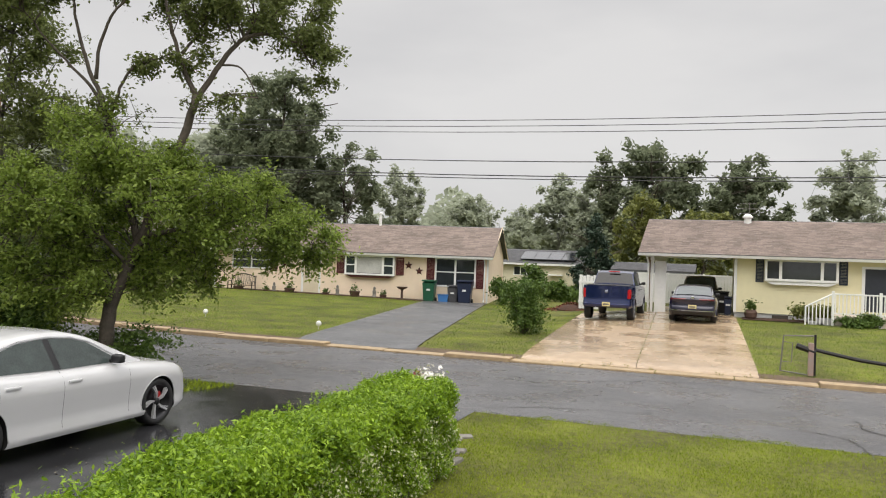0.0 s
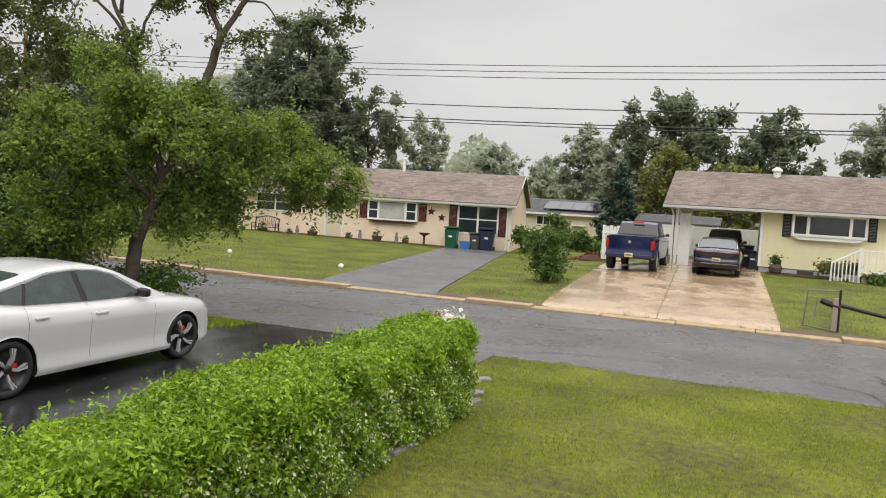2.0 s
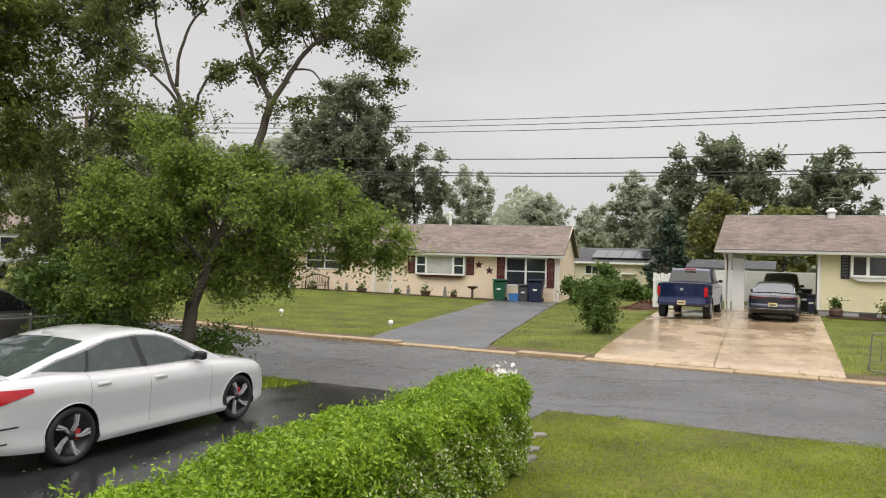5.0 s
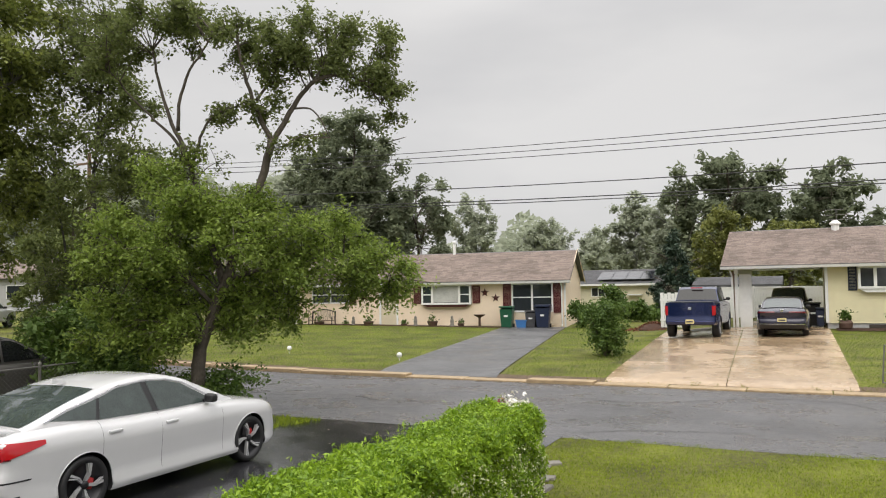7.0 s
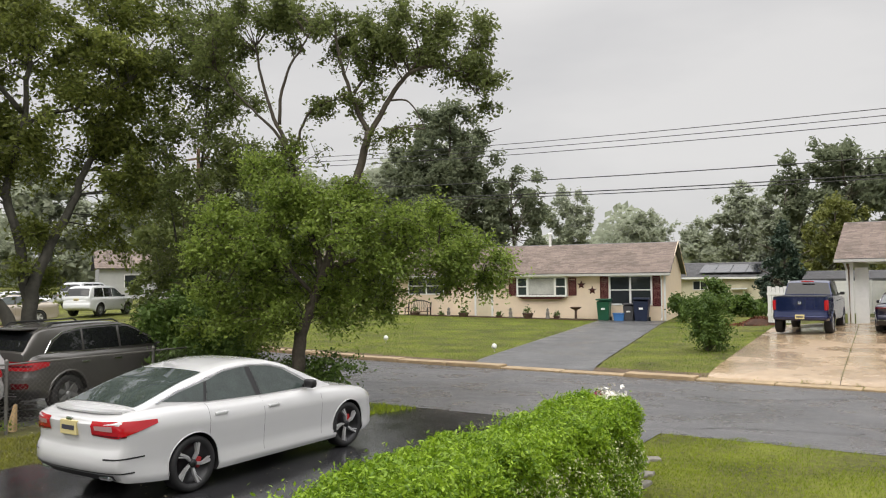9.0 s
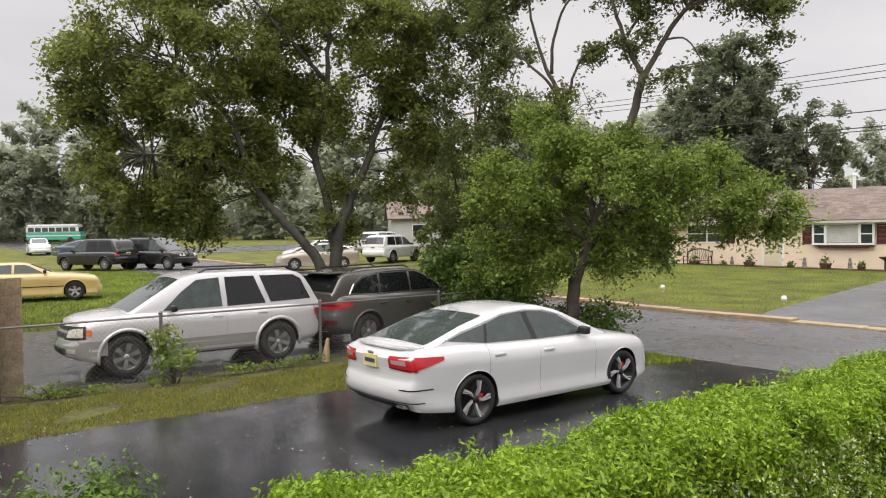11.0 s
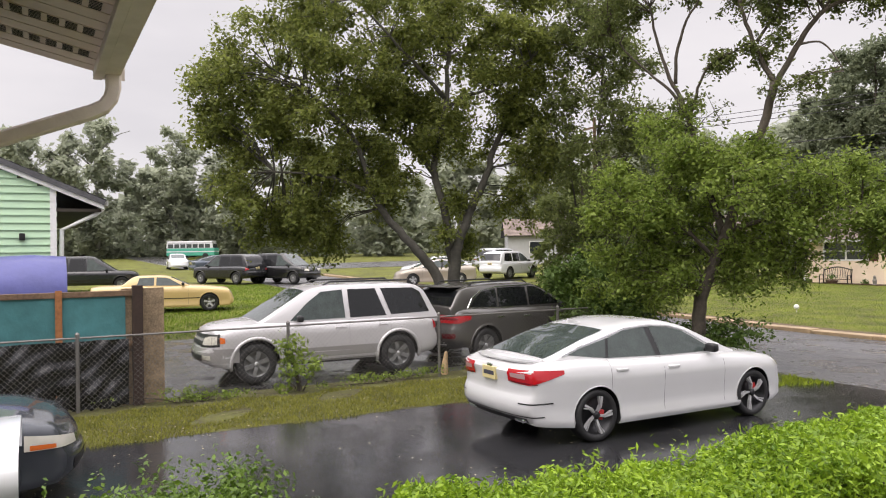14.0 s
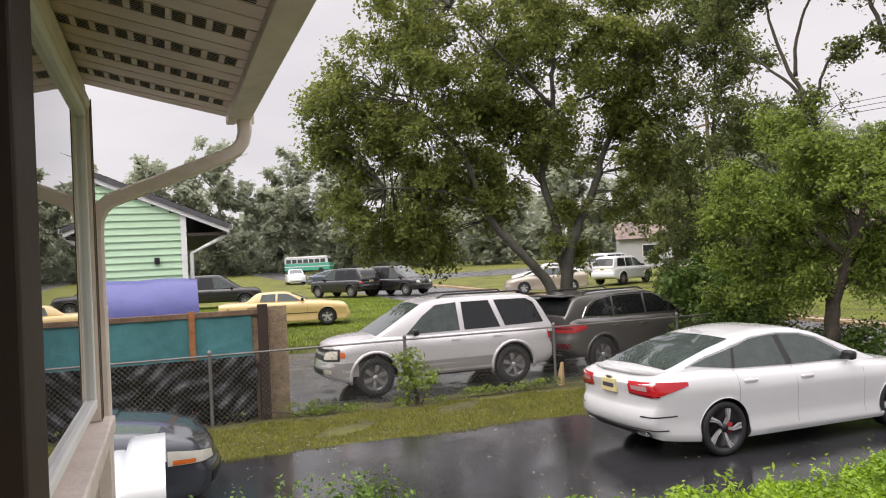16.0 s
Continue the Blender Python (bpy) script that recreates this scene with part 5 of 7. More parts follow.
def spec_sedan(L=4.88, W=1.86, **k):
    h = L / 2
    s = dict(L=L, W=W, r=.335, ww=.23, style="sport", arch=.375, axles=(-h + 1.06, h - .95),
             top=[(-h, .93), (-h + .25, 1.03), (-h + .9, 1.04), (-.8, .99), (.9, .95), (h - 1.2, .93), (h - .6, .865), (h - .2, .77), (h, .68)],
             sill=[(-h, .30), (-h + .5, .24), (-h + .9, .2), (h - .8, .19), (h - .2, .2), (h, .24)],
             roof=[(-h + .40, 1.05), (-h + 1.05, 1.27), (-h + 1.6, 1.405), (-.4, 1.45), (.0, 1.44), (.35, 1.355), (1.3, .95)],
             screen_f=(1.16, .34), screen_r=(-h + .42, -h + 1.42),
             panes=[[(-.2, .995), (.86, .985), (.3, 1.28), (.05, 1.345), (-.28, 1.372)], [(-.3, 1.0), (-1.12, 1.03), (-1.04, 1.27), (-.75, 1.345), (-.38, 1.372)], [(-1.17, 1.035), (-1.72, 1.10), (-1.5, 1.17), (-1.09, 1.265)]],
             trim=[(-1.8, 1.09), (-1.5, 1.19), (-1.05, 1.295), (-.7, 1.37), (-.3, 1.392), (.06, 1.365), (.34, 1.29), (.92, .99)],
             gaps=((-.25, .3, .99), (.88, .3, .94), (-1.16, .62, 1.02)), handles=((-.08, .85), (-.98, .88)), mirror=(.66, 1.03),
             shoulder=.12, tumble=.42, plate=(.86, .31, .16), tail=.62, nose=.85,
             flank=[(0, .03), (.08, .0), (.2, .03), (.4, .022), (.62, .006), (.76, 0.0), (.8, .006), (.9, .03), (.97, .07), (1, .12)],
             end_back=[(0, .12), (.1, .06), (.2, .0), (.42, .0), (.5, .03), (.55, .05), (.8, .045), (.95, .02), (1, .05)],
             pillars=[[(-.3, .998), (-.2, .995), (-.28, 1.37), (-.38, 1.37)], [(-1.17, 1.033), (-1.12, 1.03), (-1.04, 1.27), (-1.09, 1.265)]])
    s.update(k)
    return s


def spec_suv(L=4.8, W=1.9, H=1.72, **k):
    h = L / 2
    s = dict(L=L, W=W, r=.37, ww=.25, style="six", arch=.44, axles=(-h + 1.0, h - .93),
             top=[(-h, 1.03), (-h + .5, 1.07), (.8, 1.05), (1.2, 1.06), (h - .6, 1.04), (h - .15, .98), (h, .9)],
             sill=[(-h, .42), (-h + .5, .34), (h - .5, .32), (h, .4)],
             roof=[(-h + .1, 1.04), (-h + .38, H - .12), (-h + .75, H), (.1, H), (.4, H - .06), (1.45, 1.06)],
             screen_f=(1.4, .44), screen_r=(-h + .13, -h + .4), soft=True,
             panes=[[(.0, 1.1), (1.16, 1.1), (.48, 1.5), (.3, H - .14), (.02, H - .12)], [(-.08, 1.1), (-.85, 1.1), (-.8, H - .12), (-.05, H - .12)], [(-.93, 1.1), (-h + .5, 1.12), (-h + .72, H - .13), (-.9, H - .12)]],
             gaps=((-.04, .42, 1.03), (1.02, .42, 1.0), (-.9, .7, 1.03)), handles=((-.2, .95), (-1.0, .96)), mirror=(.95, 1.12),
             shoulder=.1, tumble=.26, pinch_r=.03, plate=(.95, .31, .16), nose=.6, tail=.5, tint=1, rear_inset=.06, lip=.022,
             flank=[(0, .05), (.1, .0), (.3, .012), (.33, .0), (.45, 0), (.75, 0), (.8, .004), (.92, .03), (1, .09)])
    s.update(k)
    return s


# the white saloon on the drive
acc_tail = [("tail_lamp", .40, .78, .80, .955, .775, .965, M_TAIL), ("tail_lamp", .78, 1.28, .775, .965, .90, .945, M_TAIL), ("tail_lamp_lens", .46, .72, .86, .91, .85, .915, M_REFL), ("tail_lamp_lens", .42, .9, .80, .815, .785, .80, M_TAILD)]
accord, acc_sh = vehicle("saloon_car", (-8.37, 7.22, 0.006), 0.6,
    spec_sedan(caliper=True, lamps=acc_tail + [("headlamp", -.95, -.4, .68, .74, .62, .69, M_LAMP)],
               # the bumper's crease is darkened by a thin black strip, shade as colour
               strips=[("sill_skirt", 2.4, 4.35, .2, .27, paint("white pearl paint", (0.55, 0.55, 0.555), .16)), ("bumper_insert", .0, .72, .3, .37, M_BLACKP), ("crease_shade", .62, 1.12, .545, .562, M_BLACKP), ("diffuser_line", 0, 1.0, .385, .40, M_BLACKP)], badge=.93, arch=.365, lip=.008, mirror_cap=paint("white pearl paint", (0.55, 0.55, 0.555), .16)),
    "white four-door saloon car with black alloy wheels on the driveway", "car", paint("white pearl paint", (0.55, 0.55, 0.555), .16))
sp = bmesh.new()
grid_ = []
for q in np.linspace(-1, 1, 15):
    x = q * .66
    grid_.append([(x, -2.30 + .12 * abs(q) ** 3, 1.02), (x, -2.315 + .12 * abs(q) ** 3, 1.046), (x, -2.08 + .05 * abs(q), 1.046)])
rows_ = [[sp.verts.new(p) for p in g] for g in grid_]
for a, b in zip(rows_, rows_[1:]):
    for k in range(3):
        sp.faces.new((a[k], a[(k + 1) % 3], b[(k + 1) % 3], b[k]))
sp.faces.new(rows_[0])
sp.faces.new(rows_[-1])
part("boot_lip", sp, paint("white pearl paint", (0.55, 0.55, 0.555), .16), accord)
for sd in (-1, 1):
    bm = bx(sd * .56 - .1, sd * .56 + .1, -2.345, -2.15, .305, .36, .02)
    part("exhaust_tip", bm, M_CHROME, accord)
fin = bmesh.new()
prism(fin, [(-.1, 0), (.12, 0), (-.08, .06)], .03, Matrix.Translation((.015, -1.05, 1.42)) @ Matrix.Rotation(radians(90), 4, "Z"))
part("roof_fin", fin, paint("white pearl paint", (0.55, 0.55, 0.555), .16), accord)

# the pale SUV behind the chain fence
SILV = paint("pale silver paint", (0.56, 0.545, 0.55), .25, .2)
CLAD = paint("grey lower cladding", (0.27, 0.26, 0.255))
tb, tb_sh = vehicle("suv_car", (-14.92, 4.7, 0.003), 179,
    spec_suv(4.87, 1.9, 1.8, lamps=[("lamp_bezel", -1.0, -.42, .74, .97, .72, .95, M_BLACKP), ("headlamp_lens", -.95, -.5, .78, .93, .76, .92, M_LAMP), ("corner_lamp_lens", -1.1, -1.0, .8, .9, .8, .91, M_AMBER), ("fog_lamp", -.82, -.6, .5, .58, .5, .58, M_LAMP), ("tail_lamp", .55, .95, .85, 1.1, .85, 1.1, M_TAIL)],
             # sill_shade is no trim: a black strip for the shade below the sill
             strips=[("side_moulding", 2.2, 4.06, .36, .62, CLAD), ("front_bumper", -1.35, -.001, .44, .7, CLAD), ("grille", -.42, -.001, .74, .95, M_BLACKP), ("lower_grille", -.55, -.001, .47, .58, M_BLACKP), ("sill_shade", 2.2, 4.06, .32, .35, M_BLACKP)], arch=.47, r=.385, axles=(-1.43, 1.44), lip=.034, lip_mat=SILV,
             top=[(-2.435, 1.05), (-2.0, 1.1), (.6, 1.1), (1.3, 1.13), (1.75, 1.1), (2.15, 1.03), (2.35, .95), (2.435, .86)],
             roof=[(-2.36, 1.08), (-2.16, 1.6), (-1.95, 1.76), (-1.4, 1.8), (.0, 1.8), (.38, 1.73), (1.42, 1.1)], screen_f=(1.36, .44), screen_r=(-2.33, -2.1), nose=.72, tumble=.22, mirror=(.62, 1.17), pinch_f=.06,
             panes=[[(-.33, 1.15), (.78, 1.14), (.44, 1.46), (.14, 1.67), (-.3, 1.7)], [(-.43, 1.15), (-1.2, 1.16), (-1.0, 1.7), (-.41, 1.7)], [(-1.31, 1.17), (-2.18, 1.19), (-2.0, 1.6), (-1.84, 1.69), (-1.12, 1.7)]],
             gaps=((-.38, .36, 1.09), (.82, .36, 1.09), (-1.26, .8, 1.09)), handles=((-.2, .98), (-1.1, .99))),
    "pale silver SUV parked on a wet drive behind the fence", "car", SILV)
part("grille_bar", tb_sh.patch(tb_sh.end(-.5), tb_sh.end(-.001), .83, .875, 1, .014), CLAD, tb)
part("grille_bar", tb_sh.patch(tb_sh.end(-.5), tb_sh.end(-.001), .83, .875, -1, .014), CLAD, tb)
for sd in (-1, 1):
    part("roof_rail", tube(bmesh.new(), [(sd * .6, -1.9, 1.76), (sd * .6, -1.78, 1.85), (sd * .6, -.1, 1.86), (sd * .6, .05, 1.79)], .02, 6), M_BLACKP, tb)
# the brown-grey SUV beside it
GUN = paint("gunmetal paint", (0.11, 0.104, 0.098), .25, .4)
kia, kia_sh = vehicle("suv_car", (-15.35, 9.55, 0.003), 10,
    spec_suv(4.76, 1.9, 1.7, lamps=[("tail_lamp", .40, .98, .89, 1.06, .88, 1.07, M_TAIL), ("tail_lamp", .98, 1.28, .88, 1.07, .95, 1.04, M_TAIL), ("bumper_lamp", .55, .88, .55, .66, .56, .66, M_TAILD), ("tail_lamp_lens", .44, .95, .95, .99, .95, .99, M_TAILD)],
             # a dark strip paints the shade of the rear bumper's crease
             strips=[("bumper_trim", 0, 1.1, .36, .52, M_BLACKP), ("crease_shade", 0, 1.05, .73, .745, M_GAP), ("skid_plate", 0, .6, .4, .47, M_RIMS), ("side_moulding", 1.9, 3.8, .34, .42, M_BLACKP)], handle_mat=M_CHROME, badge=1.14, plate=(1.0, .3, .15), tail=.75,
             top=[(-2.38, 1.13), (-1.9, 1.17), (.8, 1.1), (1.2, 1.08), (1.8, 1.0), (2.2, .9), (2.38, .8)], tint=0, rear_inset=.04, pinch_r=.08,
             roof=[(-2.28, 1.16), (-2.02, 1.56), (-1.8, 1.64), (-1.2, 1.69), (.0, 1.69), (.35, 1.62), (1.45, 1.1)], screen_r=(-2.25, -1.98),
             panes=[[(.0, 1.17), (1.1, 1.16), (.45, 1.5), (.25, 1.58), (.02, 1.6)], [(-.06, 1.17), (-.95, 1.18), (-.92, 1.59), (-.05, 1.6)], [(-1.0, 1.18), (-1.78, 1.21), (-1.62, 1.38), (-1.4, 1.52), (-.97, 1.59)]],
             trim=[(1.16, 1.145), (-.9, 1.155), (-1.84, 1.19), (-1.68, 1.4), (-1.43, 1.55), (-.9, 1.625), (.1, 1.63)]),
    "dark gunmetal SUV parked under the trees behind the fence", "car", GUN)
part("roof_spoiler", bx(-.58, .58, -2.2, -1.8, 1.625, 1.665, .016), GUN, kia, smooth=True)
for sd in (-1, 1):
    part("roof_rail", tube(bmesh.new(), [(sd * .58, -1.6, 1.66), (sd * .58, -1.5, 1.73), (sd * .58, .0, 1.74), (sd * .58, .15, 1.67)], .018, 6), M_BLACKP, kia)
# dark saloon and the white coupe by the own house
DGREY = paint("dark grey paint", (0.05, 0.056, 0.066), .22, .4)
vehicle("saloon_car", (-9.15, -2.32, 0.006), -2,
    spec_sedan(4.8, 1.82, lamps=[("headlamp", -1.15, -.42, .565, .72, .53, .61, M_LAMP), ("corner_lamp_lens", -1.1, -.85, .57, .62, .56, .6, M_AMBER)], strips=[("lower_grille", -.6, -.001, .28, .4, M_BLACKP)], r=.32, style="five"),
    "old dark grey saloon car nosed towards the street", "car", DGREY)
WHT = paint("white gloss paint", (0.64, 0.65, 0.66))
cpe, _ = vehicle("coupe_car", (-6.5, -2.76, -0.02), 180,
    spec_sedan(4.5, 1.76, lamps=[("tail_lamp", .35, .85, .78, .9, .78, .9, M_TAIL)], style="five"),
    "white coupe with a raised boot spoiler beside the house", "car", WHT)
bm = bmesh.new()
blade = [(-.80, .86), (-.84, .93), (-.84, 1.0), (-.81, 1.06), (-.75, 1.1), (-.66, 1.12), (-.3, 1.13), (0, 1.135), (.3, 1.13), (.66, 1.12), (.75, 1.1), (.81, 1.06), (.84, 1.0), (.84, .93), (.80, .86)]
rows_ = []
for i, (x, z) in enumerate(blade):
    a_, b_ = Vector(blade[max(i - 1, 0)]), Vector(blade[min(i + 1, len(blade) - 1)])
    nx, nz = -(b_ - a_).normalized().y, (b_ - a_).normalized().x
    rows_.append([bm.verts.new((x + nx * q, y_, z + nz * q)) for q, y_ in ((-.02, -2.24), (.025, -2.27), (.02, -2.02), (-.012, -1.97))])
for a_, b_ in zip(rows_, rows_[1:]):
    for k in range(4):
        bm.faces.new((a_[k], a_[(k + 1) % 4], b_[(k + 1) % 4], b_[k]))
bm.faces.new(rows_[0])
bm.faces.new(rows_[-1])
part("boot_spoiler", bm, WHT, cpe, smooth=True).data.set_sharp_from_angle(angle=radians(50))

# across the street: pickup, saloon, and the black car before it
NAVYP = paint("metallic dark blue paint", (0.008, 0.016, 0.07), .22, .35)
h = 5.9 / 2
truck_spec = dict(L=5.9, W=2.02, r=.4, ww=.28, style="five", arch=.46, axles=(-h + 1.15, h - .98),
    top=[(-h, 1.38), (-.62, 1.38), (-.5, 1.36), (1.2, 1.32), (1.5, 1.28), (h - .2, 1.2), (h, 1.05)], sill=[(-h, .52), (h, .45)],
    roof=[(-.75, 1.37), (-.55, 1.86), (-.2, 1.95), (.75, 1.95), (1.0, 1.88), (1.75, 1.27)], screen_f=(1.7, 1.02), screen_r=(-.73, -.55), soft=False,
    panes=[[(.45, 1.4), (1.4, 1.38), (.95, 1.8), (.5, 1.84)], [(.38, 1.4), (-.55, 1.42), (-.42, 1.82), (.4, 1.84)]],
    gaps=((.41, .6, 1.34), (1.45, .6, 1.3), (-.6, .6, 1.36)), handles=((.25, 1.2), (-.5, 1.2)), mirror=(1.3, 1.42), shoulder=.08, tumble=.25, tail=.25, nose=.6, crown=.0,
    flank=[(0, .05), (.1, .01), (.4, .02), (.6, .0), (.85, 0.0), (.95, .01), (1, .03)], end_back=[(0, .1), (.1, .0), (.24, .0), (.25, .06), (1, .06)],
    lamps=[("tail_lamp", .8, 1.1, .9, 1.26, .9, 1.26, M_TAIL)], strips=[("rear_bumper", 0, 1.05, .56, .74, paint("dark blue bumper", (0.01, 0.018, 0.085), .25, .3))], plate=(.66, .31, .16), badge=1.16, mirror_mat=M_BLACKP, tint=0, rear_inset=.05)
truck, tr_sh = vehicle("pickup_truck", (-4.18, 33.0, gz(-4.2, 30.5) + 0.02), 0.0, truck_spec, "dark blue pickup truck reversed on the concrete drive", "truck", NAVYP)
part("bed_liner", bx(-.8, .8, -2.75, -.8, 1.385, 1.40), M_BLACKP, truck)
part("bed_lamp", bx(-.22, .22, -.72, -.68, 1.9, 1.95, .01), M_TAIL, truck)
SON = paint("dark plum grey paint", (0.013, 0.012, 0.028), .18, .2)
son, son_sh = vehicle("saloon_car", (-1.0, 33.4, gz(-1, 33) + 0.02), 0.0,
    spec_sedan(4.9, 1.86, lamps=[("tail_lamp", .25, 1.2, .9, .95, .86, .93, M_TAILD)], strips=[("bumper_trim", 0, .8, .3, .46, M_BLACKP), ("bumper_chrome", 0, .8, .46, .485, M_CHROME)], badge=.98, plate=(.62, .31, .15)),
    "dark plum saloon car parked at the carport", "car", SON)
vehicle("suv_car", (-0.95, 39.6, gz(-1, 39) + 0.02), 180,
    spec_suv(4.6, 1.85, 1.68), "black SUV parked deep in the carport", "car", paint("black paint", (0.012, 0.012, 0.013), .2))

# cars along the street to the west
def at_west(x, y):
    return (x, y, gz(x, y) + 0.01)


BUT = paint("butter yellow paint", (0.62, 0.45, 0.2), .3, 0)
vehicle("coupe_car", at_west(-30.6, 4.0), -9, spec_sedan(5.1, 1.86, style="five", pillars=[], trim=None, tail=.3, nose=.45,
    top=[(-2.55, .92), (-2.3, .98), (-1.4, .98), (.9, .95), (1.4, .93), (2.2, .84), (2.45, .76), (2.55, .68)], roof=[(-1.5, .99), (-1.12, 1.3), (-.9, 1.35), (-.1, 1.36), (.2, 1.31), (.95, .96)], screen_f=(.9, .24), screen_r=(-1.47, -1.14),
    panes=[[(-.28, 1.0), (.62, .99), (.2, 1.24), (.05, 1.29), (-.26, 1.3)], [(-.36, 1.0), (-.95, 1.01), (-.85, 1.29), (-.34, 1.3)]], handles=((-.1, .83),), gaps=((-.4, .3, .95), (.85, .3, .93)), strips=[("side_moulding", 1.2, 5.2, .5, .53, M_BLACKP)]),
    "butter yellow two-door coupe parked on the grass", "car", BUT)
BLK = paint("black paint", (0.012, 0.012, 0.013), .2)
vehicle("suv_car", at_west(-48.0, 10.3), 122, spec_suv(4.9, 1.9, 1.8, lamps=[("tail_lamp", .7, 1.0, .85, 1.1, .85, 1.1, M_TAIL)]), "black SUV at the roadside", "car", BLK)
vehicle("suv_car", at_west(-46.5, 13.4), -58, spec_suv(4.7, 1.9, 1.85, lamps=[("headlamp", -.8, -.4, .78, .92, .76, .9, M_LAMP)]), "dark old SUV parked by the street", "car", BLK)
vehicle("suv_car", at_west(-45.0, 2.2), -8, spec_suv(5.2, 2.0, 1.85), "black long SUV beyond the yellow coupe", "car", BLK)
vehicle("hatchback_car", at_west(-75.0, 11.5), -95, spec_sedan(4.4, 1.82, lamps=[("headlamp", -.9, -.4, .66, .74, .62, .7, M_LAMP)]), "white hatchback far down the street", "car", WHT)
vehicle("saloon_car", at_west(-64.0, 13.0), 10, spec_sedan(4.7, 1.8), "blue grey saloon car far down the street", "car", paint("blue grey paint", (0.09, 0.11, 0.14), .25, .3))
vehicle("saloon_car", at_west(-38.3, 19.6), 165, spec_sedan(4.7, 1.8, style="five"), "tan saloon car parked across the street", "car", paint("tan metallic paint", (0.38, 0.33, 0.27), .3, .3))
vehicle("minivan_car", at_west(-49.5, 31.2), 24, spec_suv(5.0, 1.95, 1.76, lamps=[("tail_lamp", .6, 1.0, .9, 1.15, .9, 1.15, M_TAIL)]), "silver minivan parked beyond the trees", "car", paint("silver paint", (0.5, 0.51, 0.53), .28, .4))
vehicle("suv_car", at_west(-41.0, 26.4), 25, spec_suv(4.7, 1.85, 1.72), "white SUV parked beyond the trees", "car", WHT)
vehicle("saloon_car", at_west(-43.5, 22.4), 170, spec_sedan(4.7, 1.8), "white saloon car parked beyond the trees", "car", WHT)

# the green and white bus far off
bus = thing("bus", at_west(-112, 19.5), "green and white old bus parked far down the street", "bus", turn=-30)
bus.scale = (0.85, 0.85, 0.85)
BG = paint("mint green paint", (0.05, 0.36, 0.25), .4)
part("body", bx(-1.2, 1.2, -4.0, 4.0, .5, 1.75, .12), BG, bus)
part("upper_body", bx(-1.18, 1.18, -4.0, 3.7, 1.75, 2.55, .06), WHT, bus)
part("roof", bx(-1.15, 1.15, -3.95, 3.6, 2.55, 2.95, .18), WHT, bus)
part("stripe", bx(-1.215, 1.215, -4.01, 4.01, 1.12, 1.28), WHT, bus)
for k in range(7):
    for sd in (-1, 1):
        part("window", bx(sd * 1.19 - .012, sd * 1.19 + .012, -3.7 + k * 1.02, -2.85 + k * 1.02, 1.82, 2.45, .005), M_CGLASS, bus)
part("windscreen", bx(-1.0, 1.0, 3.69, 3.73, 1.8, 2.45), M_CGLASS, bus)
for y in (-2.4, 2.5):
    for sd in (-1, 1):
        part("wheel", tube(bmesh.new(), [(sd * .95, y, .48), (sd * 1.24, y, .48)], .48, 16), M_TYRE, bus)


# ---- own house ----
# front wall in the plane y = -0.735 facing the street, its corner at x = -3.2; local x runs west, local -y to the street
own = new("house")
own.matrix_world = pose(0, -0.735, 0.0, 0, 0, 180)
tagged(own, "white-trimmed house with vented soffit, window and downspout", "house")
M_SIDO = mat("dull white siding", (0.55, 0.52, 0.47), 0.55, var=0.06, scale=3)
siding("wall", 2.3, 0.0, 3.3, [(0.52, 2.02, 2.05, 3.14)], M_SIDO, own, Matrix.Translation((0.9, 0, 0)))
siding("wall", 4.7, 0.0, 3.3, [], M_SIDO, own, Matrix.Translation((-5.0, 0, 0)))
siding("wall", 1.2, 3.0, 3.3, [], M_SIDO, own, Matrix.Translation((-0.3, 0, 0)))
siding("wall", 8.0, 0.0, 3.3, [], M_SIDO, own, Matrix.Translation((3.2, 0.0, 0)) @ Matrix.Rotation(radians(90), 4, "Z"))
siding("wall", 8.0, 0.0, 3.3, [], M_SIDO, own, Matrix.Translation((-5.0, 8.0, 0)) @ Matrix.Rotation(radians(-90), 4, "Z"))
siding("wall", 8.2, 0.0, 3.3, [], M_SIDO, own, Matrix.Translation((3.2, 8.0, 0)) @ Matrix.Rotation(radians(180), 4, "Z"))
part("room_floor", bx(-4.9, 3.1, 0.2, 7.9, 0.85, 0.92), M_WOOD, own)
part("room_ceiling", bx(-4.9, 3.1, 0.2, 7.9, 3.28, 3.3), M_WHITE, own)
part("corner_board", bx(3.12, 3.215, -0.04, 0.0, 0.0, 3.24), M_DIRTYW, own)
stoop = tagged(ob_from("stoop", bx(-0.95, 1.4, -0.66, 0.62, 0.0, 0.92, 0.02), M_FOUND), "grey concrete front stoop", "stoop", kind="structure")
part("door_jamb", bx(0.75, 0.895, -0.158, 0.1, 0.92, 3.3, 0.004), M_BROWN, own, "dark brown painted door jamb")
dr = part("door", bx(-0.25, 0.72, 0.05, 0.095, 0.95, 2.98, 0.01), M_BROWN, own, "dark brown front door")
part("door_panel", bx(-0.1, 0.55, 0.035, 0.049, 1.1, 1.8, 0.01), M_BROWN, dr)

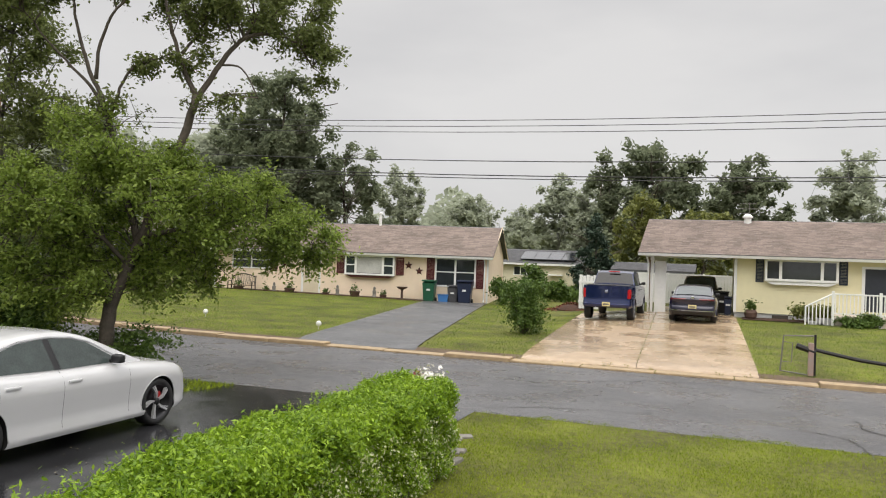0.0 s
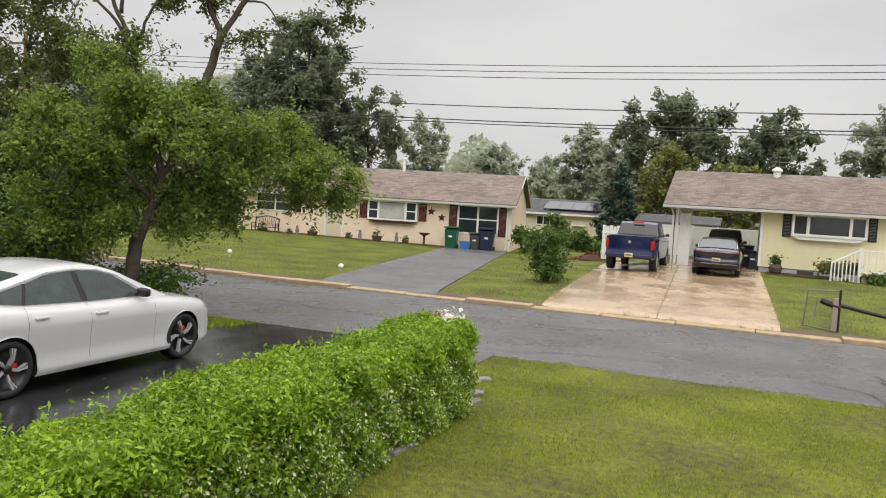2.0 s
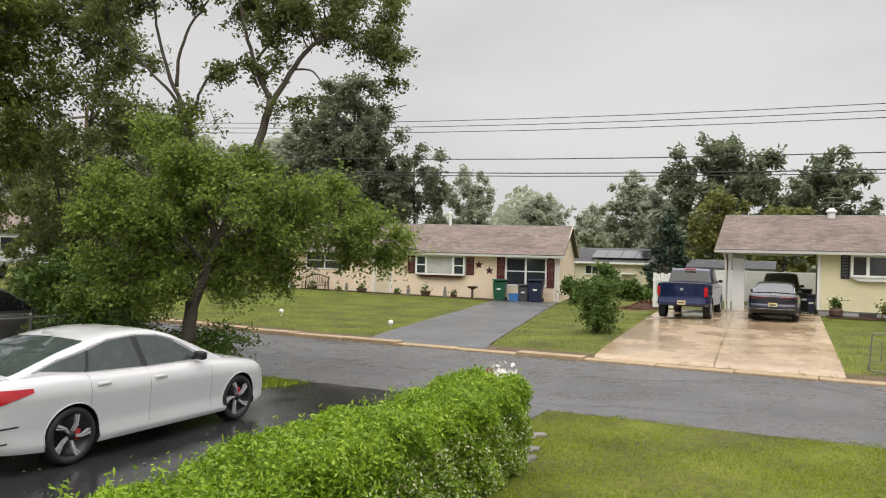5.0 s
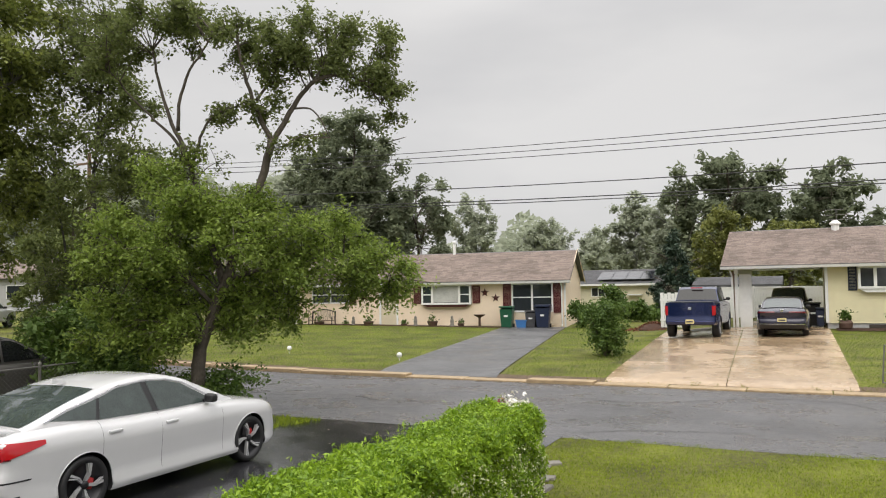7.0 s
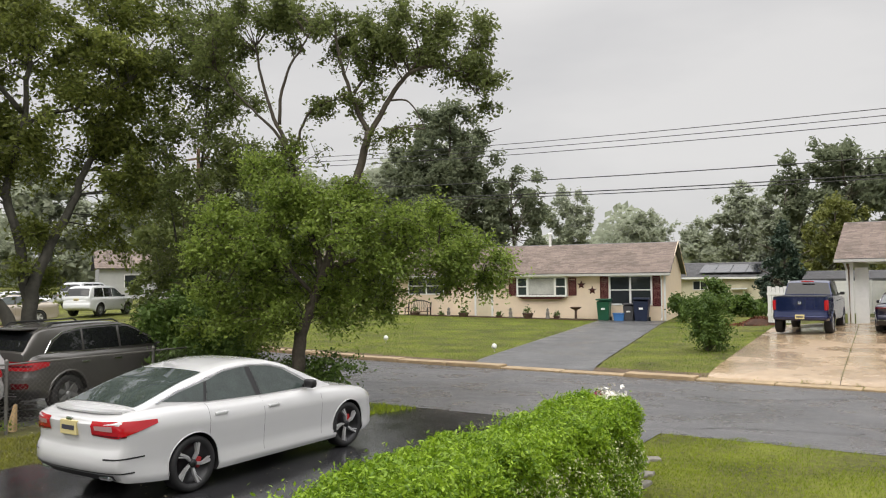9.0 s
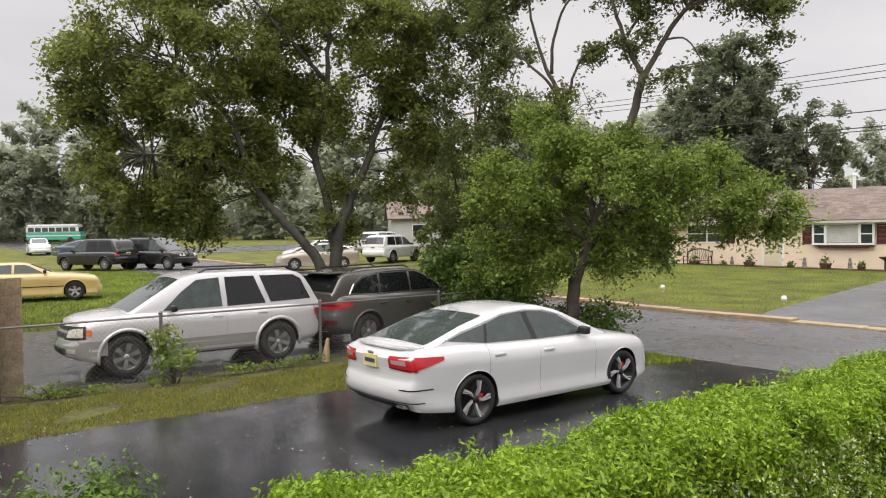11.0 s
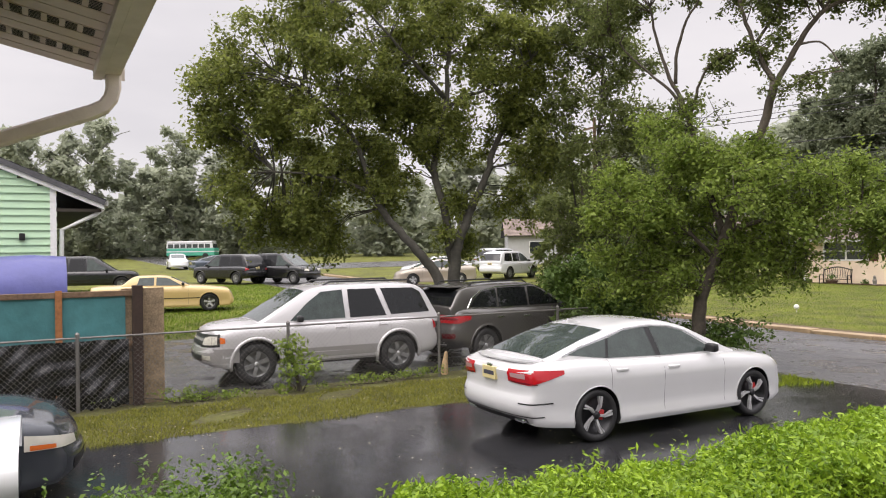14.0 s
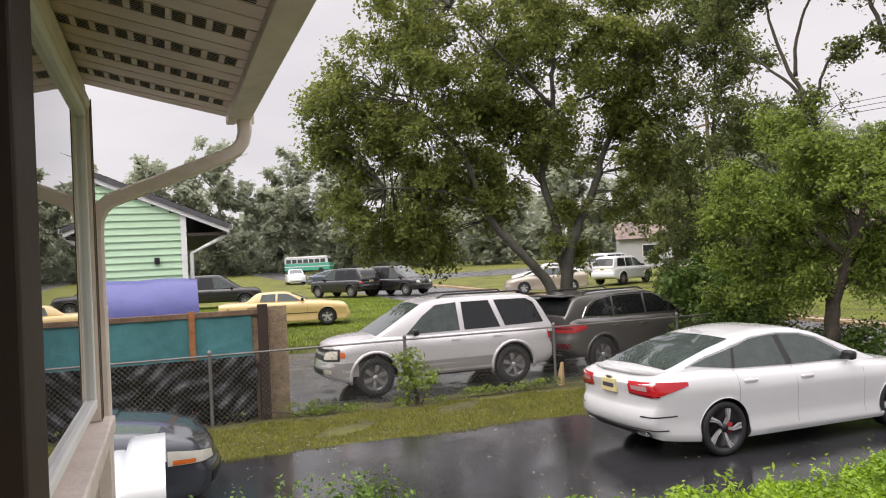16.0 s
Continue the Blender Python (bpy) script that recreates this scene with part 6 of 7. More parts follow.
# the sloping soffit: boards, with a row of slots in every third
slope = math.atan2(0.13, 0.58)
sof = Matrix.Translation((-5.0, 0, 3.30)) @ Matrix.Rotation(slope, 4, "X")
board_me = None
for k in range(82):
    x = k * 0.1
    if k:
        o = new("soffit_board", board_me)
        o.parent = own
        o.location = (x, 0, 0)
        continue
    bm = bmesh.new()
    v = [bm.verts.new(sof @ Vector(p)) for p in ((x + 0.003, 0, 0.0), (x + 0.094, 0, 0.0), (x + 0.094, -0.58, 0.0), (x + 0.003, -0.58, 0.0), (x + 0.003, 0, 0.012), (x + 0.094, 0, 0.012), (x + 0.094, -0.58, 0.012), (x + 0.003, -0.58, 0.012))]
    for q in ((3, 2, 1, 0), (4, 5, 6, 7), (0, 1, 5, 4), (2, 3, 7, 6), (1, 2, 6, 5), (3, 0, 4, 7)):
        bm.faces.new([v[i] for i in q])
    board_me = part("soffit_board", bm, M_SOFF, own).data
# dark backing, its colour gives the shade between the boards
part("soffit_back", box(bmesh.new(), 0, 8.2, -0.58, 0, 0.014, 0.03, m=sof), M_RECESS, own)
# slots are not cut: dark quads on the boards carry the holes' shade
vent_me = None
for k in range(1, 82, 3):
    if vent_me:
        o = new("soffit_vent", vent_me)
        o.parent, o.location = own, ((k - 1) * 0.1, 0, 0)
        continue
    bm = bmesh.new()
    for j in range(10):
        for s_ in range(6):
            x, y = k * 0.1 + 0.006 + s_ * 0.0145, -0.55 + j * 0.054
            b = [bm.verts.new(sof @ Vector(p)) for p in ((x, y, -0.0015), (x + 0.0105, y, -0.0015), (x + 0.0105, y + 0.036, -0.0015), (x, y + 0.036, -0.0015))]
            bm.faces.new(b[::-1])
    vent_me = part("soffit_vent", bm, M_RECESS, own, "row of dark vent slots").data
fz = 3.30 - 0.13
part("fascia", bx(-5.0, 3.2, -0.60, -0.565, fz - 0.03, fz + 0.12, 0.004), M_DIRTYW, own)
bm = bmesh.new()
prism(bm, [(0, 0), (-0.06, 0.0), (-0.095, 0.11), (-0.083, 0.11), (-0.05, 0.012), (-0.012, 0.012), (-0.012, 0.1), (0, 0.1)], 8.22)
bm.transform(Matrix.Translation((3.22, -0.60, fz - 0.02)) @ Matrix.Rotation(radians(90), 4, "Z"))
part("gutter", bm, M_DIRTYW, own)
part("gutter_end", bx(3.222, 3.23, -0.685, -0.605, fz - 0.02, fz + 0.1), M_DIRTYW, own)
part("frieze", bx(-5.0, 3.2, -0.03, -0.021, 3.2, 3.285, 0.003), M_DIRTYW, own)
shingled("roof", own, -5.0, 3.25, -0.65, fz + 0.1, 4.0, fz + 1.3, M_SHING, 21)


def ribbed(bm, pts, w, d):
    """A rectangular spout through the points, its corners a little rounded."""
    pts = [Vector(p) for p in pts]
    rings = []
    for i, p in enumerate(pts):
        t = (pts[min(i + 1, len(pts) - 1)] - pts[max(i - 1, 0)]).normalized()
        a = Vector((1, 0, 0))
        b = t.cross(a).normalized()
        rings.append([bm.verts.new(p + a * (w / 2 * q[0]) + b * (d / 2 * q[1])) for q in ((-1, -.7), (-.7, -1), (.7, -1), (1, -.7), (1, .7), (.7, 1), (-.7, 1), (-1, .7))])
    for a, b in zip(rings, rings[1:]):
        for k in range(8):
            bm.faces.new((a[k], a[(k + 1) % 8], b[(k + 1) % 8], b[k]))
    bm.faces.new(rings[0][::-1])
    bm.faces.new(rings[-1])
    return bm


gy_ = -0.635
sx = 3.15
curve = [(sx, gy_, fz + 0.0), (sx, gy_, fz - 0.07), (sx, gy_ + 0.01, fz - 0.11), (sx, gy_ + 0.035, fz - 0.145), (sx, gy_ + 0.08, fz - 0.17)]
curve += [(sx, -0.16, fz - 0.325), (sx, -0.11, fz - 0.345), (sx, -0.075, fz - 0.375), (sx, -0.055, fz - 0.42), (sx, -0.05, fz - 0.48), (sx, -0.05, fz - 0.78)]
part("downspout", ribbed(bmesh.new(), curve, 0.062, 0.056), M_DIRTYW, own, "weathered white aluminium downspout")
part("downspout", ribbed(bmesh.new(), [(sx, -0.05, fz - 0.76), (sx, -0.05, 0.25), (sx, -0.1, 0.12), (sx, -0.3, 0.06)], 0.07, 0.062), M_DIRTYW, own, "weathered white aluminium downspout")
win = window(own, 1.42, 2.92, 2.05, 3.14, bars=(), rails=(), frame_w=0.035, glass=M_PANE, out=0.03)
# dark gaps in the casing are two coloured strips laid on its face
part("casing_gap", bx(2.925, 2.95, -0.064, -0.061, 2.0, 3.15), mat("tan gap strip", (0.16, 0.10, 0.06), 0.6, var=0.3, scale=30), own)
part("casing_gap", bx(2.985, 3.0, -0.064, -0.061, 2.0, 3.19), M_RECESS, own)
for q in ((2.92, 3.02, 2.0, 3.19), (1.32, 1.42, 2.0, 3.19), (1.42, 2.92, 3.14, 3.19)):
    part("window_casing", bx(q[0], q[1], -0.06, 0.03, q[2], q[3], 0.006), M_DIRTYW, own)
part("window_ledge", bx(1.29, 3.05, -0.1, 0.03, 1.94, 1.998, 0.008), M_DIRTYW, own)

# ---- hedge, shrubs and flowers ----
def hedge():
    h = thing("hedge", (-3.45, 1.1, 0.0), "dense bright green clipped hedge between drive and lawn", "hedge")
    rng = np.random.default_rng(12)
    L, n = 7.75, 130000
    y = rng.uniform(0, L, n)
    pick = rng.uniform(0, 1, n)
    prof = 0.56 + 0.05 * np.sin(y * 2.1) + 0.03 * np.sin(y * 5.3 + 1)
    top = 1.03 + 0.045 * np.sin(y * 1.7 + 1) + 0.03 * np.sin(y * 4.4)
    u = rng.uniform(-1, 1, n)
    dep = rng.uniform(0.0, 0.16, n)
    on_top, right = pick < 0.45, pick < 0.82
    zn = rng.uniform(0.02, 1.0, n)
    x = np.where(on_top, u * prof, np.where(right, 1.0, -1.0) * (prof * (1 - 0.22 * zn ** 8) - dep))
    z = np.where(on_top, top * (1 - 0.16 * np.abs(u) ** 6) - dep, top * zn)
    x += 0.03 * np.sin(y * 9 + z * 11) + 0.02 * np.sin(y * 23 - z * 17)
    z += np.where(on_top, 0.03 * np.sin(y * 8 + x * 9) + 0.02 * np.sin(y * 19 + x * 15), 0)
    end = np.clip(np.minimum(y, L - y) / 0.3, 0, 1) ** 0.4
    x *= end
    z = np.maximum(0.03, z * (0.85 + 0.15 * end))
    c = np.stack([x, y, z], 1) + rng.normal(0, 0.014, (n, 3))
    nrm = np.stack([np.where(on_top, 0, np.where(right, 1.0, -1.0)), 0.5 * np.sign(y - L / 2) * (end < 0.9), np.where(on_top, 1.0, 0.35)], 1)
    v, f = leaf_arrays(rng, c, nrm, 0.0195, 0.72, 2.6)
    mesh_np("leaves", v, f, L_HEDGE, h)
    k = (c[:, 0] > 0.3) & (c[:, 2] < 0.75) & (rng.uniform(0, 1, n) < 0.22)
    c2 = c[k] + np.array([0.02, 0, 0])
    mesh_np("pale_leaves", *leaf_arrays(rng, c2, nrm[k], 0.019, 0.7), L_HEDGEV, h)
    # sprigs that stand out of the top
    m_ = 420
    ys_ = rng.uniform(0.1, L - 0.1, m_)
    base = np.stack([rng.uniform(-0.4, 0.4, m_), ys_, np.full(m_, 0.98)], 1)
    lean = rng.normal(0, 0.35, (m_, 3)) * (1, 1, 0) + (0, 0, 1)
    tall = rng.uniform(0.4, 1.3, (m_, 1))
    pts = np.concatenate([base + lean * tall * (0.02 + 0.016 * q) + rng.normal(0, 0.012, (m_, 3)) for q in range(8)])
    mesh_np("sprig_growth", *leaf_arrays(rng, pts, np.tile((0, 0, 1.0), (len(pts), 1)), 0.017, 0.9, 2.6), L_HEDGE, h)
    bm = bmesh.new()
    rr = random.Random(3)
    for q in range(26):
        y0 = 0.15 + q * 0.29
        for _ in range(3):
            tube(bm, [(rr.uniform(-.1, .1), y0, 0), (rr.uniform(-.25, .25), y0 + rr.uniform(-.15, .15), .5), (rr.uniform(-.4, .4), y0 + rr.uniform(-.2, .2), .85)], [.014, .01, .004], 5)
    part("stems", bm, M_BARK, h)
    # near-black box behind the leaves: the hedge's inner shade as a colour
    part("shade_core", bx(-0.36, 0.36, 0.3, L - 0.3, 0.05, 0.72, 0.1), mat("hedge shade", (0.012, 0.02, 0.006), 0.95), h)
    return h


hedge()


def blob_bush(name, at, rx, ry, rz, n, leaf, material, label, seed, category="shrub", lumps=7, stem=True):
    """A shrub: stems that fork from the foot, and leafy twigs that spread from uneven lumps."""
    b = thing(name, at, label, category)
    rng = np.random.default_rng(seed)
    o = np.clip(rng.normal(0, 0.42, (lumps, 3)), -0.8, 0.8) * (rx, ry, rz * 0.95) + (0, 0, rz * 0.85)
    o[:, 2] = np.abs(o[:, 2])
    per = 14
    m = max(lumps, n // per)
    which = rng.integers(0, lumps, m)
    d = rng.normal(0, 1, (m, 3)) + (0, 0, 0.35)
    d /= np.linalg.norm(d, axis=1, keepdims=True)
    r = rng.uniform(0.25, 0.62, (m, 1)) * (rx, ry, rz)
    ta, tb = o[which] + d * r * 0.25, o[which] + d * r * 1.15
    i = np.repeat(np.arange(m), per)
    u = rng.uniform(0.1, 1.05, (m * per, 1))
    p = ta[i] + (tb - ta)[i] * u + rng.normal(0, 1, (m * per, 3)) * leaf * 0.9
    k = p[:, 2] > 0.02
    mesh_np("leaves", *leaf_arrays(rng, p[k], d[i][k] + (0, 0, 0.4), leaf, 0.8, 1.9), material, b)
    if stem:
        bm = bmesh.new()
        for q in o:
            tube(bm, [(q[0] * .1, q[1] * .1, -0.03), (q[0] * .5, q[1] * .5, q[2] * .55), tuple(q)], [.012 + .01 * rz, .008 + .006 * rz, .005], 5)
        part("stems", bm, M_BARK, b)
    return b


blob_bush("shrub", (-4.4, 0.0, 0.0), 0.6, 0.85, 0.63, 46000, 0.021, L_BOX, "dark green box shrub by the house corner", 31, lumps=16)
blob_bush("shrub", (-2.9, 0.35, 0.0), 0.5, 0.4, 0.36, 5000, 0.028, L_BOX, "dark green box shrub below the eave", 32)
blob_bush("shrub", (-6.1, 24.6, gz(-6, 24.6)), 0.85, 0.85, 0.95, 11000, 0.045, L_BUSH, "round green shrub in the lawn across the street", 33, lumps=26)
blob_bush("shrub", (-9.6, 40.6, 0.25), 1.0, 0.8, 1.1, 4000, 0.1, L_BUSH, "tall leafy shrub beside the peach house", 34)
blob_bush("shrub", (-10.9, 38.9, 0.25), 0.6, 0.5, 0.8, 2200, 0.09, L_BUSH, "leafy shrub at the peach house corner", 35)
blob_bush("shrub", (-9.0, 46, 0.25), 1.6, 0.8, 0.6, 2500, 0.12, L_BUSH, "low shrubs behind the lawn", 36)
blob_bush("shrub", (3.7, 35.2, 0.4), 0.75, 0.5, 0.45, 2500, 0.07, L_YEL, "low yellow green shrub in the mulch bed", 37)
blob_bush("shrub", (5.2, 33.9, 0.4), 0.9, 0.4, 0.3, 2000, 0.06, L_BUSH, "low flowering shrubs before the porch", 38)
blob_bush("bush", (-10.9, 10.9, 0.0), 1.7, 0.9, 0.56, 14000, 0.042, L_BUSH, "rambling dark green bush at the end of the fence", 39, lumps=14)
blob_bush("bush", (-15.3, 14.0 - 2.2, 0.0), 1.5, 1.0, 1.45, 18000, 0.05, L_BUSH, "tall dark rambling bush near the road", 46, lumps=16)
blob_bush("bush", (-12.7, 10.7, 0.0), 1.3, 0.9, 1.25, 19000, 0.048, L_BUSH, "tall rambling bush against the fence", 40, lumps=12)
blob_bush("bush", (-13.5, 11.2, 0.0), 0.5, 1.3, 1.15, 8000, 0.065, L_BUSH, "dark leafy growth along the fence by the SUV", 47, lumps=14)
blob_bush("weed_bush", (-13.0, 3.75, 0.0), 0.34, 0.5, 0.66, 620, 0.05, L_T2, "bright green sapling growing through the fence", 41)
blob_bush("weeds", (-13.05, 5.6, 0.0), 0.25, 1.6, 0.13, 900, 0.03, L_T2, "low weeds along the foot of the fence", 42)
blob_bush("weeds", (-13.0, 1.9, 0.0), 0.22, 1.2, 0.13, 700, 0.03, L_T2, "low weeds along the foot of the fence", 43)
blob_bush("flowers", (-3.35, 8.85, 0.55), 0.3, 0.25, 0.4, 300, 0.03, M_PETALW, "white and pink flowers at the hedge's end", 44, "flowers")
blob_bush("flowers", (-3.4, 8.8, 0.68), 0.26, 0.2, 0.36, 130, 0.034, M_PINK, "pink flowers at the hedge's end", 45, "flowers")

rs = random.Random(8)
for k in range(16):
    x, y = -3.45 + rs.uniform(-0.3, 0.35), 9.35 + rs.uniform(-0.2, 0.9)
    bm = bx(-.1, .1, -.07, .07, 0, .055, .02)
    o = ob_from("edging_stone", bm, M_STONE)
    o.matrix_world = pose(x, y, -0.02, rs.uniform(-8, 8), rs.uniform(-8, 8), rs.uniform(0, 180))
    tagged(o, "rough grey edging stone at the hedge's end", "stone", group="edging stones")
for k in range(14):
    bm = bx(-.24, .24, -.05, .05, 0, .09, .02)
    o = ob_from("edging_stone", bm, M_STONE)
    o.matrix_world = pose(-3.0 + rs.uniform(-.02, .02), 2.0 + k * 0.52, -0.05, 0, 0, 90 + rs.uniform(-4, 4))
    tagged(o, "low grey edging block along the hedge", "stone", group="hedge edging blocks")


# ---- fence and tarpaulins ----
FX = -13.05
fence = thing("chain_link_fence", (FX, 0, 0), "galvanised chain-link fence with rust along its foot", "fence")
posts_y = [-5.3, -2.5, 0.2, 3.55, 6.55, 9.4]
for y in posts_y:
    bm = tube(bmesh.new(), [(0, y, -0.05), (0, y, 1.2)], 0.028, 8)
    lathe(bm, [(0.034, 1.18), (0.036, 1.22), (0.015, 1.25)], 8, (0, y, 0))
    part("post", bm, M_GALV, fence)
part("top_rail", tube(bmesh.new(), [(0, -6.5, 1.16), (0, 10.2, 1.16)], 0.017, 8), M_GALV, fence)
ws, wf = [], []
step, r_, zt = 0.085, 0.0019, 1.14


def strip(p, q):
    d = np.array(q) - np.array(p)
    s_ = np.cross(d, (1, 0, 0))
    s_ = s_ / np.linalg.norm(s_) * r_
    o = np.array((r_, 0, 0))
    i = len(ws)
    for base in (np.array(p), np.array(q)):
        ws.extend([base + s_, base + o, base - s_, base - o])
    for k in range(4):
        wf.append((i + k, i + (k + 1) % 4, i + 4 + (k + 1) % 4, i + 4 + k))


y = -6.5 - zt
while y < 10.2:
    for sg in (1, -1):
        y0_, z0_, y1_, z1_ = y, (0.03 if sg > 0 else zt), y + (zt - 0.03), (zt if sg > 0 else 0.03)
        if y0_ < -6.5:
            t = (-6.5 - y0_) / (y1_ - y0_)
            y0_, z0_ = -6.5, z0_ + (z1_ - z0_) * t
        if y1_ > 10.2:
            t = (10.2 - y0_) / (y1_ - y0_)
            y1_, z1_ = 10.2, z0_ + (z1_ - z0_) * t
        if y1_ > y0_ + 0.01:
            strip((0.026, y0_, z0_), (0.026, y1_, z1_))
    y += step
mesh_np("mesh", np.array(ws), np.array(wf), M_GALV, fence)

screen = thing("tarp_screen", (-13.3, -7.0, 0), "timber frame hung with teal canvas beside the fence", "screen")
for z in (1.78, 0.95):
    part("rail", bx(-.05, .05, 0, 8.05, z, z + .09, .008), M_WOOD, screen)
for y in (0.05, 2.2, 4.55, 6.9):
    part("stud", bx(.03, .075, y, y + .1, 0, 1.9, .006), M_WOODO, screen)
part("end_post", bx(-.02, .13, 8.02, 8.18, 0, 1.95, .01), mat("dark creosoted post", (0.035, 0.02, 0.014), 0.8, var=0.3, scale=20), screen)
part("end_board", bx(-.04, -.015, 7.86, 8.52, 0.0, 1.9, .004), M_OSB, screen)


def cloth(y0, y1, z0, z1, x, wave, seed, n=40, m=20):
    rng = np.random.default_rng(seed)
    ph = rng.uniform(0, 6, 6)
    yy, zz = np.meshgrid(np.linspace(y0, y1, n), np.linspace(z0, z1, m))
    xx = x + wave * (np.sin(yy * 7 + ph[0] + zz * 2) + 0.6 * np.sin(yy * 17 + ph[1] - zz * 5) + 0.5 * np.sin(zz * 9 + yy * 4 + ph[2]) + 0.35 * np.sin(zz * 23 - yy * 13 + ph[3] + 2 * np.sin(yy * 5)))
    edge = (np.abs(zz - z0) < 1e-6) * rng.normal(0, 0.02, zz.shape)
    i = np.arange(n * m).reshape(m, n)
    return np.stack([xx, yy, zz + edge], -1).reshape(-1, 3), np.stack([i[:-1, :-1], i[:-1, 1:], i[1:, 1:], i[1:, :-1]], -1).reshape(-1, 4)


for y0_, y1_, sd in ((0.1, 2.2, 1), (2.28, 4.55, 2), (4.63, 6.9, 3), (6.98, 7.92, 4)):
    o = mesh_np("canvas", *cloth(y0_, y1_, 0.9, 1.8, 0.02, 0.006, sd), M_TEAL, screen)
    o.data.shade_smooth()
tarp = mesh_np("ground_sheet", *cloth(-6.4, 0.95, 0.02, 1.1, -13.15, 0.036, 9, 260, 50), M_TARPK)
tarp.data.shade_smooth()
tagged(tarp, "wrinkled black fabric sheet hung behind the chain fence", "sheet")
cone = thing("wood_wedge", (-13.25, 6.75, 0.0), "pale timber stake leaning at the fence foot", "stake")
part("stake", tube(bmesh.new(), [(0, 0, 0), (0.02, 0.05, 0.45)], [.09, .03], 6), mat("raw timber", (0.5, 0.34, 0.18), 0.7, scale=20), cone)
# blue tarpaulin over a rounded load behind the screen
tb_ = thing("covered_load", (-14.6, -1.0, 0.0), "rounded load under a blue tarpaulin behind the screen", "tarpaulin")
bm = bmesh.new()
rings = []
for k in range(15):
    y = -6.0 + 7.1 * k / 14
    s_ = 1 - 0.05 * (k == 14) - 0.03 * (k % 3 == 0)
    rings.append([bm.verts.new((math.cos(a) * 0.75 * s_, y, 1.75 + math.sin(a) * 0.72 * s_ if 0 <= a <= math.pi else 0.6)) for a in [q * math.pi / 12 for q in range(13)]])
for a, b in zip(rings, rings[1:]):
    for k in range(12):
        bm.faces.new((a[k], a[k + 1], b[k + 1], b[k]))
bm.faces.new(rings[0])
bm.faces.new(rings[-1][::-1])
part("cover", bm, M_TARPB, tb_, smooth=True).data.set_sharp_from_angle(angle=radians(50))
part("trestle", bx(-.7, .7, -5.8, .95, 0, 1.74, .02), M_WOOD, tb_)

# green neighbour house, its gable towards us
green = new("house")
green.matrix_world = pose(-16.3, 0.0, 0.0)
tagged(green, "pale green vinyl-sided neighbour house with white trim", "house")


def gable_g(z):
    if z <= 3.72:
        return 0.0, 9.0
    d = (z - 3.72) / 0.42
    return d, 9.0 - d


gm = Matrix.Rotation(radians(90), 4, "Z") @ Matrix.Translation((-9.0, 0, 0))
siding("wall", 9.0, 0.0, 5.6, [], M_SID3, green, gm, course=0.14, top=gable_g, lip=0.035, split=True)
siding("wall", 10.0, 0.0, 3.72, [], M_SID3, green, Matrix.Translation((-0.16, 0, 0)) @ Matrix.Rotation(radians(180), 4, "Z"), course=0.19)
part("corner_trim", bx(-0.0, 0.035, -0.1, 0.01, 0, 3.75), M_WHITE, green)
for s_ in (0, 1):
    bm = bmesh.new()
    prism(bm, [(0, 0), (5.35, 2.25), (5.35, 2.43), (0, 0.18)] if not s_ else [(0, 0.18), (-5.35, 2.43), (-5.35, 2.25), (0, 0)], 0.1)
    bm.transform(Matrix.Translation((0.1, 0.85 if s_ else -9.85, 3.34)) @ Matrix.Rotation(radians(90), 4, "Z"))
    part("rake_board", bm, M_WHITE, green)
shingled("roof", green, -10, 0.14, 0.88, 3.52, -4.5, 5.8, M_SHINGD, 23)
# near-black soffit: the shade under the eave is in its colour
part("soffit", bx(-10, 0.0, 0.02, 0.8, 3.3, 3.36), M_RECESS, green)
gutter(green, -10, 0.1, 0.92, 3.42)
part("downspout", tube(bmesh.new(), [(-0.1, 0.85, 3.38), (-0.1, 0.7, 3.25), (-0.1, 0.1, 2.95), (-0.1, 0.06, 0.2)], 0.045, 6), M_WHITE, green)
part("wall_lamp", bx(0.0, 0.1, -0.62, -0.52, 2.75, 2.88, .01), M_IRON, green)
railing = thing("iron_railing", (-24, 1.6, gz(-24, 1)), "black iron railing beyond the green house", "railing")
part("top_rail", bx(-4, 4, -.02, .02, 1.0, 1.04), M_IRON, railing)
for k in range(41):
    part("baluster", bx(-4 + k * .2, -3.98 + k * .2, -.01, .01, 0, 1.0), M_IRON, railing)

# houses beyond the trees
for x, y, w, turn, m_ in ((-62, 40, 14, 60, M_SIDG), (-56, 48, 12, 45, M_SIDG)):
    hs = new("house")
    hs.matrix_world = pose(x, y, gz(x, y), 0, 0, turn)
    tagged(hs, "pale house far off behind the trees", "house", group="far houses")
    siding("wall", w, 0, 2.8, [(2, 3.4, 1, 2.2), (6, 7.6, 1, 2.2)], m_, hs, course=0.2)
    siding("wall", 7, 0, 2.8, [], m_, hs, Matrix.Translation((w, 0, 0)) @ Matrix.Rotation(radians(90), 4, "Z"), course=0.2)
    siding("wall", 7, 0, 2.8, [], m_, hs, Matrix.Translation((0, 7, 0)) @ Matrix.Rotation(radians(-90), 4, "Z"), course=0.2)
    window(hs, 2, 3.4, 1, 2.2)
    window(hs, 6, 7.6, 1, 2.2)
    shingled("roof", hs, -.4, w + .4, -.4, 2.75, 3.5, 4.5, M_SHING, 31, course=0.35)
    shingled("roof", hs, -.4, w + .4, 7.4, 2.75, 3.5, 4.5, M_SHING, 32, course=0.35)


